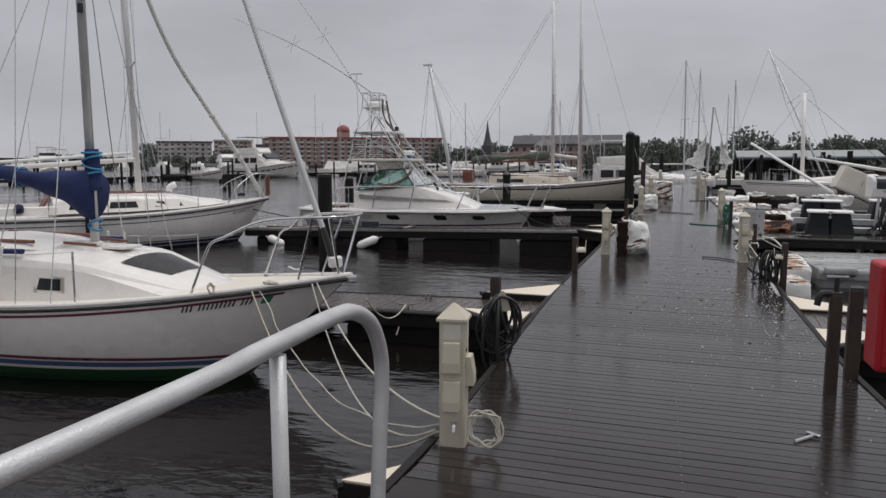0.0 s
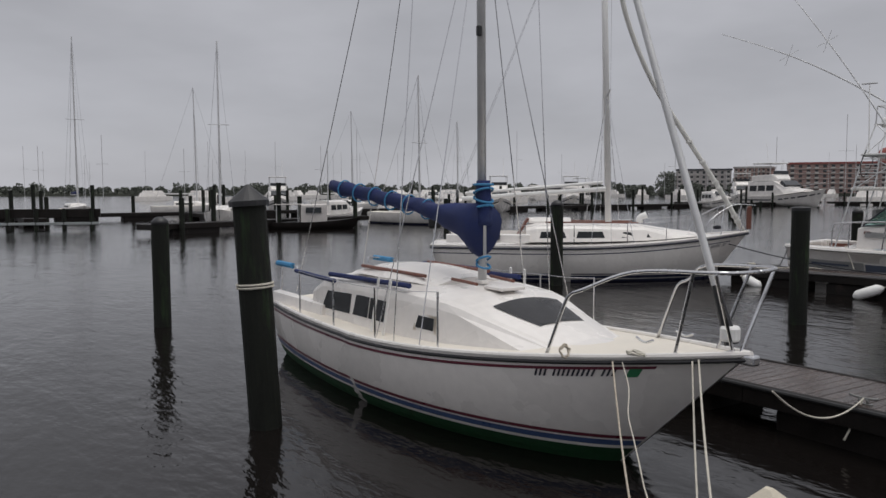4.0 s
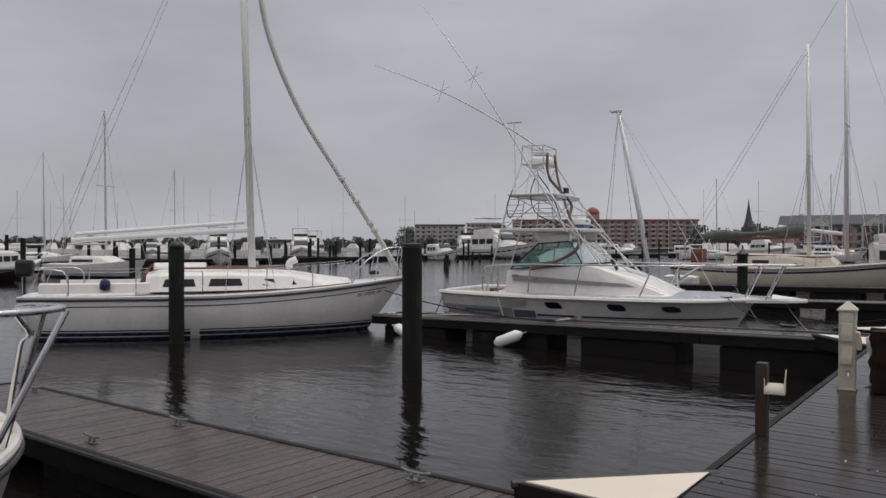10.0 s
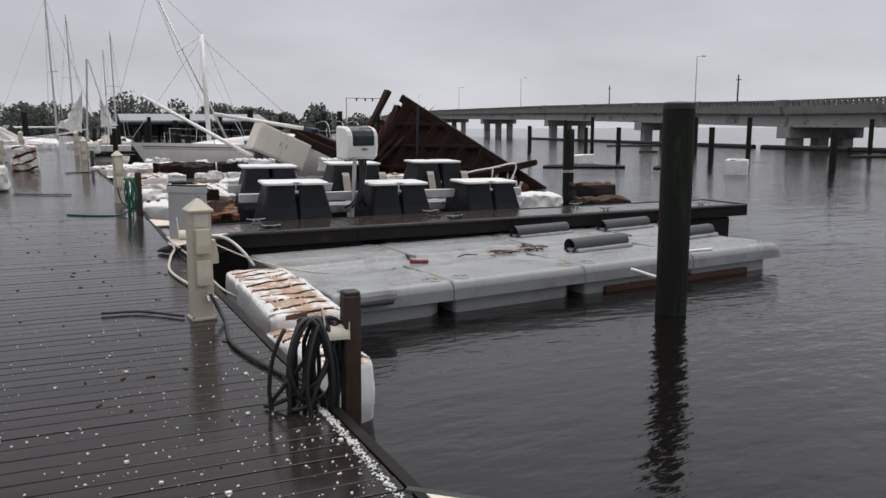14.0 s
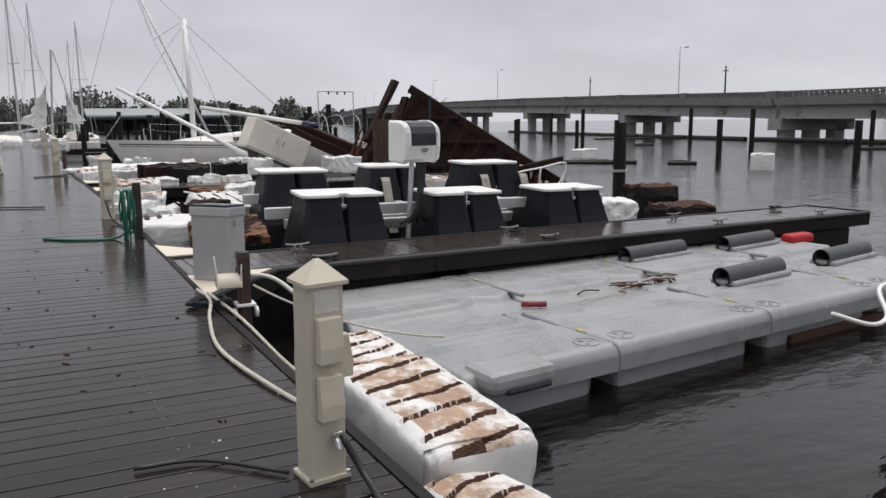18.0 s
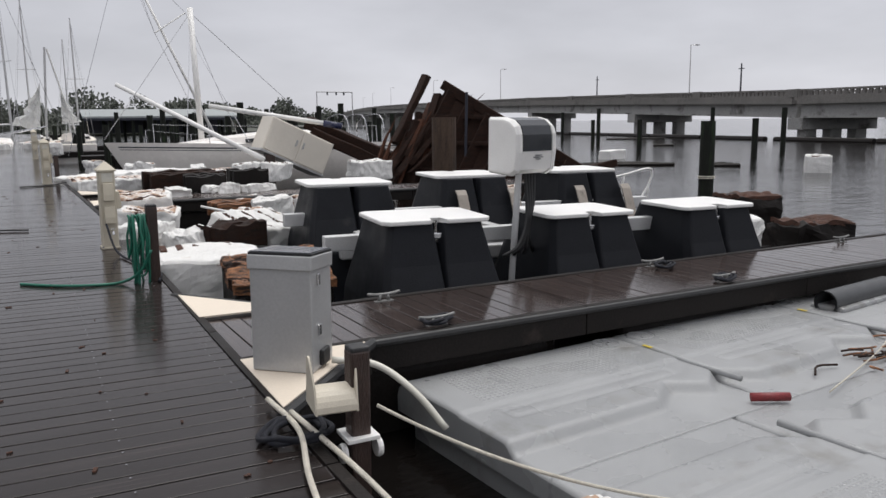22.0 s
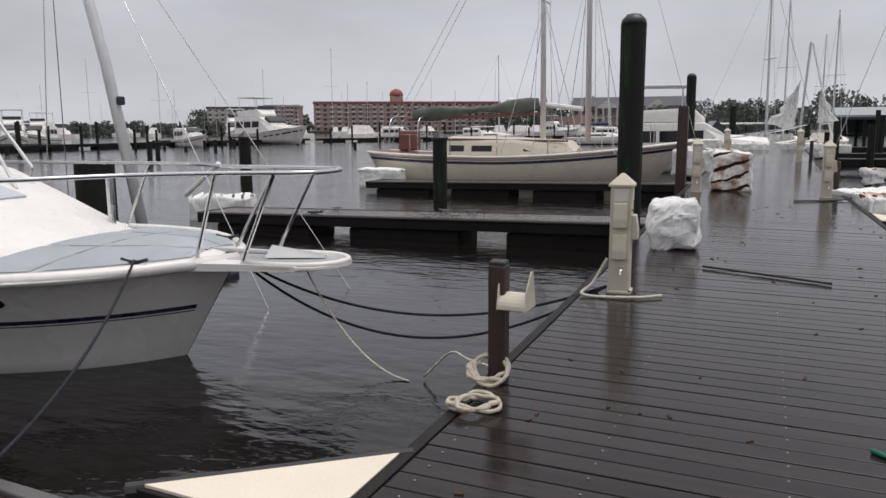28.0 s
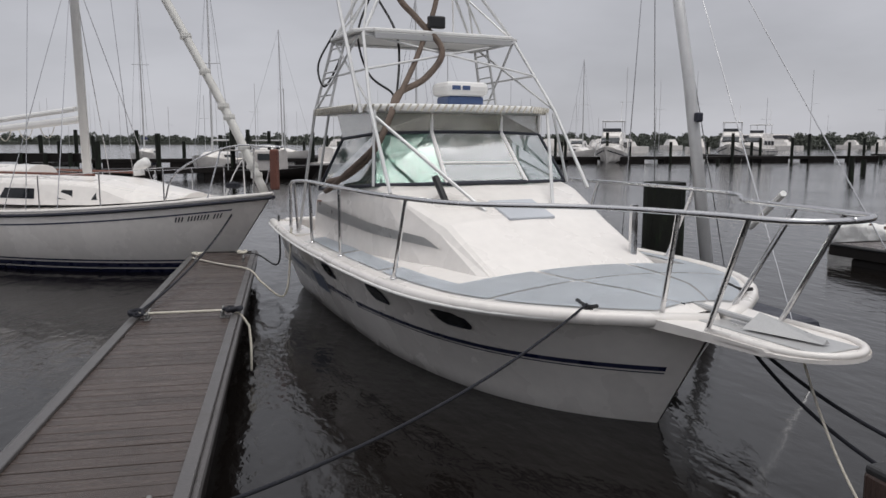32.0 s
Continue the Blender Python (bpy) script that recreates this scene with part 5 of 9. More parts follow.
    lifted = ("cabin", "coaming", "companionway_board", "stern_motor", "winch")
    for ob in t.children:
        if ob.name.split(".")[0] in lifted:
            ob.location.z += 0.22
    return t, h


SB2, SB2_HULL = sailboat_two()


def fishing_boat():
    """The express fishing boat: white hull, windshield, hardtop, tuna tower, pulpit and rails."""
    a, b = Vector((-13.24, 25.0)), Vector((-5.42, 26.23))
    L = (b - a).length
    turn = math.degrees(math.atan2(b.y - a.y, b.x - a.x))
    t = thing("fishing_boat", "white express fishing boat with tuna tower and bow pulpit", "fishing boat", "moored boats", at=afloat(a.x, a.y, turn, -0.09))
    h = Hull(L, 3.5, 1.20, 1.14, 1.14, 0.5, 0.86, 1.0, chine=0.36, full=0.5, p=4.6, chine_in=0.72)

    def lean(bm, ns, nv):
        """Slants a hull port, its foot towards the bow, and rounds its corners."""
        bm.verts.ensure_lookup_table()
        vs = list(bm.verts)
        c = sum((v.co for v in vs), Vector()) / len(vs)
        for i, v in enumerate(vs):
            a, b = i // (nv + 1), i % (nv + 1)
            if a in (0, ns) and b in (0, nv):
                v.co += (c - v.co) * 0.17
        for v in vs:
            v.co.x -= (v.co.z - c.z) * 0.55
        return bm
    hull = part("hull", h.shell(B(), 48, 16), GEL, t, smooth=True)
    part("pinstripe", h.skin(B(), 0.355, 0.985, off=0.006, nv=2, drop0=0.525, drop1=0.482), NAVY, hull, "thin dark stripe")
    part("pinstripe", h.skin(B(), 0.355, 0.985, off=0.006, nv=2, drop0=0.552, drop1=0.541), NAVY, hull, "thin dark stripe")
    part("gunwale", h.rail(B(), 0.06, off=0.012, dz=-0.035), GEL, hull, smooth=True)
    part("rub_strip", h.rail(B(), 0.016, off=0.07, dz=-0.05, s1=0.97), PLASTIC_WH, hull)
    for side in (-1, 1):
        for sc in (0.418, 0.622, 0.785):
            bm = B()
            lean(h.skin(bm, sc - 0.027, sc + 0.027, off=0.006, ns=6, nv=4, sides=(side,), drop0=0.325, drop1=0.155), 6, 4)
            bmesh.ops.solidify(bm, geom=list(bm.faces), thickness=0.012)
            port = part("hull_port", bm, GREYBAR, hull, "slanted hull port with a dark frame")
            bm = B()
            lean(h.skin(bm, sc - 0.022, sc + 0.022, off=0.014, ns=6, nv=4, sides=(side,), drop0=0.305, drop1=0.175), 6, 4)
            bmesh.ops.solidify(bm, geom=list(bm.faces), thickness=0.015)
            part("dark_pane", bm, TINT, port, "dark pane")
        bm = B()
        h.skin(bm, 0.275, 0.352, off=0.008, ns=6, nv=3, sides=(side,), drop0=0.64, drop1=0.40)
        part("hull_graphic", bm, HULL_BLUE, hull, "slate blue hull graphic")
        bm = B()
        h.skin(bm, 0.004, 0.27, off=0.007, ns=12, nv=3, sides=(side,), drop0=0.62, drop1=0.36)
        part("hull_band", bm, STEEL_BOX, hull, "pale grey hull band")
        bm = B()
        h.skin(bm, 0.09, 0.22, off=0.011, ns=8, nv=2, sides=(side,), drop0=0.50, drop1=0.44)
        part("name_shape", bm, HULL_BLUE, hull, "grey slanted name shape")
        bm = B()
        h.skin(bm, 0.245, 0.325, off=0.03, ns=5, nv=3, sides=(side,), drop0=0.30, drop1=0.14)
        bmesh.ops.solidify(bm, geom=list(bm.faces), thickness=0.03)
        part("vent_cowl", bm, GEL, hull)
    # decks and cockpit
    part("deck", h.deck(B(), 0.20, 0.985, 0.005, 0.11, 0.03), GEL, t, smooth=True)
    part("cockpit_sole", box(B(), (0.95, 0, 0.55), (1.8, 2.6, 0.06), 0.02), GEL, t)
    for side in (-1, 1):
        bm = B()
        loft(bm, [[(x, side * y, z) for y, z in ((w, 1.11), (w, 1.18), (w - 0.32, 1.19), (w - 0.32, 0.55), (w - 0.26, 0.55), (w - 0.26, 1.11))] for x, w in ((0.04, 1.48), (0.9, 1.60), (1.9, 1.66))])
        part("cockpit_side", bm, GEL, t)
        bm = B()
        loft(bm, [[(x, side * 1.22, z) for z in (0.75, 1.12)] + [(x, side * 1.18, z) for z in (1.12, 0.75)] for x in (0.25, 1.6)])
        part("bolster", bm, TEAK, t, "dark padded bolster")
    part("transom_wall", box(B(), (0.09, 0, 0.9), (0.18, 2.7, 0.66), 0.04), GEL, t)

    def field(s0, s1, y0, y1, rim=0.20):
        bm = B()
        g = []
        for i in range(15):
            s = s0 + (s1 - s0) * i / 14
            p = h.at(s, 1.0)
            w = max(0.02, p.y - rim)
            g.append([bm.verts.new((p.x, w * (y0 + (y1 - y0) * j / 4), p.z + 0.008 + 0.11 * (1 - (w * (y0 + (y1 - y0) * j / 4) / max(0.05, p.y - 0.03)) ** 2) * min(1, p.y - 0.03))) for j in range(5)])
        for p, q in zip(g, g[1:]):
            for j in range(4):
                bm.faces.new((p[j], p[j + 1], q[j + 1], q[j]))
        bmesh.ops.solidify(bm, geom=list(bm.faces), thickness=-0.012)
        part("nonskid_field", bm, NONSKID, t, "pale blue-grey non-skid field")
    for y0, y1 in ((-1, -0.36), (-0.32, 0.32), (0.36, 1)):
        for s0, s1 in ((0.775, 0.845), (0.85, 0.965)):
            field(s0, s1, y0, y1, 0.13)
    for s0, s1 in ((0.30, 0.47), (0.48, 0.63), (0.64, 0.79)):
        field(s0, s1, -1, -0.86, 0.14)
        field(s0, s1, 0.86, 1, 0.14)
    # cabin trunk
    secs = [(1.9, 1.40, 1.34, 1.08, 1.74), (3.0, 1.40, 1.33, 1.08, 1.86), (4.0, 1.37, 1.28, 1.08, 1.93), (4.3, 1.34, 1.22, 1.08, 1.88), (5.2, 1.17, 1.0, 1.08, 1.60), (6.15, 1.02, 0.93, 1.12, 1.19)]
    cabin = part("cabin", trunk(B(), secs, 0.05), GEL, t)
    for side in (-1, 1):
        bm = B()
        cols = []
        for i in range(17):
            u = i / 16
            col = []
            for w in (0.0, 0.5, 1.0):
                x = 2.1 + (3.2 - 0.28 * w) * u
                z = 1.49 - 0.115 * u + w * (0.16 - 0.07 * u)
                a, b = next((a, b) for a, b in zip(secs, secs[1:]) if x <= b[0])
                f = (x - a[0]) / (b[0] - a[0])
                wb, wt, zb, zt = (a[k] + (b[k] - a[k]) * f for k in range(1, 5))
                col.append(bm.verts.new((x, side * (wb + (wt - wb) * (z - zb) / (zt - zb) + 0.045), z)))
            cols.append(col)
        for a, b in zip(cols, cols[1:]):
            for k in range(2):
                bm.faces.new((a[k], b[k], b[k + 1], a[k + 1]))
        bmesh.ops.solidify(bm, geom=list(bm.faces), thickness=-0.05)
        part("side_stripe", bm, STEEL_BOX, cabin, "grey side stripe")
        part("side_light", box(B(), (2.15, side * 1.385, 1.62), (0.16, 0.02, 0.07), 0.008), TEAK, cabin)
    hatch = part("deck_hatch", box(B(), (0, 0, 0), (0.50, 0.56, 0.04), 0.015), GEL_GREY, cabin, "grey tinted deck hatch")
    hatch.matrix_basis = pose(5.02, 0.0, 1.705, 0, 18.0, 0)
    # windshield
    low = [(2.0, 1.34, 1.79), (3.95, 1.28, 1.94), (4.27, 0.52, 1.96)]
    hig = [(2.75, 1.24, 2.46), (3.58, 1.12, 2.52), (3.74, 0.47, 2.54)]
    shield = part("windshield_frame", tube(B(), [V(*low[2]), V(low[2][0], -low[2][1], low[2][2])], 0.026, 8), GREYBAR, t, "dark windshield frame")

    def pane(q, name, material, label):
        bm = B()
        vs = [bm.verts.new(p) for p in q]
        bm.faces.new(vs)
        bmesh.ops.solidify(bm, geom=list(bm.faces), thickness=0.008)
        part(name, bm, material, shield, label)
    for side in (-1, 1):
        m = lambda p: V(p[0], side * p[1], p[2])
        for i in range(2):
            pane([m(low[i]), m(low[i + 1]), m(hig[i + 1]), m(hig[i])], "windshield_pane", GLASS, "greenish windshield pane")
        for k, q in enumerate(((m(low[0]), m(low[1]), m(low[2])), (m(hig[0]), m(hig[1]), m(hig[2])), (m(low[0]), m(hig[0])), (m(low[1]), m(hig[1])), (m(low[2]), m(hig[2])))):
            part("windshield_bar", tube(B(), q, 0.020 if k != 4 else 0.026, 8), GREYBAR if k != 4 else PLASTIC_WH, shield)
        pane([m(hig[0]), m(hig[1]), V(3.55, side * 1.12, 2.76), V(2.6, side * 1.26, 2.76)], "clear_curtain", VINYL, "yellowed clear curtain")
        pane([m(hig[1]), m(hig[2]), V(3.76, side * 0.48, 2.76), V(3.55, side * 1.12, 2.76)], "clear_curtain", VINYL, "yellowed clear curtain")
        for q in (hig[1], hig[2]):
            part("curtain_post", tube(B(), [m(q), V(q[0], side * q[1], 2.78)], 0.022, 6), PLASTIC_WH, shield)
    pane([V(*low[2]), V(low[2][0], -low[2][1], low[2][2]), V(hig[2][0], -hig[2][1], hig[2][2]), V(*hig[2])], "windshield_pane", GLASS, "greenish windshield pane")
    pane([V(*hig[2]), V(hig[2][0], -hig[2][1], hig[2][2]), V(3.76, -0.48, 2.76), V(3.76, 0.48, 2.76)], "clear_curtain", VINYL, "yellowed clear curtain")
    part("windshield_bar", tube(B(), [V(*hig[2]), V(hig[2][0], -hig[2][1], hig[2][2])], 0.022, 8), GREYBAR, shield)
    part("windshield_bar", tube(B(), [(4.07, 0.50, 2.18), (4.07, -0.50, 2.18)], 0.018, 8), PLASTIC_WH, shield)
    part("dashboard", prism(B(), [(2.05, -1.27), (2.05, 1.27), (3.88, 1.21), (4.2, 0.46), (4.2, -0.46), (3.88, -1.21)], 1.90, 1.975, 0.01), DASH, t, "grey dashboard behind the windshield")
    # helm inside
    part("helm_console", box(B(), (3.35, 0.5, 1.85), (0.5, 0.9, 0.5), 0.06), STEEL_BOX, t)
    for y in (-0.55, 0.55):
        bm = B()
        box(bm, (2.35, y, 1.45), (0.5, 0.55, 0.5), 0.08)
        box(bm, (2.13, y, 1.95), (0.14, 0.52, 0.6), 0.05)
        part("helm_seat", bm, DASH, t)
    # hardtop with laced edge
    out = [(1.65, -1.30), (1.65, 1.30), (3.45, 1.34), (3.85, 0.85), (3.95, 0.0), (3.85, -0.85), (3.45, -1.34)]
    top = part("hardtop", prism(B(), out, 2.77, 2.86, 0.03), PLASTIC_WH, t, "white hardtop")
    edge = [V(*p, 0) for p in out[1:] + out[:1]]
    for p, q in zip(edge, edge[1:]):
        n = max(3, round((q - p).length / 0.085))
        for i in range(n):
            c = p.lerp(q, (i + 0.5) / n)
            e = (q - p).normalized() * 0.028
            part("top_lacing", tube(B(), [c * 1.004 - e + V(0, 0, 2.855), c * 1.004 + e + V(0, 0, 2.775)], 0.011, 4), ROPE_W, top)
    part("radar_dome", box(B(), (3.45, 0.05, 3.06), (0.46, 0.58, 0.17), 0.06), PLASTIC_WH, top, "white radar dome")
    part("radar_base", box(B(), (3.45, 0.05, 2.92), (0.36, 0.48, 0.11), 0.03), BLUE_ST, top, "blue radar base")
    for y0, y1 in ((-0.17, -0.06), (-0.03, 0.07)):
        part("radar_mark", box(B(), (3.683, (y0 + y1) / 2, 3.07), (0.006, y1 - y0, 0.05)), BLUE_ST, top)
    # tower
    def bar(name, pts, r=0.02, mt=ALU):
        part(name, tube(B(), pts, r, 8), mt, t)
    topz = 4.62
    for side in (-1, 1):
        aft = [V(1.35, side * 1.45, 1.17), V(1.72, side * 1.30, 2.8), V(1.88, side * 1.08, 3.72), V(2.02, side * 0.60, topz), V(2.04, side * 0.58, topz + 0.5)]
        fwd = [V(4.45, side * 1.28, 1.88), V(3.75, side * 1.24, 2.82), V(3.05, side * 1.06, 3.72), V(2.62, side * 0.52, topz), V(2.6, side * 0.5, topz + 0.5)]
        bar("tower_leg", aft, 0.021)
        bar("tower_leg", fwd, 0.021)
        bar("tower_leg", [V(2.0, side * 1.36, 1.78), V(2.25, side * 1.26, 2.8), V(2.3, side * 1.05, 3.72), V(2.3, side * 0.58, topz)], 0.018)
        bar("tower_brace", [V(3.62, side * 1.22, 2.78), V(5.0, side * 0.42, 1.70)], 0.02)
        bar("tower_brace", [V(3.78, side * 1.20, 2.78), V(3.98, side * 1.30, 1.93)], 0.017)
        bar("tower_diagonal", [aft[1], V(2.95, side * 1.08, 3.72)], 0.015)
        bar("tower_diagonal", [fwd[1], V(2.0, side * 1.08, 3.72)], 0.015)
        bar("tower_diagonal", [aft[2], fwd[3]], 0.014)
        bar("tower_diagonal", [fwd[2], aft[3]], 0.014)
        bar("tower_rung", [aft[2], fwd[2]], 0.018)
        bar("tower_rung", [aft[1].lerp(aft[2], 0.5), fwd[1].lerp(fwd[2], 0.5)], 0.014)
        bar("tower_rung", [aft[3], fwd[3]], 0.018)
        for k in range(6):
            u = (k + 0.5) / 6
            bar("ladder_rung", [aft[1].lerp(aft[2], u) if k < 6 else aft[2], V(2.25, side * 1.26, 2.8).lerp(V(2.3, side * 1.05, 3.72), u)], 0.011)
        bar("top_rail", [aft[4], fwd[4]], 0.018)
        bar("top_stanchion", [V(2.3, side * 0.55, topz), V(2.3, side * 0.55, topz + 0.5)], 0.014)
    for pa, z in (((1.88, 1.08), 3.72), ((3.05, 1.06), 3.72), ((2.02, 0.6), topz), ((2.62, 0.52), topz), ((2.04, 0.58), topz + 0.5), ((2.6, 0.5), topz + 0.5)):
        bar("cross_rung", [V(pa[0], -pa[1], z), V(pa[0], pa[1], z)], 0.018)
    bar("cross_diagonal", [V(3.4, -1.15, 3.27), V(3.05, 1.06, 3.72)], 0.014)
    bar("cross_diagonal", [V(3.4, 1.15, 3.27), V(3.05, -1.06, 3.72)], 0.014)
    shade = part("tower_shade", prism(B(), [(1.82, -1.12), (1.82, 1.12), (2.95, 1.16), (3.15, 0.95), (3.15, -0.95), (2.95, -1.16)], 3.74, 3.79, 0.015), PLASTIC_WH, t, "white shade panel")
    part("shade_lip", box(B(), (3.14, 0, 3.70), (0.03, 1.9, 0.08), 0.01), STEEL_BOX, shade)
    part("tower_platform", box(B(), (2.3, 0, topz + 0.01), (0.7, 1.1, 0.03), 0.01), ALU, t)
    part("tower_console", lathe(B(), [(0.33, -0.22), (0.36, -0.18), (0.36, 0.0), (0.30, 0.07), (0.02, 0.10)], 20, (2.35, 0, topz + 0.15)), PLASTIC_WH, t, "white round tower console", smooth=True)
    part("console_lid", box(B(), (2.35, 0, topz + 0.33), (0.36, 0.4, 0.10), 0.02), PLASTIC_WH, t)
    part("floodlight", box(B(), (3.12, -0.12, 3.90), (0.10, 0.22, 0.15), 0.02), BLACK_ST, t, "small black floodlight")
    bar("antenna", [V(1.95, -0.85, 3.75), V(1.85, -0.7, 5.75)], 0.016, PLASTIC_WH)
    bar("antenna_bar", [V(1.65, -0.72, 5.75), V(2.05, -0.68, 5.75)], 0.02, STEEL_BOX)
    bar("antenna", [V(1.95, 0.7, 3.75), V(1.85, 0.7, 5.3)], 0.012, PLASTIC_WH)
    # outriggers
    for base, tip in ((V(3.55, -1.28, 2.75), V(-0.75, -1.2, 9.2)), (V(2.5, 0.5, topz + 0.3), V(-2.2, -1.4, 7.6))):
        bow_pts = [base.lerp(tip, i / 10) + V(0, 0, 0.25 * math.sin(math.pi * i / 10)) for i in range(11)]
        o = part("outrigger", tube(B(), bow_pts, 0.026, 8, r1=0.009), ALU, t)
        c = base.lerp(tip, 0.62) + V(0, 0, 0.23)
        for d in (V(0.28, 0, 0.12), V(0, 0.25, 0.1), V(0.1, 0, 0.3)):
            part("spreader_arm", tube(B(), [c - d, c + d], 0.007, 5), ALU, o)
    # torn canvas and cables hanging from the tower
    for pts, r, mt in (([(2.7, -0.45, 4.9), (2.75, -0.5, 4.3), (2.95, -0.3, 3.95), (3.25, -0.1, 3.55), (3.3, -0.35, 3.2), (3.5, -0.8, 2.98), (3.8, -1.02, 2.7), (3.75, -1.22, 2.3), (3.3, -1.38, 2.02), (2.7, -1.42, 1.92)], 0.040, HOSE_TAN),
                       ([(2.7, 0.12, 4.9), (2.85, 0.0, 4.2), (3.2, -0.4, 3.5), (3.5, -0.75, 3.02), (3.72, -0.98, 2.75)], 0.034, HOSE_TAN),
                       ([(3.78, -1.0, 2.72), (3.85, -1.2, 2.4), (3.4, -1.42, 2.05), (2.9, -1.45, 1.86), (2.6, -1.43, 1.80)], 0.034, HOSE_TAN),
                       ([(2.5, -0.75, 4.3), (2.4, -0.9, 3.8), (2.5, -0.8, 3.3), (2.9, -0.65, 3.05), (3.2, -0.7, 2.95), (2.9, -0.55, 3.7), (2.55, -0.72, 4.3)], 0.015, RUBBER),
                       ([(1.95, -1.05, 3.9), (1.88, -1.28, 3.45), (1.95, -1.22, 3.15), (2.1, -1.05, 3.5), (2.1, -1.0, 3.72)], 0.014, RUBBER)):
        part("hanging_canvas" if mt is HOSE_TAN else "cable", tube(B(), curve_pts(pts, 6), r, 8), mt, t, "torn brown canvas" if mt is HOSE_TAN else "black cable", smooth=True)
    part("rod_holder", tube(B(), [(4.7, -0.75, 1.80), (4.55, -0.80, 2.05)], 0.04, 10), BLACK_ST, t, "black rod holder")
    part("rod_holder", tube(B(), [(5.9, 0.80, 1.27), (5.9, 0.80, 1.80)], 0.042, 10), STEEL, t, "steel rod holder")
    # pulpit with anchor and chain
    half = [(L - 1.0, 0.70), (L - 0.6, 0.56), (L - 0.2, 0.47), (L + 0.3, 0.41)] + [(L + 0.74 + 0.39 * math.sin(k), 0.39 * math.cos(k)) for k in [math.pi / 2 * i / 7 for i in range(8)]]
    out = [(px, -py) for px, py in half] + half[-2::-1]
    bm = prism(B(), out, 1.03, 1.125, 0.035)
    for v in bm.verts:
        u = max(0.0, min(1.0, (v.co.x - L + 1.0) / 2.2))
        v.co.z += (0.04 if v.co.z < 1.08 else -0.015) * u
    pulpit = part("bow_pulpit", bm, GEL, t, "white bow pulpit")
    rim = [V(px - 0.03, py * 0.9, 1.115) for px, py in half[3:]]
    part("pulpit_rim", tube(B(), [V(p.x, -p.y, p.z) for p in rim] + rim[-2::-1], 0.028, 8), GEL, pulpit, smooth=True)
    part("anchor_slot", box(B(), (L + 0.42, 0, 1.116), (1.15, 0.40, 0.02), 0.012), STEEL_BOX, pulpit, "grey worn anchor slot")
    bm = B()
    tube(bm, [(L - 0.35, 0, 1.18), (L + 0.7, 0, 1.155)], 0.024, 8)
    box(bm, (L - 0.4, 0, 1.17), (0.06, 0.34, 0.03), 0.01)
    loft(bm, [[(L + 0.35, -0.16, 1.14), (L + 0.35, 0.16, 1.14), (L + 0.35, 0.0, 1.24)], [(L + 0.9, -0.03, 1.14), (L + 0.9, 0.03, 1.14), (L + 0.9, 0.0, 1.17)]])
    part("anchor", bm, STEEL_BOX, t, "grey plough anchor")
    pts = [(L - 1.05 + 0.07 * i, -0.10 + 0.05 * math.sin(i * 0.9), 1.15) for i in range(12)]
    for i, (p, q) in enumerate(zip(pts, pts[1:])):
        c = (V(*p) + V(*q)) / 2
        part("chain_link", tube(B(), [c + V(0.045 * math.cos(k), 0.02 * math.sin(k) * (i % 2), 0.02 * math.sin(k) * (1 - i % 2) + 0.02) for k in [2 * math.pi * j / 8 for j in range(9)]], 0.008, 5), GREYBAR, t)
    # bow rail
    zr = 1.93
    for side in (-1, 1):
        at = lambda x, z, inset=0.08: (lambda q: V(x, side * max(0.1, q.y), z))(h.at(min(0.985, x / L), 1, 1, -inset))
        pts = [at(1.3, 1.17), at(1.32, 1.72), at(1.42, 1.85), at(1.75, 1.89)] + [at(x, zr, 0.05) for x in (2.6, 3.7, 4.8, 5.8, 6.6)] + [V(L - 0.55, side * 0.78, zr + 0.01), V(L + 0.3, side * 0.52, zr + 0.02), V(L + 0.82, side * 0.40, zr + 0.02), V(L + 0.98, side * 0.22, zr + 0.02), V(L + 1.02, 0, zr + 0.02)]
        part("bow_rail", tube(B(), curve_pts(pts, 6), 0.022, 10), STEEL, t, smooth=True)
        for x0, x1 in ((1.75, 1.78), (2.6, 2.72), (3.85, 4.05), (5.45, 5.80)):
            q = at(x0, h.sheer(x0 / L), 0.1)
            part("rail_stanchion", tube(B(), [q, at(x1, zr - 0.02 if x1 > 2 else 1.87, 0.05)], 0.02, 8), STEEL, t)
            part("stanchion_foot", lathe(B(), [(0.035, 0), (0.035, 0.015), (0.02, 0.03)], 10, q), STEEL, t)
        for x0, x1, w in ((L - 0.25, L + 0.12, 0.57), (L + 0.22, L + 0.62, 0.45)):
            part("rail_stanchion", tube(B(), [(x0, side * 0.36, 1.10), (x1, side * w, zr + 0.01)], 0.02, 8), STEEL, t)
        q = V(7.33, side * 0.80, 1.15)
        bm = B()
        tube(bm, curve_pts([q + V(-0.13, 0, 0.05), q + V(-0.05, 0, 0.03), q + V(0.05, 0, 0.03), q + V(0.13, 0, 0.05)], 3), 0.016, 6)
        box(bm, q + V(0, 0, 0.01), (0.10, 0.05, 0.03), 0.005)
        part("bow_cleat", bm, BLACK_ST, t)
    return t, h


CC = fishing_boat()[0]


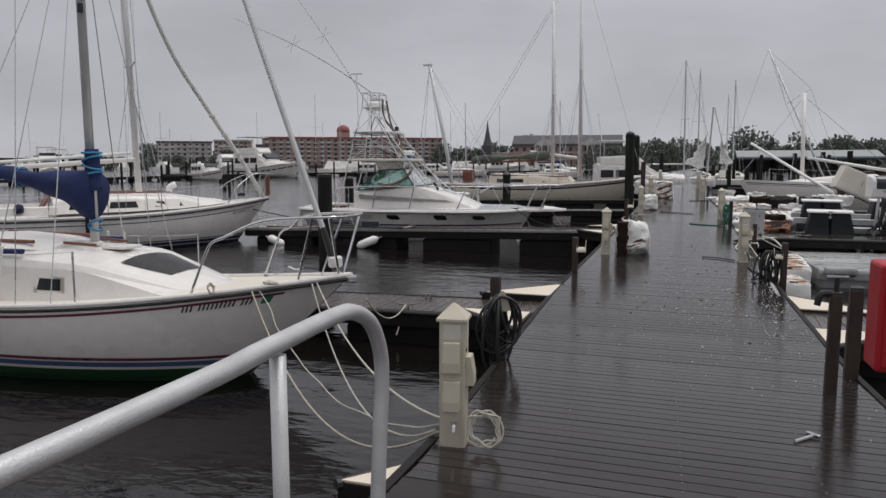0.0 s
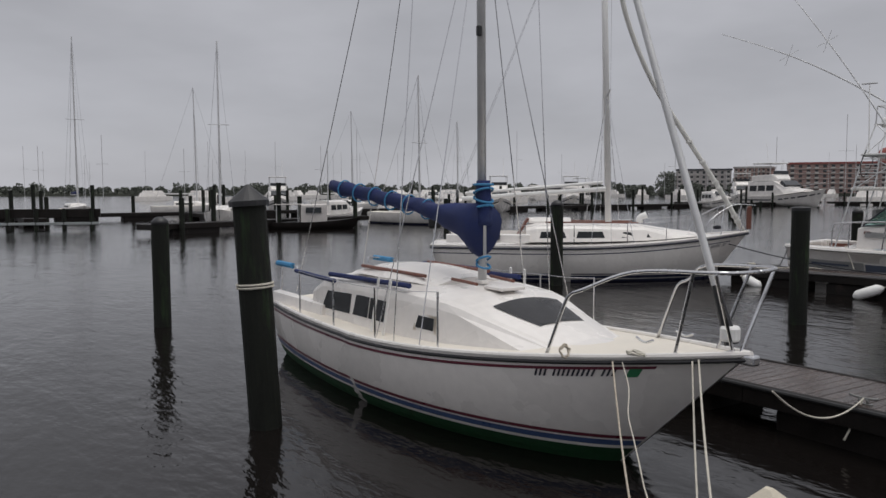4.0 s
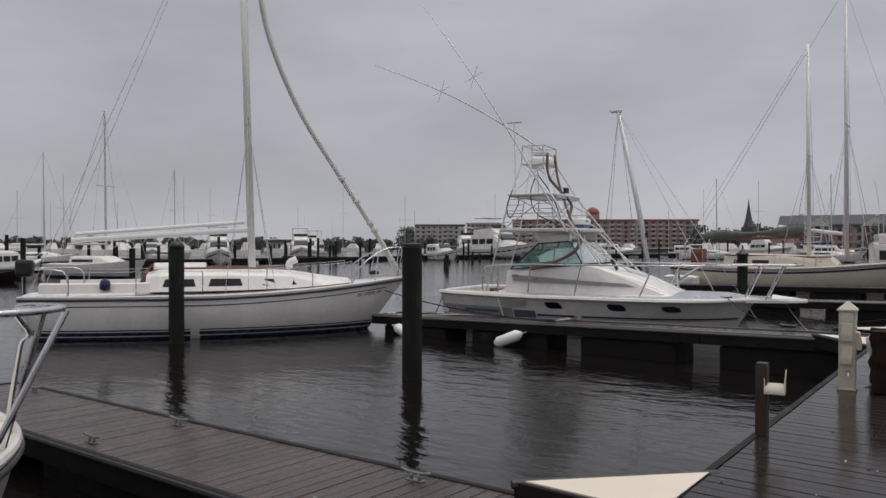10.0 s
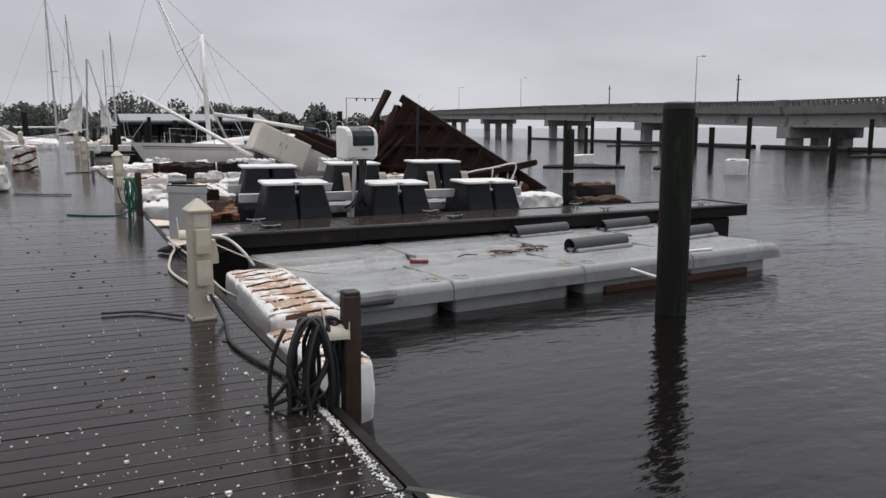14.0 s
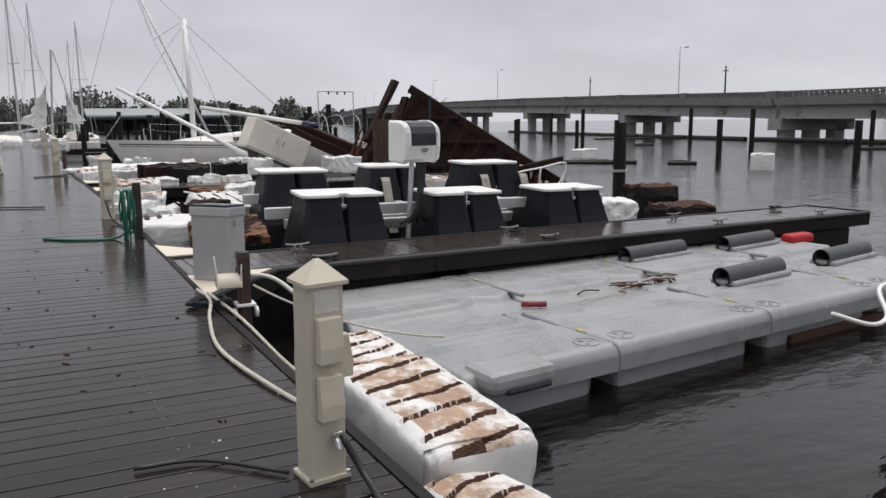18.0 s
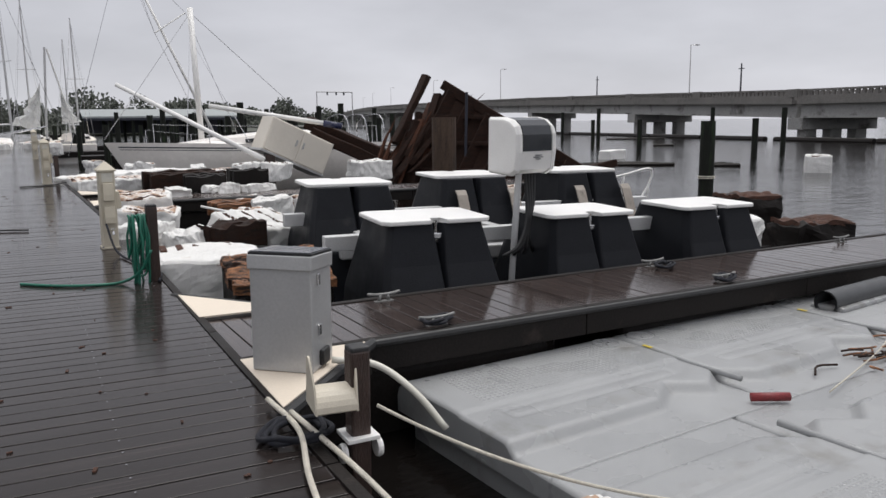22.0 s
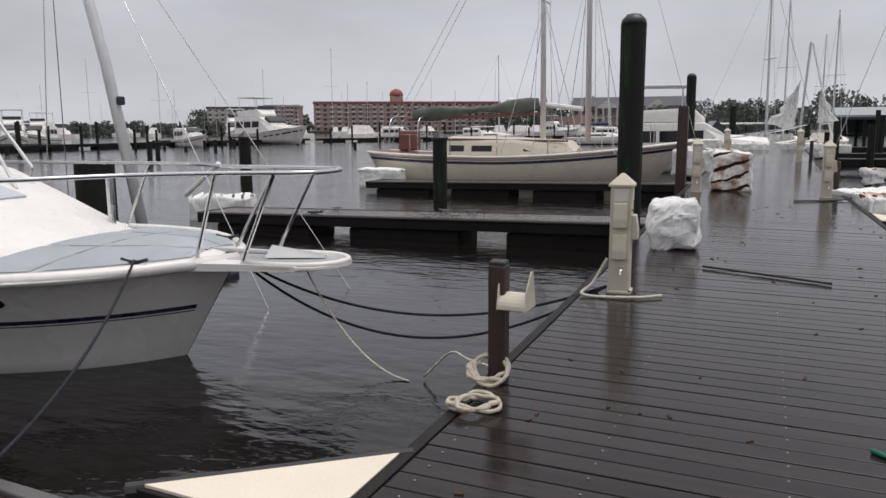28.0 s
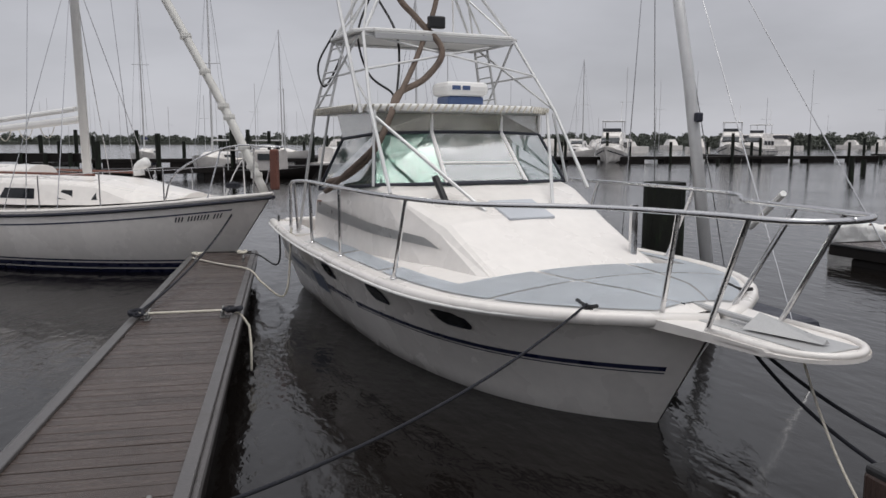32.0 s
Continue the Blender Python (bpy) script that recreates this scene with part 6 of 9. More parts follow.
def ketch():
    a, b = Vector((-15.8, 48.6)), Vector((-3.4, 49.2))
    L = (b - a).length
    turn = math.degrees(math.atan2(b.y - a.y, b.x - a.x))
    t = thing("ketch", "cream two-masted ketch with a navy sheer band and wooden cabin", "sailboat", "moored boats", at=afloat(a.x, a.y, turn))
    h = Hull(L, 3.6, 1.35, 1.2, 1.75, 0.4, 0.55, 2.0, full=0.45, p=2.0, reverse=0.9)
    hull = part("hull", h.shell(B(), 30, 10), CREAM_GEL, t, smooth=True)
    part("sheer_band", h.skin(B(), 0.0, 0.99, off=0.006, nv=2, drop0=0.30, drop1=0.20), NAVY, hull, "navy sheer band")
    part("pinstripe", h.skin(B(), 0.0, 0.99, off=0.006, nv=2, drop0=0.155, drop1=0.13), MAROON, hull, "thin maroon stripe")
    part("rub_rail", h.rail(B(), 0.05, off=0.02, dz=-0.03), GEL, hull)
    part("deck", h.deck(B(), 0, 0.99, 0.02, 0.06, 0.03), TEAK, t)
    secs = [(3.0, 1.2, 1.0, 1.2, 1.75), (3.3, 1.2, 1.0, 1.2, 1.85), (6.0, 1.15, 0.95, 1.22, 1.8), (8.0, 0.9, 0.7, 1.3, 1.68), (8.3, 0.85, 0.65, 1.3, 1.4)]
    cabin = part("cabin", trunk(B(), secs, 0.08), CREAM_GEL, t)
    for side in (-1, 1):
        for x0, x1 in ((3.5, 4.1), (4.4, 5.2), (6.4, 6.8), (7.2, 7.6)):
            part("window", side_window(B(), secs, x0, x1, 0.3, 0.75, side), TINT, cabin, "dark cabin window")
        part("cap_rail", tube(B(), [(3.0, side * 1.05, 1.83), (8.0, side * 0.72, 1.74)], 0.04, 6), TEAK, cabin, "reddish wooden cabin rail")
    for mx, hgt in ((6.9, 12.5), (8.6, 15.0)):
        part("mast", tube(B(), [(mx, 0, 1.7), (mx - 0.1, 0, hgt)], 0.11, 10, r1=0.08), PLASTIC_WH, t, "white mast", smooth=True)
        for z in (hgt * 0.55,):
            part("spreader", tube(B(), [(mx, -0.9, z), (mx, 0.9, z)], 0.03, 6), ALU, t)
        for s in (-1, 1):
            stays(t, [((mx - 0.1, 0, hgt), (mx, s * 0.9, hgt * 0.55)), ((mx, s * 0.9, hgt * 0.55), (mx, s * 1.6, 1.3)), ((mx, 0, hgt * 0.55), (mx - 1.2, s * 1.6, 1.3)), ((mx, 0, hgt * 0.55), (mx + 1.2, s * 1.4, 1.3))], 0.012, "shroud")
    stays(t, [((8.5, 0, 15), (L, 0, 1.8)), ((6.8, 0, 12.4), (0.1, 0, 1.5)), ((8.5, 0, 15), (0.3, 0.5, 1.5))], 0.012, "stay")
    part("boom", tube(B(), [(8.4, 0, 2.9), (5.4, 0.3, 3.3)], 0.09, 8), PLASTIC_WH, t)
    bm = B()
    loft(bm, [[(1.6 + 5.1 * u, 0.16 * math.cos(k), 2.75 + 0.35 * u + (0.20 + 0.1 * math.sin(u * 9)) * math.sin(k) + 0.05 * noise.noise(V(u * 8, k, 0))) for k in [2 * math.pi * j / 10 for j in range(10)]] for u in [i / 16 for i in range(17)]])
    part("furled_mizzen", bm, LEAF, t, "olive bundled mizzen sail", smooth=True)
    part("mizzen_boom", tube(B(), [(6.8, 0, 2.75), (1.4, 0, 2.6)], 0.06, 8), TEAK, t)
    lifeline(t, h, (0.04, 0.16, 0.3, 0.45, 0.6, 0.75, 0.88), 0.75, r=0.016)
    bm = B()
    box(bm, (1.4, 0, 1.75), (0.7, 0.7, 0.8), 0.08)
    part("wheel_box", bm, TEAK, t, "brown steering box")
    for x in (1.0, 2.2):
        part("stern_frame", tube(B(), curve_pts([(x, -1.1, 1.3), (x, -1.0, 2.5), (x, 0, 2.7), (x, 1.0, 2.5), (x, 1.1, 1.3)], 5), 0.02, 6), STEEL, t)
    return t


ketch()


def stranded_sailboat():
    """The wrecked sailboat beyond the debris: snapped mast, fallen spars."""
    b, a = Vector((1.9, 42.9)), Vector((11.9, 43.4))
    L = (b - a).length
    turn = math.degrees(math.atan2(b.y - a.y, b.x - a.x))
    t = thing("sailboat", "white stranded sailboat with a snapped mast and fallen spars", "sailboat", "moored boats", at=afloat(a.x, a.y, turn, 0.0, 7, 0))
    h = Hull(L, 3.3, 1.40, 1.38, 1.72, 0.4, 0.7, 1.2, full=0.45, p=2.2, reverse=0.3)
    hull = part("hull", h.shell(B(), 30, 10), GEL, t, smooth=True)
    part("sheer_stripe", h.skin(B(), 0.0, 0.97, off=0.006, nv=2, drop0=0.17, drop1=0.13), GREYBAR, hull, "dark sheer stripe")
    part("sheer_stripe", h.skin(B(), 0.0, 0.97, off=0.006, nv=2, drop0=0.24, drop1=0.22), GREYBAR, hull, "thin dark stripe")
    for s0 in (0.36, 0.52):
        part("hull_port", h.skin(B(), s0, s0 + 0.035, off=0.008, ns=3, nv=2, sides=(1,), drop0=0.50, drop1=0.40), TINT, hull, "dark hull port")
    part("deck", h.deck(B(), 0, 0.99, 0.01, 0.06, 0.02), GEL, t)
    secs = [(2.6, 1.1, 0.9, 1.38, 1.92), (4.8, 1.05, 0.85, 1.38, 1.92), (6.8, 0.8, 0.5, 1.42, 1.72), (7.8, 0.6, 0.3, 1.5, 1.58)]
    cabin = part("cabin", trunk(B(), secs, 0.07), GEL, t)
    for side in (-1, 1):
        for x0, x1 in ((3.0, 3.5), (4.3, 4.7), (5.3, 5.7)):
            part("window", side_window(B(), secs, x0, x1, 0.35, 0.75, side), TINT, cabin, "dark cabin window")
    mx = 6.95
    part("mast_stub", tube(B(), [(mx, 0, 1.6), (mx, 0, 6.15)], 0.10, 10), PLASTIC_WH, t, "snapped white mast stub", smooth=True)
    inv = t.matrix_world.inverted()
    w = lambda x, y, z: inv @ V(x, y, z + sink(x, y))
    part("fallen_spar", tube(B(), [w(2.56, 44.9, 3.46), w(5.56, 37.6, 1.02)], 0.075, 8), PLASTIC_WH, t, "long fallen white spar", smooth=True)
    part("fallen_boom", tube(B(), [w(4.97, 41.7, 2.61), w(8.06, 39.5, 1.95)], 0.075, 8), PLASTIC_WH, t, "white fallen boom", smooth=True)
    part("boom_cover_end", tube(B(), [w(8.02, 39.5, 1.95), w(8.5, 39.2, 1.85)], 0.10, 8), NAVY, t, "navy cover end", smooth=True)
    stays(t, [((mx, 0, 6.0), (2.0, -0.5, 1.6)), ((mx, 0, 6.0), (L, 0, 1.8)), ((mx, 0, 6.0), (mx + 0.8, 1.4, 1.5)), ((mx, 0, 5.0), (mx - 1.2, 1.4, 1.5))], 0.01, "loose_stay")
    for x in (0.6, 1.3, 2.0):
        part("stern_arch", tube(B(), curve_pts([(x, -1.2, 1.4), (x + 0.1, -1.0, 2.4), (x + 0.1, 1.0, 2.4), (x, 1.2, 1.4)], 4), 0.02, 6), STEEL, t)
    lifeline(t, h, (0.1, 0.3, 0.5, 0.7, 0.86), 0.6)
    return t


stranded_sailboat()


def leaning_mast():
    """The leaning mast of a boat behind the wreck, with its spreader and wires."""
    p = V(7.6, 51.6, WATER)
    t = thing("leaning_mast", "thin white mast leaning behind the stranded sailboat", "mast", at=pose(7.6, 51.6, WATER))
    foot, head = V(0.35, 0, -0.3), V(-3.9, 0.1, 9.4)
    part("mast", tube(B(), [foot, head], 0.07, 8, r1=0.05), PLASTIC_WH, t, "thin white mast", smooth=True)
    c = foot.lerp(head, 0.63)
    part("spreader", tube(B(), [V(-2.81, -0.1, 6.09), V(-1.43, 0.3, 7.04)], 0.03, 6), PLASTIC_WH, t)
    stays(t, [(head, V(-2.81, -0.1, 6.09)), (V(-2.81, -0.1, 6.09), V(-1.0, 0, 2.0)), (V(-2.81, -0.1, 6.09), V(-3.6, 0, 8.9)), (head, V(-1.43, 0.3, 7.04)), (V(-1.43, 0.3, 7.04), V(0.6, 0.2, 1.5)), (head, V(-6.5, 0.5, 1.0))], 0.012, "loose_stay")
    return t


leaning_mast()


def sunken_mast():
    """A mast that leans out of the water behind the fishing boat, with its slack wires."""
    p, q = ground(-8.75, 28.75), ground(-9.95, 28.3, 5.35)
    t = thing("sunken_boat_mast", "leaning grey mast of a sunken sailboat with slack wires", "mast", at=pose(p.x, p.y, WATER))
    d = q - Vector((p.x, p.y, WATER))
    part("mast", tube(B(), [V(-0.06, 0, -0.6), d * 0.5, d], 0.085, 12, r1=0.065), ALU, t, "dull grey mast", smooth=True)
    part("mast_head", box(B(), d + V(-0.08, 0, 0.03), (0.36, 0.1, 0.07), 0.015), ALU, t)
    part("light_fitting", box(B(), d * 0.42 + V(0.09, 0, 0), (0.09, 0.09, 0.12), 0.02), GREYBAR, t)
    stays(t, [(d, V(2.3, -0.7, 0.0)), (d, V(2.6, 0.8, 0.0)), (d, V(-2.4, 0.5, 0)), (d, V(-1.6, -0.6, 0.3)), (d * 0.97, V(-0.9, 0.8, 0))], 0.008, "slack_wire")
    part("boom", tube(B(), [(0.55, -0.1, 1.35), (1.35, -0.35, 1.8)], 0.035, 8), PLASTIC_WH, t, "white boom end")
    part("cabin_corner", box(B(), (-0.6, 0.5, -0.1), (2.2, 1.2, 0.5), 0.1), GREYBAR, t)
    return t


sunken_mast()


# ---------------------------------------------------------------- floating lift, jet-ski float
def lift_tank(at):
    """A black flotation tank: two tapered halves under a white cover plate with a valve between."""
    t = thing("lift_tank", "black plastic boat lift tank with a white cover plate", "flotation tank", "lift tanks", at=at)
    for s in (-1, 1):
        bm = B()
        rings = []
        for z, wx, wy, ox in ((-0.55, 0.37, 0.95, 0.31), (0.15, 0.335, 0.86, 0.30), (0.55, 0.285, 0.66, 0.275), (0.92, 0.225, 0.52, 0.255)):
            rings.append([(s * ox + wx * cx, wy * cy * 0.9, z) for cx, cy in ((-1, -0.8), (-0.85, -1), (0.85, -1), (1, -0.8), (1, 0.8), (0.85, 1), (-0.85, 1), (-1, 0.8))])
        loft(bm, rings)
        bmesh.ops.bevel(bm, geom=[e for e in bm.edges if abs((e.verts[0].co - e.verts[1].co).z) > 0.1], offset=0.02, segments=2, affect="EDGES", profile=0.5)
        part("tank_half", bm, PLASTIC_BK, t, smooth=False)
    bm = B()
    out = [(-0.56, -0.42), (-0.50, -0.50), (-0.08, -0.50), (-0.06, -0.36), (0.06, -0.36), (0.08, -0.50), (0.50, -0.50), (0.56, -0.42), (0.56, 0.3), (0.50, 0.36), (-0.50, 0.36), (-0.56, 0.3)]
    prism(bm, out, 0.92, 0.965, 0.012)
    part("cover_plate", bm, PLASTIC_WH, t, "white cover plate")
    bm = B()
    box(bm, (0, -0.38, 0.80), (0.26, 0.14, 0.06), 0.01)
    tube(bm, [(0, -0.40, 0.95), (0, -0.40, 0.74)], 0.03, 8)
    part("valve", bm, STEEL, t, "white and steel valve")
    bm = B()
    box(bm, (0, -0.02, 0.45), (0.16, 0.5, 0.8), 0.02)
    part("inner_web", bm, PLASTIC_BK, t)
    return t


TANK = lift_tank(on_dock(3.36, 23.02, -0.40, -5))
for x, y, z, r in ((5.28, 23.12, -0.46, -4), (7.18, 23.14, -0.48, -3), (3.5, 25.6, -0.28, 175), (5.4, 25.85, -0.26, 176), (7.3, 25.75, -0.24, 176)):
    copy_thing(TANK, on_dock(x, y, z, r))


def lift_frame():
    t = thing("boat_lift_frame", "aluminium frame of a floating boat lift with bent braces", "boat lift", at=on_dock(5.3, 24.4, 0, -4))
    for y in (-0.95, 1.0):
        part("long_beam", box(B(), (0.1, y, 0.22), (5.6, 0.12, 0.16), 0.01), ALU, t)
    for x in (-1.9, -0.1, 1.8):
        part("cross_beam", box(B(), (x, 0, 0.05), (0.14, 2.6, 0.14), 0.01), ALU, t)
    for x in (-2.2, -1.4, -0.3, 0.5, 1.6, 2.4):
        bm = B()
        loft(bm, [[(x + e * 0.075, y + k, z) for e, k in ((-1, 0), (1, 0), (1, 0.025), (-1, 0.025))] for y, z in ((0.86, 0.52), (0.80, 0.46), (0.72, 0.30), (0.63, 0.10), (0.52, -0.12), (0.40, -0.38))])
        part("tank_strap", bm, STRAP_TAN, t, "dull tan strap")
    for y, z in ((-0.6, -0.05), (0.2, -0.1)):
        part("bunk_beam", box(B(), (0.2, y, z), (4.8, 0.14, 0.16), 0.02), STEEL_BOX, t)
    return t


lift_frame()


def lift_control():
    """The white control unit: a flared housing between side cheeks, a smoky hood wrapped over its upper front, on a pipe post."""
    t = thing("lift_control_unit", "white lift control unit, smoky rounded hood, on a grey post", "control unit", at=on_dock(4.56, 23.02, 0.0, 15))
    front = [(0.20, 0.95), (-0.10, 0.93), (-0.18, 0.98), (-0.205, 1.16), (-0.20, 1.34), (-0.17, 1.42), (-0.10, 1.475), (0.0, 1.50), (0.20, 1.50)]
    bm = B()
    loft(bm, [[(x, y, z) for y, z in front] for x in (-0.27, 0.27)])
    body = part("housing", bm, PLASTIC_WH, t)
    hood = [(-0.214, 1.17), (-0.212, 1.34), (-0.18, 1.432), (-0.105, 1.488), (0.0, 1.512), (0.06, 1.512), (0.06, 1.495), (0.0, 1.495), (-0.09, 1.47), (-0.16, 1.42), (-0.19, 1.34), (-0.195, 1.17)]
    bm = B()
    loft(bm, [[(x, y, z) for y, z in hood] for x in (-0.225, 0.225)])
    part("dark_hood", bm, TINT, body, "black glossy hood")
    for s in (-1, 1):
        bm = B()
        loft(bm, [[(s * x, 0.01 + (y - 0.01) * k, 1.22 + (z - 1.22) * k) for y, z in front] for x, k in ((0.24, 1.05), (0.275, 1.06), (0.315, 0.97), (0.32, 0.90))])
        part("side_cheek", bm, PLASTIC_WH, body)
    for z, w in ((1.125, 0.10), (1.105, 0.15), (1.085, 0.07)):
        part("print_line", box(B(), (0.02, -0.207, z), (w, 0.006, 0.008)), GREYBAR, body)
    part("post", tube(B(), [(-0.12, 0.03, -0.5), (-0.05, 0.0, 0.95)], 0.036, 10), ALU, t)
    for i in range(4):
        part("cable", tube(B(), curve_pts([(0.02 + 0.05 * i, -0.02, 0.95), (0.02 + 0.035 * i, -0.06, 0.62), (-0.03 + 0.02 * i, -0.09, 0.36), (-0.16 + 0.07 * i, -0.10, 0.16), (-0.30 + 0.16 * i, -0.02, 0.06)], 6), 0.02, 6), RUBBER, t, smooth=True)
    return t


lift_control()


def jetski_float():
    """Grey roto-moulded drive-on float: two rows of modules with a stepped keel trough between them, tread, lids and dark rollers."""
    t = thing("drive_on_float", "grey moulded plastic drive-on float with dark rollers", "dock float", at=pose(2.44, 17.66, -0.02, 0, 0, 5.0))
    W, S = 3.30, 1.63
    cells = [(0.0, 1.56, 0, S), (1.56, 3.60, 0, S), (3.60, 5.64, 0, S), (5.64, 7.6, 0, S), (0.0, 2.06, S, W), (2.06, 4.16, S, W), (4.16, 6.26, S, W), (6.26, 7.9, S, W)]
    joints = (1.56, 2.06, 3.60, 4.16, 5.64, 6.26)

    def ease(x, lo, hi):
        u = max(0.0, min(1.0, (x - lo) / (hi - lo)))
        return u * u * (3 - 2 * u)

    def top(x, y, x0, x1, y0, y1, front):
        """Height of the moulding: rounded rims, flanks sloping to the trough, an inlaid panel beside it."""
        z = 0.0
        for d, r in ((x - x0, 0.10 if x0 == 0 else 0.022), (x1 - x, 0.10 if x1 > 7.5 else 0.022), ((y - y0) if front else (y1 - y), 0.10)):
            if d < r:
                z -= r - math.sqrt(max(0.0, r * r - (r - d) ** 2))
        far = abs(y - S)
        near = min(abs(x - j) for j in joints)
        w = 0.30 + 0.20 * max(0.0, 1 - near / 0.28)
        z -= 0.075 * (1 - ease(far, w, w + 0.10))
        z += 0.012 * ease(far, 0.86, 0.90)
        if x0 + 0.30 < x < x1 - 0.30:
            q = abs(far - 0.72)
            z -= 0.012 * (1 - ease(abs(q - 0.07), 0.006, 0.022)) if q < 0.12 else 0.0
        elif abs(far - 0.72) < 0.085 and (abs(x - x0 - 0.30) < 0.02 or abs(x1 - 0.30 - x) < 0.02):
            z -= 0.010
        return z
    for k, (x0, x1, y0, y1) in enumerate(cells):
        front = k < 4
        nx, ny = round((x1 - x0) / 0.026), 64
        gap = 0.006
        xs = [x0 + gap + (x1 - x0 - 2 * gap) * i / nx for i in range(nx + 1)]
        ys = [y0 + (y1 - y0) * j / ny for j in range(ny + 1)]
        bm = B()
        g = [[bm.verts.new((x, y, top(x, y, x0 + gap, x1 - gap, y0, y1, front))) for y in ys] for x in xs]
        for i in range(nx):
            for j in range(ny):
                bm.faces.new((g[i][j], g[i + 1][j], g[i + 1][j + 1], g[i][j + 1]))
        rim = [g[i][0] for i in range(nx + 1)] + [g[nx][j] for j in range(1, ny + 1)] + [g[i][ny] for i in range(nx - 1, -1, -1)] + [g[0][j] for j in range(ny - 1, 0, -1)]
        foot = [bm.verts.new((v.co.x, v.co.y, -0.22)) for v in rim]
        for i in range(len(rim)):
            bm.faces.new((rim[i], foot[i], foot[(i + 1) % len(rim)], rim[(i + 1) % len(rim)]))
        bm.faces.new(foot)
        sec = part("float_module", bm, FLOAT_GREY, t, smooth=False)
        for f in sec.data.polygons:
            f.use_smooth = f.normal.z > 0.3
        inner = (0.07, 0.05, 0.09, 0.0) if front else (0.07, 0.05, 0.0, 0.09)
        part("lower_hull", prism(B(), [(x0 + inner[0], y0 + inner[2]), (x1 - inner[1] - 0.22, y0 + inner[2]), (x1 - inner[1], y0 + inner[2] + 0.2), (x1 - inner[1], y1 - inner[3]), (x0 + inner[0], y1 - inner[3])], -0.72, -0.20, 0.05), FLOAT_GREY, sec)
        # square tread on the outer shoulder
        sy0, sy1 = (y0 + 0.14, y0 + 0.70) if front else (y1 - 0.70, y1 - 0.14)
        bm = B()
        for a in range(int((x1 - x0 - 0.5) / 0.04)):
            for b in range(int((sy1 - sy0) / 0.04)):
                px, py = x0 + 0.27 + a * 0.04, sy0 + b * 0.04
                v = [bm.verts.new((px + dx, py + dy, 0.0125)) for dx, dy in ((-0.013, -0.013), (0.013, -0.013), (0.013, 0.013), (-0.013, 0.013))]
                q = bm.verts.new((px, py, 0.0165))
                for e in range(4):
                    bm.faces.new((v[e], v[(e + 1) % 4], q))
        tagged(part("tread_pattern", bm, FLOAT_GREY, sec), kind="stuff")
        cy = y0 + 0.20 if front else y1 - 0.20
        for cx in (x1 - 0.20, x0 + 0.20) if 0 < x0 else (x1 - 0.20,):
            bm = B()
            lathe(bm, [(0.115, 0.004), (0.115, 0.018), (0.104, 0.021), (0.102, 0.014), (0.01, 0.015)], 24, (cx, cy, 0))
            for e in range(3):
                box(bm, (cx + 0.05 * math.cos(e * 2.1), cy + 0.05 * math.sin(e * 2.1), 0.018), (0.05, 0.015, 0.01), 0, Matrix.Rotation(e * 2.1, 3, "Z"))
            part("round_lid", bm, FLOAT_GREY, sec)
        if x1 < 7.5:
            # coupling pipe lying in the seam
            ya, yb = (y0 + 0.45, y1 - 0.32) if front else (y0 + 0.32, y1 - 0.42)
            part("coupling_pipe", tube(B(), [(x1, ya, -0.004), (x1, yb, -0.004)], 0.024, 8), FLOAT_GREY, sec, smooth=True)
            part("yellow_mark", box(B(), (x1, (ya + 0.05) if front else (yb - 0.05), 0.02), (0.03, 0.09, 0.006)), AMBER, sec)
    part("corner_bumper", box(B(), (0.42, 0.02, -0.03), (0.62, 0.40, 0.17), 0.06), FLOAT_GREY, t, "grey rounded corner bumper")
    part("bumper_slot", box(B(), (0.46, -0.14, -0.10), (0.42, 0.10, 0.05), 0.02), GREYBAR, t)
    for x, y, r in ((4.35, 2.72, 3), (4.20, 1.08, 4), (6.15, 2.58, 4), (6.25, 1.16, 5)):
        bm = B()
        for rad in (0.115, 0.098):
            loft(bm, [[(dx, rad * math.cos(k), 0.085 + rad * math.sin(k)) for k in [2 * math.pi * j / 18 for j in range(18)]] for dx in (0.0, 1.15)], caps=False)
        ro = part("roller", bm, FLOAT_DK, t, "dark grey tubular roller", smooth=True)
        ro.matrix_basis = pose(x, y, 0.0, 0, 0, r)
        cr = part("roller_cradle", prism(B(), [(0.03, -0.17), (1.20, -0.17), (1.26, 0.0), (1.20, 0.17), (0.03, 0.17)], -0.01, 0.055, 0.025), FLOAT_GREY, t)
        cr.matrix_basis = pose(x, y, 0.0, 0, 0, r)
    part("red_handle", tube(B(), [(1.86, 1.72, -0.03), (2.08, 1.58, -0.03)], 0.030, 10), DULL_RED, t, "faded red handle", smooth=True)
    for i in range(22):
        rnd = random.Random(40 + i)
        p = V(3.75 + rnd.gauss(0, 0.35), 1.75 + rnd.gauss(0, 0.14), -0.05)
        q = p + V(rnd.uniform(-0.4, 0.4), rnd.uniform(-0.12, 0.12), 0.006)
        part("debris_strip", tube(B(), curve_pts([p, (p + q) / 2 + V(0, rnd.uniform(-0.08, 0.08), 0.008), q], 3), 0.009, 5), WOOD_ORANGE if i % 2 else WOOD_ROT, t, "brown storm debris")
    part("algae_edge", prism(B(), [(4.0, 0.04), (6.9, 0.04), (6.9, 0.14), (4.0, 0.14)], -0.46, -0.32, 0.02), ALGAE, t, "green-brown growth at the waterline")
    return t


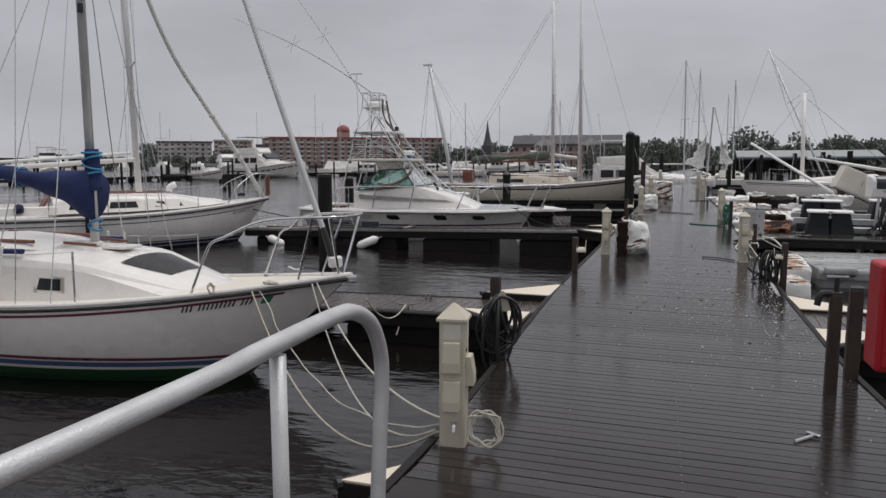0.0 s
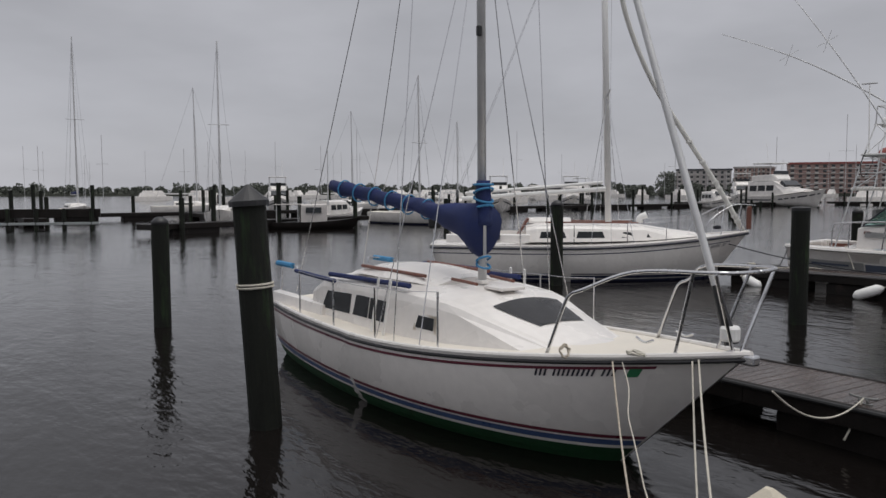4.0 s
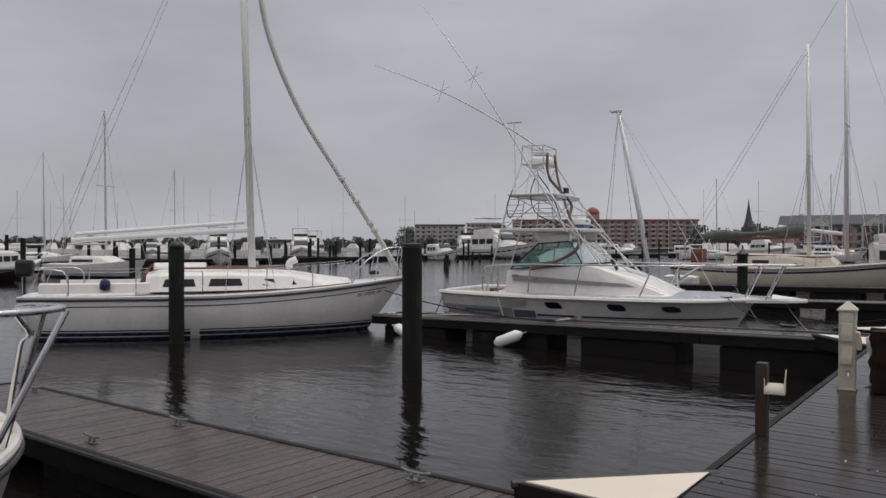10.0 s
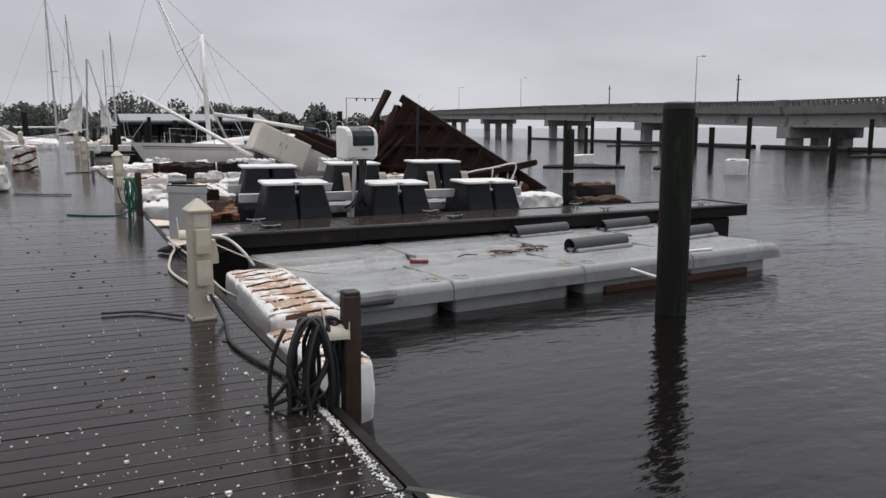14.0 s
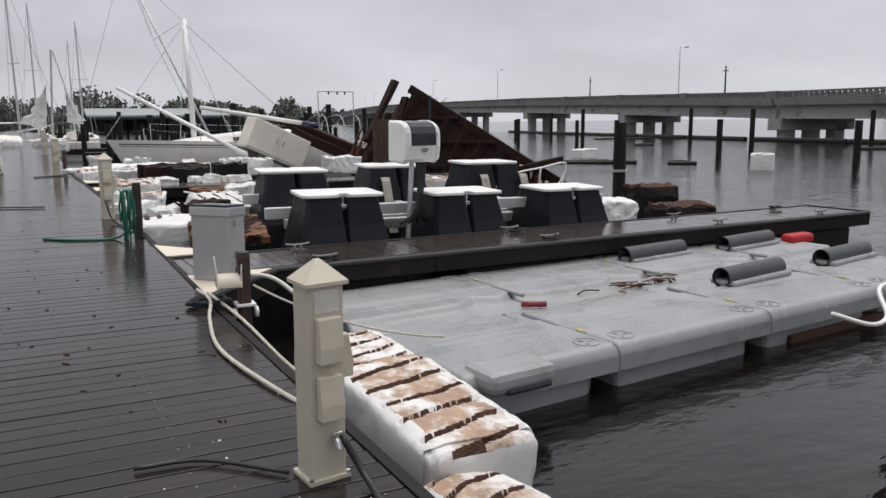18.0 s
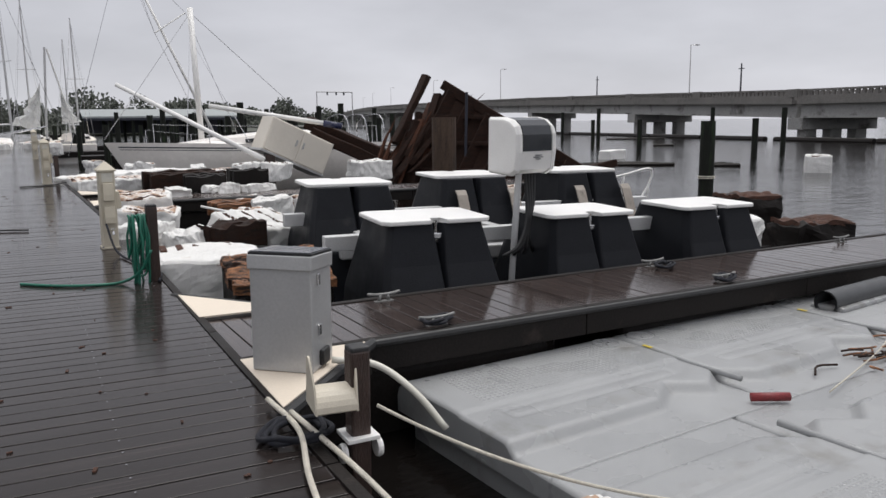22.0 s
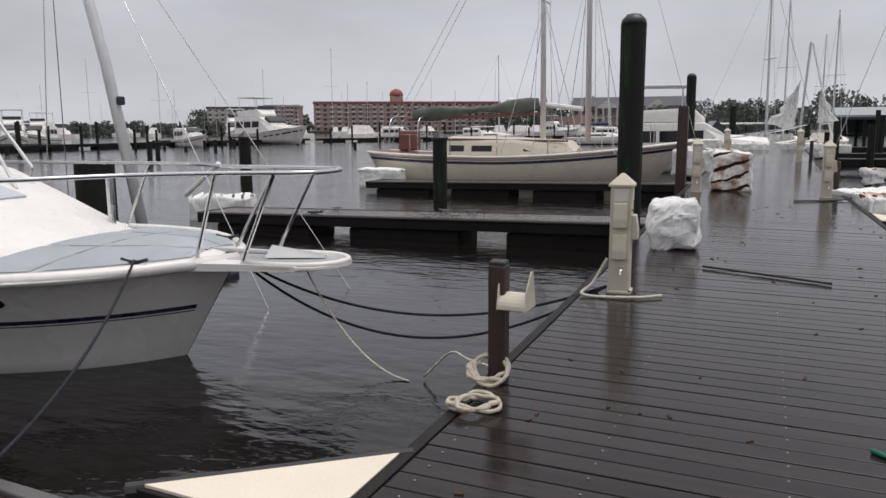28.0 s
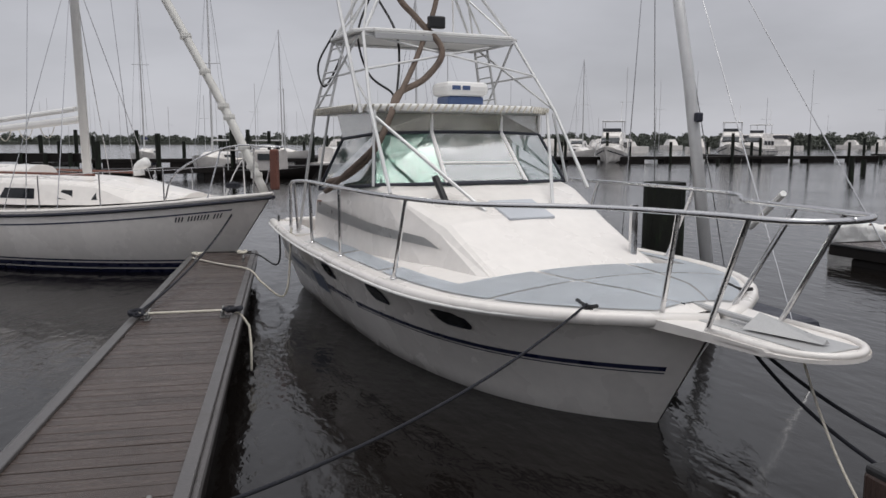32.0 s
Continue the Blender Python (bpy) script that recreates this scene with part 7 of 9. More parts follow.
jetski_float()
rope("float_line", [ground(4.7, 19.35, -0.33), ground(5.8, 19.75, -0.335), ground(6.6, 20.1, -0.335)], 0.006, ROPE_W, "pale line lying over the grey float")
rope("white_pipe", [ground(6.6, 17.75, -0.30), ground(7.0, 17.6, -0.42), ground(7.4, 17.7, -0.40), ground(7.7, 18.0, -0.2), ground(8.3, 18.05, -0.18)], 0.025, PLASTIC_WH, "white plastic pipe hanging from the float's edge")


# ---------------------------------------------------------------- foam and storm debris
def grid_box(nx, ny, nz):
    """A unit box whose sides are divided into even cells."""
    bm = B()
    for m, (u, v) in ((Matrix.Translation((0, 0, 0.5)), (nx, ny)), (Matrix.Translation((0, 0, -0.5)) @ Matrix.Rotation(math.pi, 4, "X"), (nx, ny)),
                      (Matrix.Translation((0, -0.5, 0)) @ Matrix.Rotation(math.pi / 2, 4, "X"), (nx, nz)), (Matrix.Translation((0, 0.5, 0)) @ Matrix.Rotation(-math.pi / 2, 4, "X"), (nx, nz)),
                      (Matrix.Translation((0.5, 0, 0)) @ Matrix.Rotation(math.pi / 2, 4, "Y"), (nz, ny)), (Matrix.Translation((-0.5, 0, 0)) @ Matrix.Rotation(-math.pi / 2, 4, "Y"), (nz, ny))):
        bmesh.ops.create_grid(bm, x_segments=u, y_segments=v, size=0.5, matrix=m)
    bmesh.ops.remove_doubles(bm, verts=bm.verts, dist=1e-4)
    return bm


def foam_block(at, size, seed, stripes=True, brown=0.5, rough=0.07, soft=0.0, rust=False):
    """A torn block of dock foam, its top crossed by dark grooves and rusty crust."""
    rnd = random.Random(seed)
    L, W, H = size
    t = thing("foam_block", "white dock foam block with rusty grooves, storm-torn" if stripes else "white torn dock foam block", "foam block", "loose foam blocks", at=at)
    n = max(3, round(L / 0.24))
    bm = grid_box(n * 18 if stripes else 20, 28 if stripes else 20, 16)
    off = Vector((rnd.uniform(0, 90), rnd.uniform(0, 90), rnd.uniform(0, 90)))
    tone = {}

    def phase(c, p):
        return ((c.x + 0.5) * n + 0.9 * c.y + 0.03 * noise.noise(p * 2.5 + off) + 0.025 * noise.noise(p * 9 + off)) % 1.0
    for v in bm.verts:
        c = v.co.copy()
        near = sum(1 for q in c if abs(q) * 2 > 0.9)
        k = (1.0, 1.0, 0.97, 0.93)[near]
        k *= 1 - soft * max(0.0, c.length / 0.5 - 1.0)
        p = Vector((c.x * L * k, c.y * W * k, c.z * H * k))
        d = noise.noise_vector(p * 2.0 + off) * rough + noise.noise_vector(p * 6 + off) * rough * 0.45 + noise.noise_vector(p * 17 + off) * rough * 0.2 + noise.noise_vector(p * 40 + off) * rough * 0.1
        v.co = p + d
        tone[v] = c
        if stripes and c.z > 0.47 and abs(c.y) < 0.43 and 0.03 < phase(c, p) < 0.2:
            v.co.z -= 0.05
    for f in bm.faces:
        c = sum((tone[v] for v in f.verts), Vector()) / len(f.verts)
        if stripes and c.z > 0.46:
            p = Vector((c.x * L, c.y * W, 0))
            u = phase(c, p)
            lim = 0.42 + 0.08 * noise.noise(p * 4 + off)
            if abs(c.y) < lim and u < 0.24:
                f.material_index = 2
            elif abs(c.y) < lim and brown > 0.25:
                f.material_index = 1
        elif rust and c.y < -0.4 and -0.42 < c.z < 0.02:
            p = Vector((c.x * L, 0.3, c.z * H))
            if any(abs(c.z - z) < 0.03 and abs(c.x - 0.12) < w for z, w in ((-0.02, 0.14), (-0.17, 0.26))):
                f.material_index = 2
            elif noise.noise(p * 3 + off) + 0.6 * noise.noise(p * 13 + off) + 0.3 - 1.6 * abs(c.x - 0.12) > 0.1:
                f.material_index = 1
    body = part("block", bm, FOAM, t, smooth=stripes or soft > 0.2)
    body.data.materials.append(FOAM_BROWN)
    body.data.materials.append(ALGAE)
    return t


foam_block(on_dock(1.66, 15.62, -0.49, 96) @ pose(0, 0, 0, 3, 2, 0), (1.36, 0.54, 0.70), 1, True, 0.6, rough=0.028, soft=0.15)
foam_block(on_dock(1.75, 16.95, -0.40, 92) @ pose(0, 0, 0, 3, -3, 0), (1.4, 0.70, 0.72), 2, True, 0.6, rough=0.028)
foam_block(on_dock(1.78, 18.15, -0.42, 88) @ pose(0, 0, 0, -2, 2, 0), (0.95, 0.66, 0.68), 3, True, 0.6, rough=0.025)
foam_block(on_dock(-1.36, 16.95, 0.30, 6) @ pose(0, 0, 0, -8, 0, 0), (0.76, 1.0, 0.78), 5, False, rough=0.12, soft=0.42, rust=True)
foam_block(on_dock(-1.70, 29.1, 0.24, 10), (0.47, 0.52, 0.56), 6, False, rough=0.085, soft=0.18)
foam_block(on_dock(-1.5, 36.2, 0.36, 0) @ pose(0, 0, 0, 90, 0, 4) @ pose(0, 0, 0, 0, 0, 90), (0.72, 0.72, 0.6), 7, True, 0.75)
NOTCHED = foam_block(on_dock(1.50, 24.4, -0.20, -4), (1.1, 1.0, 0.65), 8, False, rough=0.04, soft=0.08)
# solid dark boxes set in the top stand in for shaded notches
for i in range(5):
    part("notch", box(B(), (-0.42 + 0.17 * i, 0.26, 0.285), (0.07, 0.34, 0.09), 0.01), ALGAE, NOTCHED)
foam_block(on_dock(1.75, 26.1, -0.15, 30), (0.7, 0.6, 0.5), 9, False, rough=0.1)
foam_block(on_dock(1.12, 26.55, -0.12, 60), (0.65, 0.55, 0.5), 10, False, rough=0.1)
foam_block(on_dock(2.5, 26.5, -0.12, 20) @ pose(0, 0, 0, 14, 0, 0), (1.0, 0.7, 0.55), 11, True, 0.2)
foam_block(on_dock(1.4, 28.4, -0.12, 80) @ pose(0, 0, 0, 4, 4, 0), (1.0, 0.8, 0.5), 12, True, 0.8)
foam_block(on_dock(1.45, 29.7, -0.05, 86), (1.3, 0.9, 0.6), 13, True, 0.7)
foam_block(on_dock(1.35, 34.6, -0.08, 12), (1.6, 0.8, 0.45), 14, True, 0.3)
foam_block(on_dock(1.2, 36.2, -0.12, 35), (1.8, 0.8, 0.45), 15, False)
foam_block(on_dock(2.6, 37.2, -0.12, 0), (2.0, 0.8, 0.45), 16, False)
foam_block(on_dock(3.9, 36.2, -0.08, 20), (1.3, 0.8, 0.45), 17, True, 0.4)
foam_block(on_dock(5.6, 37.9, -0.10, 5), (1.5, 0.8, 0.5), 18, True, 0.1)
foam_block(on_dock(8.5, 37.0, -0.05, 5), (1.2, 0.8, 0.5), 19, True, 0.0)
foam_block(on_dock(4.35, 29.1, -0.08, 10), (1.0, 0.7, 0.45), 20, True, 0.4)
foam_block(on_dock(7.6, 28.6, -0.1, 60), (1.3, 0.9, 0.6), 21, True, 0.3)
foam_block(on_dock(9.3, 24.6, -0.3, 10), (1.0, 0.9, 0.6), 22, False)
foam_block(on_dock(-2.4, 41.5, 0.2, 0), (1.6, 0.8, 0.7), 23, True, 0.3)
foam_block(on_dock(-1.9, 54.0, -0.05, 12), (1.7, 0.9, 0.6), 24, True, 0.5)
foam_block(on_dock(0.2, 55.0, -0.05, -8), (1.5, 0.9, 0.6), 25, True, 0.6)
foam_block(on_dock(-3.9, 55.5, 0.0, 25), (1.6, 0.9, 0.7), 26, True, 0.4)
foam_block(afloat(29.3, 51.2, 20, 0.2), (1.75, 0.8, 0.62), 27, False, rough=0.03)
foam_block(afloat(28.4, 37.2, 40, 0.28), (1.25, 1.0, 0.85), 28, True, 0.1, rough=0.03)
foam_block(on_dock(-14.6, 46.6, -1.0, 0), (1.6, 0.9, 0.9), 29, False)
foam_block(afloat(-13.6, 36.0, 20, 0.2), (1.5, 0.9, 0.8), 30, True, 0.2)


# smaller broken pieces strewn between the larger blocks
scatter = random.Random(404)
for i in range(18):
    x, y = scatter.uniform(1.1, 4.2), scatter.uniform(24.5, 41.0)
    foam_block(on_dock(x, y, scatter.uniform(-0.22, 0.02), scatter.uniform(0, 180)) @ pose(0, 0, 0, scatter.uniform(-15, 15), scatter.uniform(-12, 12), 0), (scatter.uniform(0.3, 0.75), scatter.uniform(0.25, 0.5), scatter.uniform(0.2, 0.42)), 40 + i, i % 3 == 0, 0.9, rough=0.09)


def timber(at, size, material, seed, label, rough=0.05, name="timber_baulk", category="timber"):
    """A split, splintered baulk: several uneven layers of board ends."""
    rnd = random.Random(seed)
    L, W, H = size
    t = thing(name, label, category, "storm-torn timber", at=at)
    n = max(3, round(W / 0.16))
    for i in range(n):
        bm = B()
        y = -W / 2 + (i + 0.5) * W / n
        l0, l1 = -L / 2 + rnd.uniform(0, 0.2) * L * 0.4, L / 2 - rnd.uniform(0, 0.2) * L * 0.4
        rings = []
        for k in range(9):
            u = k / 8
            x = l0 + (l1 - l0) * u
            dz = noise.noise(Vector((u * 3 + seed, i, 0))) * rough + rnd.uniform(-0.4, 0.4) * rough
            hw, hh = W / n * 0.5 * rnd.uniform(0.8, 1.05), H / 2 * rnd.uniform(0.75, 1.0)
            rings.append([(x, y - hw, -hh + dz), (x, y + hw, -hh + dz), (x + rnd.uniform(-.02, .02), y + hw * 0.9, hh + dz), (x, y, hh * 1.1 + dz), (x, y - hw * 0.9, hh + dz)])
        loft(bm, rings)
        part("split_board", bm, material, t)
    return t


def torn_float(at, size, seed, label):
    """A dark ribbed float whose decking is torn to orange fibres."""
    rnd = random.Random(seed)
    t = thing("torn_float", label, "wreckage", at=at)
    L, W, H = size
    part("body", box(B(), (0, 0, -H / 2), (L, W, H), 0.03), FASCIA, t)
    for k in range(7):
        part("rib", box(B(), (-L / 2 + L * (k + 0.5) / 7, -W / 2 - 0.01, -H / 2), (0.05, 0.05, H * 0.9), 0.01), FASCIA, t)
    bm = grid_box(44, 36, 3)
    off = V(seed * 7.3, 1, 2)
    for v in bm.verts:
        p = V(v.co.x * L * 1.02, v.co.y * W * 1.02, v.co.z * 0.09)
        edge = max(abs(v.co.x), abs(v.co.y)) * 2
        v.co = p + V(0, 0, 0.045) + noise.noise_vector(V(p.x * 2, p.y * 9, p.z) + off) * 0.035 + noise.noise_vector(p * 16 + off) * 0.018 + V(0, 0, 0.05 * noise.noise(p * 4 + off) * edge)
    top = part("torn_top", bm, WOOD_ORANGE, t, "torn orange fibres over dark bark")
    top.data.materials.append(WOOD_ROT)
    for f in top.data.polygons:
        c = f.center
        if 0.9 * noise.noise(V(c.x * 2.2, c.y * 2.8, 0) + off) + 0.45 * noise.noise(V(c.x * 6, c.y * 14, 0) + off) - 0.5 * max(abs(c.x) / L, abs(c.y) / W) * 2 > -0.36:
            f.material_index = 1
    for k in range(26):
        a = V(rnd.uniform(-L, L) * 0.45, rnd.uniform(-W, W) * 0.48, 0.09)
        part("splinter", tube(B(), [a, a + V(rnd.uniform(-0.18, 0.18), rnd.uniform(-0.05, 0.05), rnd.uniform(0.0, 0.05))], 0.008, 5, r1=0.002), WOOD_ORANGE if k % 2 else WOOD_ROT, t)
    return t


torn_float(on_dock(1.95, 23.32, 0.02, -4) @ pose(0, 0, 0, 12, -2, 0), (0.92, 0.82, 0.42), 3, "dark float with torn orange timber top by the finger")
timber(on_dock(3.3, 29.5, -0.08, -6), (1.6, 0.75, 0.26), WOOD_ORANGE, 2, "splintered orange timber lying across the far finger")
timber(on_dock(2.1, 26.0, 0.0, 35), (0.9, 0.5, 0.35), WOOD_ROT, 3, "dark splintered timber among foam blocks")
timber(on_dock(2.8, 33.9, 0.08, 10), (1.7, 0.8, 0.4), WOOD_ROT, 4, "dark rotten timber heap on the far finger")
timber(on_dock(-1.50, 16.45, 0.36, 2) @ pose(0, 0, 0, 0, 90, 0), (0.75, 0.35, 0.22), WOOD_ROT, 5, "dark brown plank standing against the foam block")
timber(on_dock(3.1, 33.0, 0.08, -5), (0.9, 0.6, 0.4), FASCIA, 12, "black float drum on the far finger")
timber(on_dock(4.3, 34.2, 0.08, 5), (0.9, 0.6, 0.4), FASCIA, 13, "black float drum among foam blocks")


def stump(at, size, seed, label):
    t = thing("float_drum", label, "wreckage", at=at)
    rnd = random.Random(seed)
    L, W, H = size
    bm = B()
    bmesh.ops.create_cube(bm, size=1.0)
    bmesh.ops.subdivide_edges(bm, edges=bm.edges, cuts=7, use_grid_fill=True)
    for v in bm.verts:
        p = Vector((v.co.x * L, v.co.y * W, v.co.z * H))
        v.co = p + noise.noise_vector(p * 3 + Vector((seed, 0, 0))) * 0.09
        if v.co.z > H * 0.3:
            v.co.z += 0.08 * noise.noise(p * 6)
    part("body", bm, FASCIA, t)
    bm = B()
    bmesh.ops.create_grid(bm, x_segments=14, y_segments=10, size=0.5)
    for v in bm.verts:
        p = Vector((v.co.x * L, v.co.y * W, 0))
        v.co = Vector((p.x * 0.97, p.y * 0.97, H / 2 + 0.05 + 0.10 * noise.noise(p * 4 + Vector((seed, 0, 0)))))
    bmesh.ops.solidify(bm, geom=list(bm.faces), thickness=0.08)
    part("growth", bm, ALGAE, t, "brown growth crust")
    return t


stump(on_dock(12.7, 27.1, -0.50, -20), (1.1, 0.8, 0.8), 3, "black float drum overgrown with brown mussels")
stump(on_dock(10.9, 24.2, -0.46, -8), (1.2, 0.6, 0.6), 5, "low black float drum overgrown with brown mussels")
lump("marker_buoy", box(B(), (0, 0, 0), (0.55, 0.22, 0.16), 0.05), RED, "red plastic float hung on the finger's end", "float", at=on_dock(10.0, 20.84, -0.24, 4))


def wreck():
    """A dock section thrown on its edge: dark slab with stringers, boards and splintered ends."""
    t = thing("upturned_dock_section", "dark upturned section of wooden dock thrown on its edge", "wreckage", at=LIST)
    pk, rt, lf = V(11.75, 38.4, 2.38), V(15.6, 34.2, -0.9), V(9.9, 38.4, -0.9)
    nrm = (rt - pk).cross(lf - pk).normalized()
    if nrm.y > 0:
        nrm = -nrm
    def slab(name, a, b, c, off, th, mt, label=""):
        bm = B()
        lo = [bm.verts.new(q + nrm * off) for q in (a, b, c)]
        hi = [bm.verts.new(q + nrm * (off - th)) for q in (a, b, c)]
        bm.faces.new(lo)
        bm.faces.new(hi[::-1])
        for i in range(3):
            bm.faces.new((lo[i], lo[(i + 1) % 3], hi[(i + 1) % 3], hi[i]))
        return part(name, bm, mt, t, label)
    slab("deck_slab", pk, rt, lf, 0.0, 0.25, WOOD_ROT)
    d = (rt - pk)
    bm = B()
    c = pk + d * 0.5
    q = d.to_track_quat("X", "Z").to_matrix()
    box(bm, c + nrm * 0.05, (d.length + 0.3, 0.14, 0.30), 0.02, q)
    part("rim_board", bm, WOOD_ROT, t)
    for i in range(9):
        u = (i + 0.5) / 9
        a = lf.lerp(rt, u)
        # boards run up from the low edge to the rim
        top = pk.lerp(rt, max(0.02, u))
        bm = B()
        dd = top - a
        if dd.length < 0.3:
            continue
        box(bm, (a + top) / 2 + nrm * 0.06, (dd.length * 0.97, 0.55, 0.06), 0.01, dd.to_track_quat("X", "Y").to_matrix())
        part("deck_board", bm, WOOD_ROT, t)
    for i in range(3):
        u = 0.2 + 0.25 * i
        a, b2 = lf.lerp(pk, u), rt.lerp(pk, u)
        bm = B()
        dd = b2 - a
        box(bm, (a + b2) / 2 + nrm * 0.14, (dd.length, 0.16, 0.12), 0.015, dd.to_track_quat("X", "Z").to_matrix())
        part("stringer", bm, WOOD_ROT, t)
    rnd = random.Random(5)
    for i in range(8):
        a = V(9.3 + rnd.uniform(0, 1.3), 38.2 + rnd.uniform(-0.5, 0.6), -0.6)
        b2 = V(10.6 + rnd.uniform(0, 1.0), 38.5 + rnd.uniform(-0.4, 0.3), 1.0 + rnd.uniform(0, 1.2))
        bm = B()
        dd = b2 - a
        box(bm, (a + b2) / 2, (dd.length, rnd.uniform(0.14, 0.3), rnd.uniform(0.1, 0.26)), 0.015, dd.to_track_quat("X", "Z").to_matrix())
        part("splintered_beam", bm, WOOD_ROT if i % 3 else WOOD_TORN, t)
    # long torn splinters, pointed at their upper ends
    for i in range(26):
        u = rnd.random()
        a = V(9.2 + 2.0 * u + rnd.uniform(-0.2, 0.2), 38.1 + rnd.uniform(-0.4, 0.5), -0.4 + 1.3 * u * rnd.random())
        b2 = a + V(0.75 + rnd.uniform(-0.35, 0.5), rnd.uniform(-0.15, 0.2), 1.1) * rnd.uniform(0.8, 1.75)
        b2.z = min(b2.z, 1.35 + 0.62 * (b2.x - 9.6) + rnd.uniform(-0.25, 0.25))
        w0 = rnd.uniform(0.04, 0.13)
        bm = B()
        rings = []
        for k in range(7):
            f = k / 6
            c = a.lerp(b2, f) + noise.noise_vector(V(i * 3.1, k * 0.7, 1)) * 0.07
            w = w0 * (1 - f ** 2.2) + 0.006
            rings.append([(c.x + w * math.cos(q + i), c.y + w * 0.6 * math.sin(q + i), c.z + w * 0.4 * math.sin(q * 2 + i)) for q in (0, 1.3, 2.6, 3.9, 5.1)])
        loft(bm, rings)
        part("splinter", bm, (WOOD_TORN, WOOD_ROT, WOOD_ROT)[i % 3], t)
    # ragged lower corner with rusty foam clinging to it, and a thin upright
    for i in range(12):
        u = 0.74 + 0.22 * rnd.random()
        a = pk.lerp(rt, u) + nrm * 0.15 + V(-0.25, 0, -0.1)
        b2 = a + V(rnd.uniform(-0.35, 0.2), -0.1, -rnd.uniform(0.25, 0.7))
        bm = B()
        w = rnd.uniform(0.05, 0.12)
        loft(bm, [[(c.x + r * math.cos(q), c.y + r * 0.5 * math.sin(q), c.z + 0.04 * math.sin(3 * q + i)) for q in (0, 1.2, 2.4, 3.7, 5.0)] for c, r in ((a, w), (a.lerp(b2, 0.4), w * 1.2), (a.lerp(b2, 0.8), w * 0.6), (b2, 0.01))])
        part("torn_rag", bm, (FOAM_BROWN, WOOD_TORN, WOOD_ROT)[i % 3], t)
    part("upright", tube(B(), [(11.8, 37.2, 0.2), (11.85, 37.25, 2.2)], 0.045, 8), GREYBAR, t, "thin grey upright")
    for a, b2, w in ((V(9.9, 38.4, 0.6), V(11.2, 38.7, 2.75), 0.28), (V(7.9, 40.9, 1.25), V(10.6, 38.9, -0.1), 0.55), (V(8.0, 40.6, 0.95), V(10.4, 38.8, -0.4), 0.5), (V(13.0, 35.6, -0.5), V(15.4, 34.3, 0.1), 0.3)):
        dd = b2 - a
        bm = B()
        box(bm, (a + b2) / 2, (dd.length, w, w * 0.7), 0.03, dd.to_track_quat("X", "Z").to_matrix())
        bmesh.ops.subdivide_edges(bm, edges=bm.edges, cuts=3, use_grid_fill=True)
        for v in bm.verts:
            v.co += noise.noise_vector(v.co * 3) * 0.06
        part("torn_beam", bm, WOOD_ROT, t)
    return t


wreck()


def tilted_cabinet():
    t = thing("tilted_dock_cabinet", "large cream double-door dock cabinet tipped over on wreckage", "cabinet", at=on_dock(6.95, 39.4, 0.56, 8) @ pose(0, 0, 0, 0, 24, 0))
    w, h, d = 2.15, 1.02, 0.85
    part("body", box(B(), (0, 0, 0), (w, d, h), 0.02), GEL_DECK, t)
    for s in (-1, 1):
        door = part("door", box(B(), (s * w * 0.245, -d / 2 - 0.012, 0), (w * 0.475, 0.03, h * 0.94), 0.01), GEL_DECK, t)
        part("door_handle", box(B(), (s * 0.12, -d / 2 - 0.04, 0.05), (0.05, 0.04, 0.2), 0.01), STEEL_BOX, door)
    part("base_rim", box(B(), (0, 0, -h / 2 - 0.03), (w + 0.04, d + 0.04, 0.07), 0.01), STEEL_BOX, t)
    return t


tilted_cabinet()
post(6.1, 39.0, 0.35, 0.28, -1.2)
rope("white_pole", [ground(2.33, 29.26, 0.02), ground(3.34, 27.82, -0.14)], 0.022, PLASTIC_WH, "thin white pole lying over the debris")


# ---------------------------------------------------------------- lines, fenders, small things
def sb(x, y, z, boat=None):
    return (boat or SB1).matrix_world @ Vector((x, y, z))


for i, (end, drop, mt, r) in enumerate((((-1.60, 4.82, 0.36), 0.50, ROPE_W, 0.006), ((-1.60, 4.80, 0.40), 0.28, ROPE_W, 0.009), ((-1.62, 4.76, 0.32), 0.72, ROPE_T, 0.009), ((-1.65, 4.78, 0.32), 0.60, ROPE_W, 0.008))):
    st = sb(*((7.5, -0.62, 1.10), (8.05, -0.28, 1.18), (7.42, -0.66, 1.10), (8.0, -0.3, 1.16))[i])
    pts = sag(st, ground(*end), drop, 14)
    rnd = random.Random(i)
    pts = [p + Vector((rnd.uniform(-0.03, 0.03), rnd.uniform(-0.03, 0.03), 0)) if 0 < k < 14 and i == 0 else p for k, p in enumerate(pts)]
    rope("mooring_line", pts, r, mt, "pale rope sagging from the sailboat's bow to a pedestal", "mooring lines", 3)
rope("mooring_line", sag(sb(8.5, 0.1, 0.95), FA.matrix_world @ Vector((1.9, 0.46, 0.06)), 0.22), 0.009, ROPE_W, "pale rope from the bow to a finger dock cleat", "mooring lines", 3)
rope("mooring_line", sag(FA.matrix_world @ Vector((1.9, 0.48, 0.05)), FA.matrix_world @ Vector((1.95, 0.72, -0.35)), 0.02), 0.012, ROPE_W, "loose rope end hanging over the finger's edge", "mooring lines", 2)


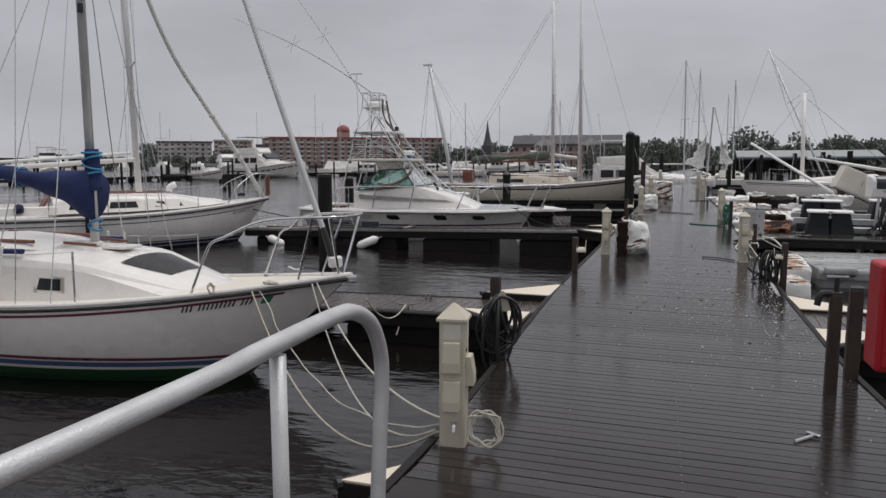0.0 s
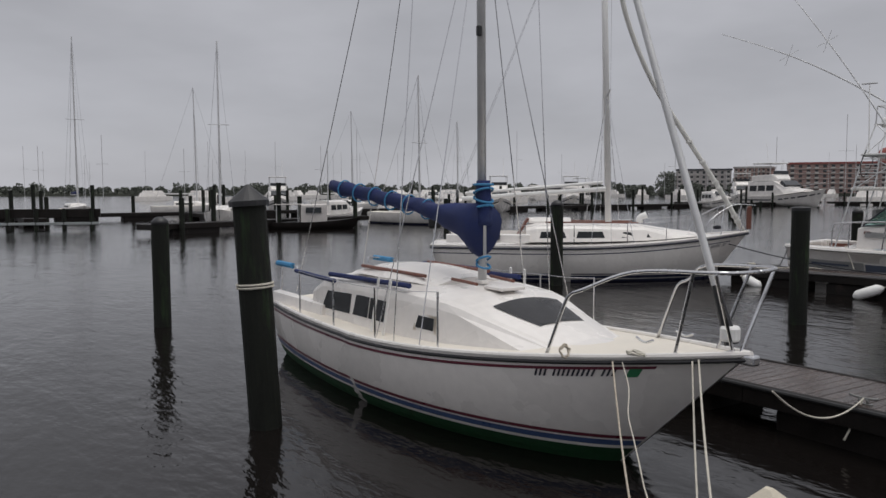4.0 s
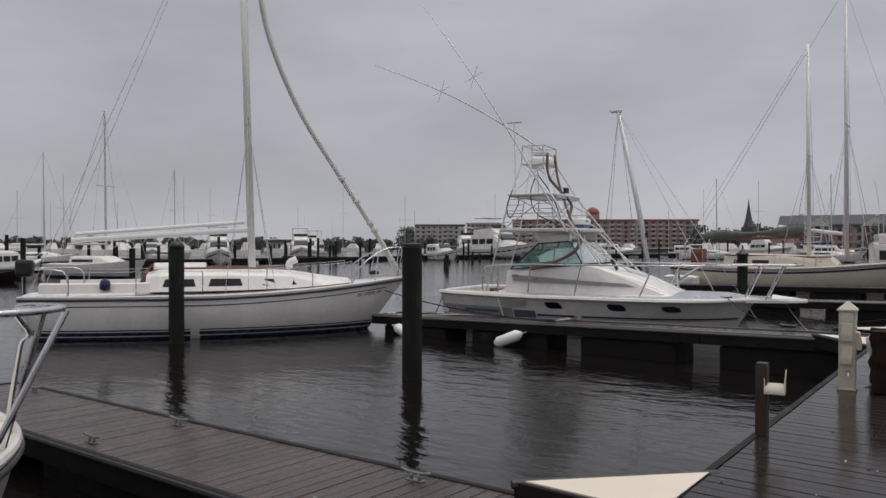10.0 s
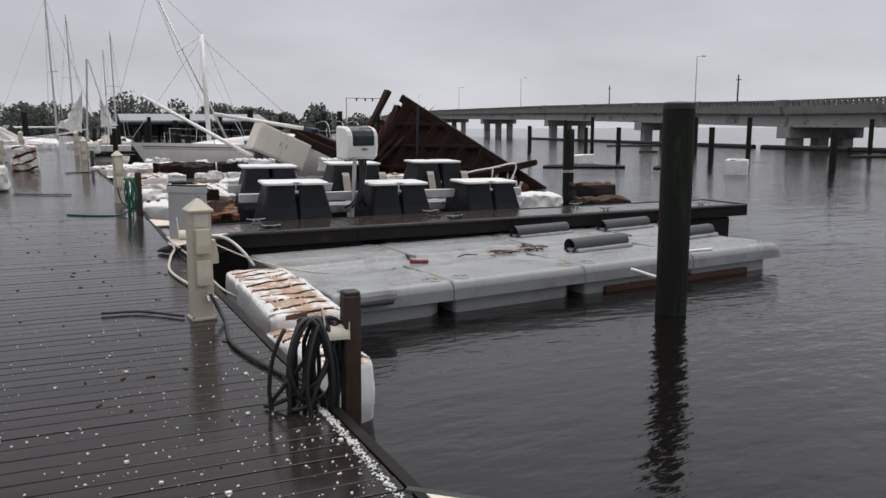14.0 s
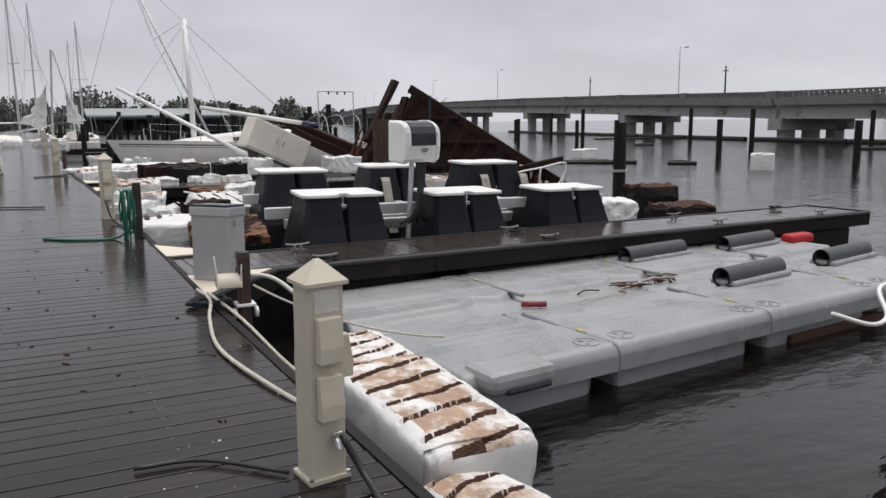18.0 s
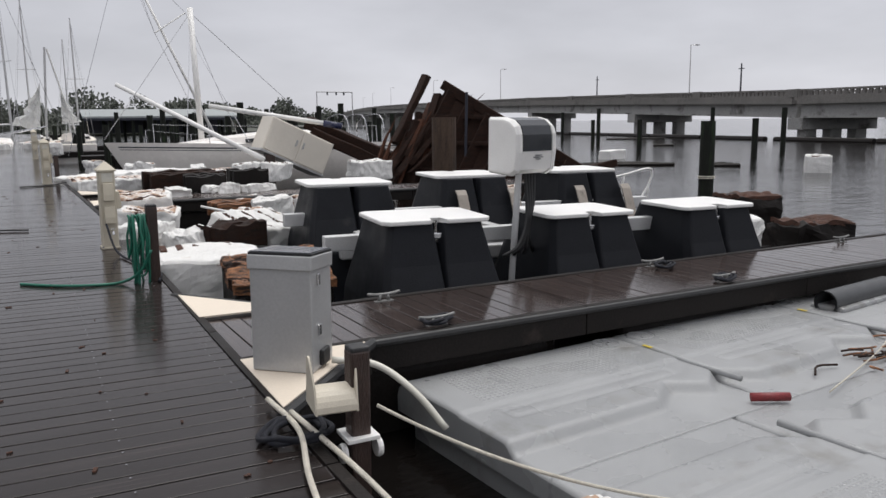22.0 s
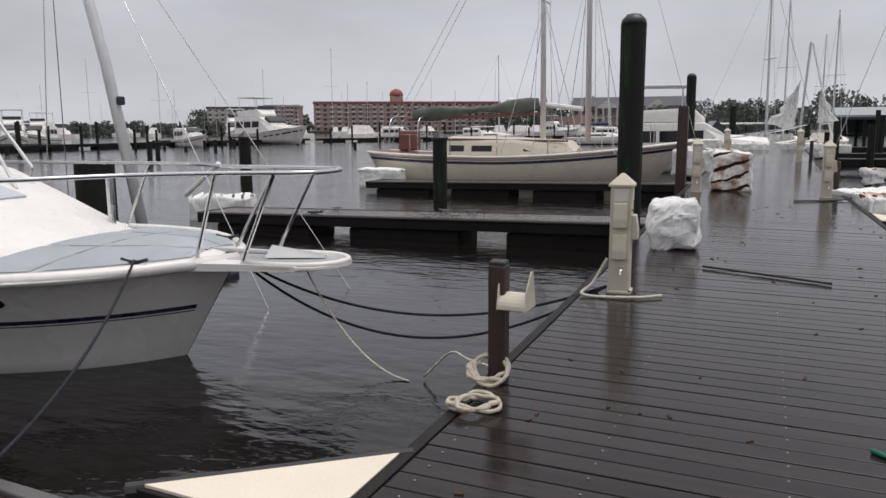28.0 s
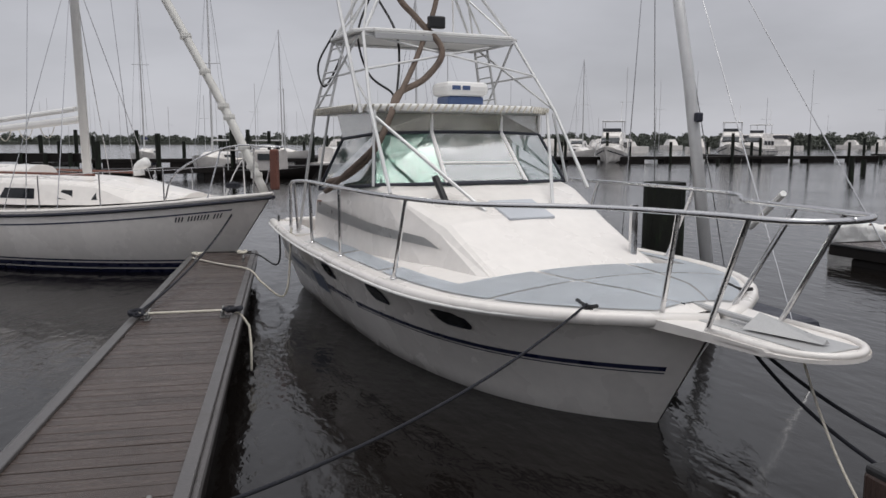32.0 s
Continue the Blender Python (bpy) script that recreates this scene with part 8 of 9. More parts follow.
def coil(at, r, loops, thick, material, label, seed, flat=0.35, name="rope_coil"):
    rnd = random.Random(seed)
    pts = []
    for i in range(loops * 10):
        a = 2 * math.pi * i / 10
        k = r * (0.65 + 0.5 * rnd.random())
        pts.append((k * math.cos(a), k * flat * math.sin(a) if flat < 1 else k * math.sin(a), thick + rnd.random() * thick * 2.2))
    o = lump(name, tube(B(), curve_pts(pts, 3), thick, 6), material, label, "rope", "coiled lines", smooth=True)
    o.matrix_world = at
    return o


coil(SB1.matrix_world @ pose(7.0, -0.86, 1.14) @ pose(0, 0, 0, 0, 75, 0), 0.06, 4, 0.007, ROPE_T, "tan rope wound round the pulpit foot", 14, 1.0)
coil(SB1.matrix_world @ pose(7.62, -0.58, 1.18), 0.08, 3, 0.010, ROPE_W, "pale rope turns on the bow cleat", 15, 0.8)
coil(on_dock(-1.27, 4.66, 0.42, 0) @ pose(0, 0, 0, 82, 0, 12), 0.115, 8, 0.006, ROPE_W, "white cord hung in loose loops on the pedestal", 4, 1.0, "cord_coil")
coil(on_dock(-2.05, 23.78, 0.01, 40), 0.12, 4, 0.012, ROPE_T, "tan rope heaped at the foot of a post", 5, 1.0)
coil(on_dock(-2.13, 24.22, 0.05, 10) @ pose(0, 0, 0, 30, 0, 0), 0.11, 5, 0.012, ROPE_T, "tan rope wound round a post", 6, 1.0)
coil(on_dock(1.0, 19.55, 0.01, 0), 0.16, 3, 0.016, ROPE_B, "dark wet rope round a cleat", 7, 1.0)
for f, x, y in ((FR2, 1.5, -0.46), (FR2, 4.6, -0.46), (FR2, 4.6, 0.3), (FR2, 10.2, 0.4), (FC, 7.5, 0.4)):
    coil(f.matrix_world @ pose(x, y, 0.02, 0, 0, 30), 0.15, 3, 0.014, ROPE_B, "dark wet rope round a cleat", int(x * 10), 0.6)
rope("white_hose", [ground(0.98, 20.0, 0.05), ground(1.0, 19.5, 0.06), ground(0.9, 19.0, 0.03), ground(0.82, 18.2, 0.02), ground(0.95, 17.3, 0.02), ground(1.12, 16.8, -0.02)], 0.015, ROPE_W, "white hose lying along the dock's edge")
rope("white_hose", [ground(1.02, 19.7, 0.08), ground(1.15, 19.0, 0.0), ground(1.35, 18.0, -0.2), ground(1.75, 17.9, -0.35)], 0.014, ROPE_W, "white rope trailing into the water")
rope("mooring_line", sag(ground(1.32, 19.3, 0.2), ground(2.6, 18.3, -0.15), 0.1), 0.010, ROPE_W, "thin line tied to the grey float", "mooring lines", 3)
rope("green_hose", [ground(0.84, 23.46, 0.32), ground(0.74, 23.52, 0.12), ground(0.58, 23.60, 0.02), ground(0.3, 23.62, 0.014), ground(0.02, 23.75, 0.014), ground(-0.24, 23.96, 0.014)], 0.014, HOSE_G, "green garden hose trailing over the dock boards")
rope("yellow_cord", [ground(0.62, 25.6, 0.3), ground(0.68, 25.2, 0.05), ground(0.8, 24.6, 0.02), ground(0.95, 23.9, 0.03), ground(0.9, 23.5, 0.02)], 0.013, ROPE_B, "dark power cord running to a pedestal")
rope("extension_cable", [ground(0.92, 16.05, 0.22), ground(1.0, 15.9, 0.03), ground(0.95, 15.2, 0.02), ground(1.12, 14.4, 0.02), ground(1.25, 13.9, 0.03)], 0.016, RUBBER, "black power cord lying by the pedestal")
rope("extension_cable", [ground(0.72, 16.2, 0.02), ground(0.4, 16.5, 0.02), ground(0.1, 16.55, 0.02)], 0.012, RUBBER, "short black cord on the boards")
rope("extension_cable", [ground(0.75, 35.2, 0.1), ground(0.3, 34.8, 0.02), ground(-0.4, 34.4, 0.02)], 0.014, RUBBER, "black cord on the far boards")
rope("extension_cable", [ground(-0.2, 27.6, 0.02), ground(-1.3, 28.0, 0.02)], 0.012, RUBBER, "short black cord on the boards")
# fishing boat lines
cl = CC.matrix_world @ Vector((7.33, -0.80, 1.19))
rope("mooring_line", sag(cl, ground(-3.75, 22.32, -0.02), 0.16), 0.011, ROPE_B, "dark dock line from the fishing boat's cleat", "mooring lines", 3)
cn = CC.matrix_world @ Vector((7.75, 0.25, 1.05))
for d in (0.40, 0.62):
    rope("mooring_line", sag(cn, ground(-1.95, 26.6, 0.06), d), 0.014, ROPE_B, "dark blue dock line sagging over the water", "mooring lines", 3)
rope("mooring_line", sag(CC.matrix_world @ Vector((8.5, 0.1, 1.12)), ground(-3.6, 26.2, -0.86), 0.25), 0.009, ROPE_W, "thin white line trailing into the water", "mooring lines", 3)
rope("mooring_line", [ground(-3.5, 26.3, -0.84), ground(-3.2, 26.2, -0.55), ground(-2.95, 26.0, -0.52), ground(-2.6, 25.8, -0.5)], 0.010, ROPE_W, "white line end rising from the water", "mooring lines")
rope("mooring_line", [ground(-1.95, 26.6, 0.3), ground(-2.05, 26.55, 0.1), ground(-2.1, 26.4, 0.02), ground(-1.7, 26.45, 0.02), ground(-1.5, 26.6, 0.02)], 0.013, ROPE_W, "white line tied round the pedestal's foot", "mooring lines")
fb = FB.matrix_world
rope("mooring_line", sag(SB2.matrix_world @ Vector((SB2_HULL.L - 0.9, 0.15, 1.15)), fb @ Vector((6.5, 0.46, 0.06)), 0.15), 0.016, ROPE_B, "blue dock line from the drifted sailboat", "mooring lines", 3)
rope("mooring_line", sag(fb @ Vector((6.5, 0.46, 0.06)), fb @ Vector((6.5, -0.46, 0.06)), 0.0) + [fb @ Vector((6.45, -0.62, -0.1)), fb @ Vector((6.2, -0.64, -0.5))], 0.014, ROPE_W, "pale rope laid across the finger dock", "mooring lines", 2)
rope("mooring_line", [fb @ Vector(p) for p in ((11.3, 0.45, 0.03), (10.9, 0.2, 0.02), (10.4, -0.1, 0.02), (9.7, -0.5, 0.03), (9.2, -0.7, -0.1), (8.9, -1.0, -0.2))] + [CC.matrix_world @ Vector((1.7, -1.66, 1.25))], 0.014, ROPE_W, "white rope from the finger's end to the fishing boat", "mooring lines")
rope("mooring_line", [fb @ Vector(p) for p in ((11.85, -0.1, 0.05), (11.6, -0.55, 0.02), (11.3, -0.9, -0.1))] + [CC.matrix_world @ Vector((0.15, -1.46, 1.28))], 0.014, RUBBER, "black dock line at the finger's end", "mooring lines")
for x, y, z in ((11.6, 0.4, 0.03), (11.7, -0.3, 0.03), (6.5, 0.46, 0.04), (6.5, -0.46, 0.04)):
    coil(fb @ pose(x, y, z), 0.10, 3, 0.015, ROPE_W if x > 11 else ROPE_B, "rope turns round a finger dock cleat", int(x * 7 + y * 10), 0.8)


coil(on_dock(-3.8, 22.30, -0.04, 20), 0.12, 5, 0.014, ROPE_B, "black wet rope piled round a finger dock cleat", 77, 0.7)
cleat(on_dock(-3.8, 22.30, -0.05, 175))


def fender(p, d, label="white cylindrical fender hanging at the finger dock"):
    t = thing("fender", label, "fender", "boat fenders", at=Matrix.Translation(p) @ d.to_track_quat("Z", "Y").to_matrix().to_4x4())
    part("body", lathe(B(), [(0.03, -0.36), (0.07, -0.33), (0.125, -0.25), (0.13, 0.22), (0.07, 0.32), (0.03, 0.36)], 16), PLASTIC_WH, t, smooth=True)
    part("eye", tube(B(), [(0.05 * math.cos(k), 0, 0.40 + 0.05 * math.sin(k)) for k in [2 * math.pi * j / 10 for j in range(11)]], 0.012, 6), ROPE_W, t)
    return t


fender(fb @ Vector((7.5, 0.70, -0.36)), Vector((0.8, 0.3, 0.35)))
fender(fb @ Vector((10.9, 0.70, -0.36)), Vector((-0.8, 0.2, 0.25)))


def hammer():
    t = thing("hammer", "small claw hammer lying on the dock boards", "hammer", at=on_dock(0.78, 5.74, 0.195, 50) @ Matrix.Diagonal((0.8, 0.8, 0.9, 1)))
    part("handle", tube(B(), [(-0.16, 0, 0.016), (0.10, 0, 0.016)], 0.014, 8), STEEL_BOX, t)
    part("head", box(B(), (0.11, 0, 0.02), (0.035, 0.13, 0.035), 0.008), STEEL, t)
    return t


hammer()


def red_cabinet():
    t = thing("red_safety_cabinet", "red safety cabinet on a white post by the gangway", "safety cabinet", at=on_dock(1.16, 4.62, 0.26, 4))
    part("housing", box(B(), (0, 0, 1.08), (0.5, 0.24, 0.58), 0.02), RED, t)
    part("door", box(B(), (0, -0.125, 1.08), (0.45, 0.02, 0.52), 0.01), RED, t)
    part("white_mark", prism(B(), [(-0.2, -0.146), (-0.02, -0.146), (-0.02, -0.142), (-0.2, -0.142)], 1.06, 1.16), PLASTIC_WH, t, "white slanted mark")
    part("post", box(B(), (0.0, 0.02, 0.39), (0.12, 0.09, 0.8), 0.008), PLASTIC_WH, t)
    return t


red_cabinet()

def bent_railing():
    """White bow rails torn off and lying bent among the foam."""
    t = thing("bent_railing", "bent white pipe railing lying among the debris", "railing", at=LIST)
    for pts in ([(9.0, 27.5, 0.28), (9.37, 27.5, 0.35), (9.82, 27.5, 0.41), (10.38, 27.5, 0.51), (10.52, 27.5, 0.44), (10.44, 27.5, 0.2), (10.22, 27.5, -0.1), (9.95, 27.5, -0.3)], [(10.44, 27.5, 0.2), (10.40, 27.55, -0.5)], [(9.82, 27.5, 0.41), (9.80, 27.6, -0.5)]):
        part("pipe", tube(B(), curve_pts(pts, 5), 0.022, 8), PLASTIC_WH, t, smooth=True)
    return t


bent_railing()

# scattered foam crumbs, leaves and twigs on the wet boards
rnd = random.Random(11)
bm = B()
for i in range(1100):
    y = rnd.gauss(12.0, 1.9)
    x = along(y, RIGHT) - abs(rnd.gauss(0, 0.95)) - 0.05
    if not (5 < y < 20) or x < -2.0:
        continue
    s = rnd.uniform(0.003, 0.011) * (2.0 if rnd.random() < 0.06 else 1)
    box(bm, (x, y, along(y, RISE) + s * 0.3), (s * rnd.uniform(0.7, 1.4), s, s * 0.6), 0, Matrix.Rotation(rnd.uniform(0, 6), 3, "Z"))
lump("foam_crumbs", bm, FOAM, "white foam crumbs scattered on wet boards", "foam crumbs", kind="stuff", at=LIST)
bm = B()
for i in range(190):
    y = rnd.uniform(9, 34)
    x = rnd.uniform(along(y, LEFT) + 0.1, along(y, RIGHT) - 0.1)
    s = rnd.uniform(0.010, 0.026)
    box(bm, (x, y, along(y, RISE) + 0.004), (s * rnd.uniform(0.6, 2.5), s * 0.7, 0.006), 0, Matrix.Rotation(rnd.uniform(0, 6), 3, "Z"))
lump("wet_leaves", bm, ALGAE, "dark wet leaves and twigs on the boards", "leaves", kind="stuff", at=LIST)
bm = B()
for i in range(420):
    y = 13.55 + rnd.random() ** 0.7 * 1.25
    s = rnd.uniform(0.003, 0.010)
    box(bm, (along(y, RIGHT) - 0.02 + rnd.gauss(0, 0.012) - (13.9 - y) * 0.02, y - 1.0, s * 0.3), (s, s * 1.3, s * 0.6), 0, Matrix.Rotation(rnd.uniform(0, 6), 3, "Z"))
lump("foam_crumbs", bm, FOAM, "line of white foam crumbs along the dock's edge", "foam crumbs", kind="stuff", at=LIST)


# ---------------------------------------------------------------- bridge
# plan points of the bridge's middle and how far its deck has climbed there
BRIDGE_LINE = [(66, -160, 0.3), (67, -60, 0.4), (69, 20, 0.5), (73, 69, 0.75), (81, 105, 1.6), (89, 140, 2.3), (97, 175, 2.8), (108, 225, 3.6), (125, 300, 4.4), (160, 420, 5.0), (230, 640, 5.0)]


def bridge_spans():
    """The places of the piers: even spans on the near length, longer ones farther out."""
    pts = curve_pts([(*ground(x, y).xy, up) for x, y, up in BRIDGE_LINE], 24)
    start = min(range(len(pts)), key=lambda i: (pts[i].xy - Vector((73, 69))).length)
    line = [pts[start]]
    for run, put, steps in ((pts[start:], line.append, [33, 40]), (pts[start::-1], lambda p: line.insert(0, p), [33])):
        acc = 0.0
        for p, q in zip(run, run[1:]):
            acc += (q - p).length
            if acc >= steps[0]:
                put(q)
                acc = 0.0
                steps = steps[1:] or [48 if len(steps) and steps[0] != 33 else 33]
    return line


def bridge():
    t = thing("road_bridge", "long low concrete road bridge on pile piers across the river", "bridge", kind="structure", at=pose(0, 0, WATER))
    line = bridge_spans()
    bal = B()
    for i, (a, b) in enumerate(zip(line, line[1:])):
        d = b - a
        rot = d.to_track_quat("X", "Z").to_matrix()
        flat = V(d.x, d.y, 0).to_track_quat("X", "Z").to_matrix()
        side = Vector((-d.y, d.x, 0)).normalized()
        c = (a + b) / 2
        part("deck_span", box(B(), c + V(0, 0, 3.02), (d.length, 10.0, 0.36), 0, rot), BRIDGE, t)
        for s in (-1, 1):
            part("girder", box(B(), c + side * s * 4.2 + V(0, 0, 2.14), (d.length - 0.05, 0.5, 1.4), 0, rot), BRIDGE_LT, t)
            part("girder_flange", box(B(), c + side * s * 4.2 + V(0, 0, 1.54), (d.length - 0.05, 0.8, 0.2), 0, rot), BRIDGE_LT, t)
            part("kerb_wall", box(B(), c + side * s * 4.95 + V(0, 0, 3.22), (d.length, 0.28, 0.84), 0, rot), BRIDGE, t)
            part("top_rail", box(B(), c + side * s * 4.95 + V(0, 0, 4.16), (d.length, 0.32, 0.2), 0, rot), BRIDGE, t)
            for e in (0.0, 0.5):
                part("end_pillar", box(B(), a.lerp(b, e) + side * s * 4.95 + V(0, 0, 3.9), (1.6, 0.42, 0.8), 0, flat), BRIDGE, t)
            n = int(d.length / 0.66)
            for k in range(n):
                p = a + d * (k + 0.5) / n + side * s * 4.95
                box(bal, p + V(0, 0, 3.85), (0.34, 0.22, 0.46), 0, flat)
        part("pier_cap", box(B(), a + V(0, 0, 0.85), (2.2, 9.2, 1.2), 0.05, flat), BRIDGE_LT, t)
        for e in (-3.1, 0, 3.1):
            part("pier_column", box(B(), V(a.x, a.y, (a.z + 0.3) / 2 - 0.5) + side * e, (1.2, 1.4, a.z + 1.3), 0.05, flat), BRIDGE_LT, t)
    # a boom of dark timbers floats along the piers, with drift timber before it
    for a, b in zip(line[2:], line[3:9]):
        d = (b - a).normalized()
        side = Vector((-d.y, d.x, 0)).normalized() * 8.0
        n = 3
        for k in range(n):
            p, q = a.lerp(b, k / n) + side, a.lerp(b, (k + 0.97) / n) + side
            boom = thing("timber_boom", "long dark floating timber boom before the bridge piers", "boom", "boom timbers", at=pose(0, 0, WATER))
            part("timber", tube(B(), [V(p.x, p.y, 0.08), V(q.x, q.y, 0.08)], 0.3, 8), FASCIA, boom)
    tagged(part("balusters", bal, BRIDGE, t), kind="stuff")
    for x, y, up in ((67, -10, 0.5), (70.5, 45, 0.65), (85.6, 101.8, 1.55), (96.5, 172, 2.75), (111, 235, 3.7), (125, 300, 4.4), (142, 360, 4.8), (165, 430, 5)):
        p = ground(x, y)
        side = V(-4.9, 1.0, 0)
        lamp = thing("street_lamp", "tall grey street lamp on the bridge", "street lamp", "bridge lamps", at=pose(p.x, p.y, WATER + 3.2 + up))
        part("pole", tube(B(), [(0, 0, 0), (0, 0, 8.1)], 0.10, 8, r1=0.06), ALU, lamp)
        part("arm", tube(B(), [(0, 0, 8.05), (-side.x * 0.16, -side.y * 0.16, 8.15)], 0.05, 6), ALU, lamp)
        part("lamp_head", box(B(), (-side.x * 0.22, -side.y * 0.22, 8.12), (0.5, 0.5, 0.16), 0.04), STEEL_BOX, lamp)
    for x, y, up in ((74.3, 82.3, 1.0), (85.9, 123.5, 2.0)):
        p = ground(x, y)
        lamp = thing("utility_pole", "slim dark utility pole on the bridge", "utility pole", "bridge poles", at=pose(p.x, p.y, WATER + 3.2 + up))
        part("pole", tube(B(), [(0, 0, -0.4), (0, 0, 4.4)], 0.12, 8, r1=0.08), GREYBAR, lamp)
        part("cross_arm", box(B(), (0, 0, 3.8), (0.1, 0.8, 0.1)), GREYBAR, lamp)
    for x, y, u, v in ((57.4, 86, 63.4, 83.1), (28.0, 42.7, 29.1, 41.8), (51.2, 48.6, 55.5, 46.6), (23.6, 46.8, 27.3, 44.2), (46, 66, 47.5, 65.2)):
        p, q = ground(x, y), ground(u, v)
        drift = thing("drift_timber", "dark broken timber adrift on the river", "timber", "drift timbers", at=pose(p.x, p.y, WATER))
        for k in range(3):
            part("beam", tube(B(), [V(0.3 * k, 0.25 * k, 0.03), V((q.x - p.x) * (1 - 0.15 * k), (q.y - p.y) * (1 - 0.1 * k) + 0.2 * k, 0.06 + 0.03 * k)], 0.1, 6), FASCIA, drift)
    # gantry sign over the far roadway
    p = ground(97.0, 287)
    g = thing("sign_gantry", "grey sign gantry over the far bridge road", "gantry", at=pose(p.x, p.y, WATER, 0, 0, 5))
    for s in (-7, 7):
        part("upright", tube(B(), [(s, 0, -1), (s, 0, 13.4)], 0.2, 8), ALU, g)
    part("beam", tube(B(), [(-7, 0, 13.4), (7, 0, 13.4)], 0.2, 8), ALU, g)
    for s in (-3, 0.5, 3.5):
        part("signal", box(B(), (s, -0.3, 12.8), (0.5, 0.4, 1.1), 0.05), GREYBAR, g)
    return t


bridge()


# ---------------------------------------------------------------- town on the far bank
def block_building(name, label, a, b, height, depth, storeys, bays, wall, roof, balconies=True, parapet=True, base=0.6):
    """A long building between two plan points, with windows, balconies, storey bands and a roof."""
    pa, pb = ground(*a), ground(*b)
    d = Vector((pb.x - pa.x, pb.y - pa.y, 0))
    L = d.length
    turn = math.degrees(math.atan2(d.y, d.x))
    t = thing(name, label, "building", "waterfront buildings", at=pose(pa.x, pa.y, WATER + base, 0, 0, turn))
    part("wall", box(B(), (L / 2, depth / 2, height / 2), (L, depth, height)), wall, t)
    part("roof", box(B(), (L / 2, depth / 2, height + 0.5), (L + 1.0, depth + 1.0, 1.0)), roof, t)
    sh = height / storeys
    for k in range(1, storeys):
        part("storey_band", box(B(), (L / 2, -0.15, k * sh), (L, 0.4, 0.25)), STUCCO, t)
    me = bpy.data.meshes.new("window")
    bm = B()
    box(bm, (0, -0.05, 0), (L / bays * 0.42, 0.2, sh * 0.52))
    bm.to_mesh(me)
    bm.free()
    me.materials.append(PANE)
    mb = bpy.data.meshes.new("balcony")
    bm = B()
    box(bm, (0, -0.6, 0), (L / bays * 0.5, 1.1, sh * 0.36))
    bm.to_mesh(mb)
    bm.free()
    mb.materials.append(STUCCO)
    for i in range(bays):
        for k in range(storeys):
            w = new("window", me)
            w.parent = t
            w.location = ((i + 0.5) * L / bays, 0, (k + 0.55) * sh)
            if balconies and k > 0 and i % 3 != 1:
                w = new("balcony", mb)
                w.parent = t
                w.location = ((i + 0.5) * L / bays, 0, (k + 0.22) * sh)
    return t, L


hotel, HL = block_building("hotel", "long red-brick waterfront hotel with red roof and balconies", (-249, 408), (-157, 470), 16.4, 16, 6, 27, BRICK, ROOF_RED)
tw = thing("clock_turret", "red domed turret on the hotel roof", "turret", at=hotel.matrix_world @ pose(HL * 0.44, 6, 17.3))
part("turret_wall", box(B(), (0, 0, 1.8), (7, 7, 3.6)), BRICK, tw)
part("turret_dome", lathe(B(), [(4.0, 3.6), (4.2, 4.2), (3.4, 6.2), (1.6, 7.4), (0.1, 7.8)], 16), ROOF_RED, tw, smooth=True)
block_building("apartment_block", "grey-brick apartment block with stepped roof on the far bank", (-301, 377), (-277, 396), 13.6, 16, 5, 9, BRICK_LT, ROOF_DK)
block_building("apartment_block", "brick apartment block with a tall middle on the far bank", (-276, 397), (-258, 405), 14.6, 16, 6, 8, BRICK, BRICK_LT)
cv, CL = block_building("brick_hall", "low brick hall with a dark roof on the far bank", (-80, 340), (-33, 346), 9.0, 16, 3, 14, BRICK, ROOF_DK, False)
bm = B()
loft(bm, [[(x, y, z) for y, z in ((-0.5, 10.0), (8, 14.0), (16.5, 10.0))] for x in (-0.5, CL + 0.5)])
part("hip_roof", bm, ROOF_DK, cv)
for x in (CL * 0.3, CL * 0.72):
    bm = B()
    loft(bm, [[(x + dx, y, z) for dx, z in ((-5, 9.2), (5, 9.2), (0, 12.6))] for y in (-1.6, -0.4)])
    part("pediment", bm, STUCCO, cv, "white pediment")
    for k in range(4):
        part("column", box(B(), (x - 4.2 + 2.8 * k, -1.2, 4.6), (0.7, 0.7, 9.2)), STUCCO, cv)
p = ground(-87, 322)
ch = thing("church", "dark church with a slim pointed spire", "church", at=pose(p.x, p.y, WATER + 0.5))
part("tower", box(B(), (0, 0, 4.5), (4.4, 4.4, 9)), ROOF_DK, ch)
part("spire", lathe(B(), [(2.2, 9), (1.3, 12), (0.5, 16.5), (0.05, 20)], 8), ROOF_DK, ch)
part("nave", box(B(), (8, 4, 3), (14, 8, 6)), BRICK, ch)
for a, b, hgt, lab in (((-200, 175), (-191, 184), 2.6, "long low pale boat shed across the basin"),):
    bb, bl = block_building("boat_shed", lab, a, b, hgt, 14, 1, 8, STUCCO, ROOF_DK, False)
    bm = B()
    loft(bm, [[(x, y, z) for y, z in ((-0.6, hgt), (7, hgt + 1.3), (14.6, hgt))] for x in (-0.5, bl + 0.5)])
    part("gable_roof", bm, ROOF_DK if hgt > 6 else STUCCO, bb)


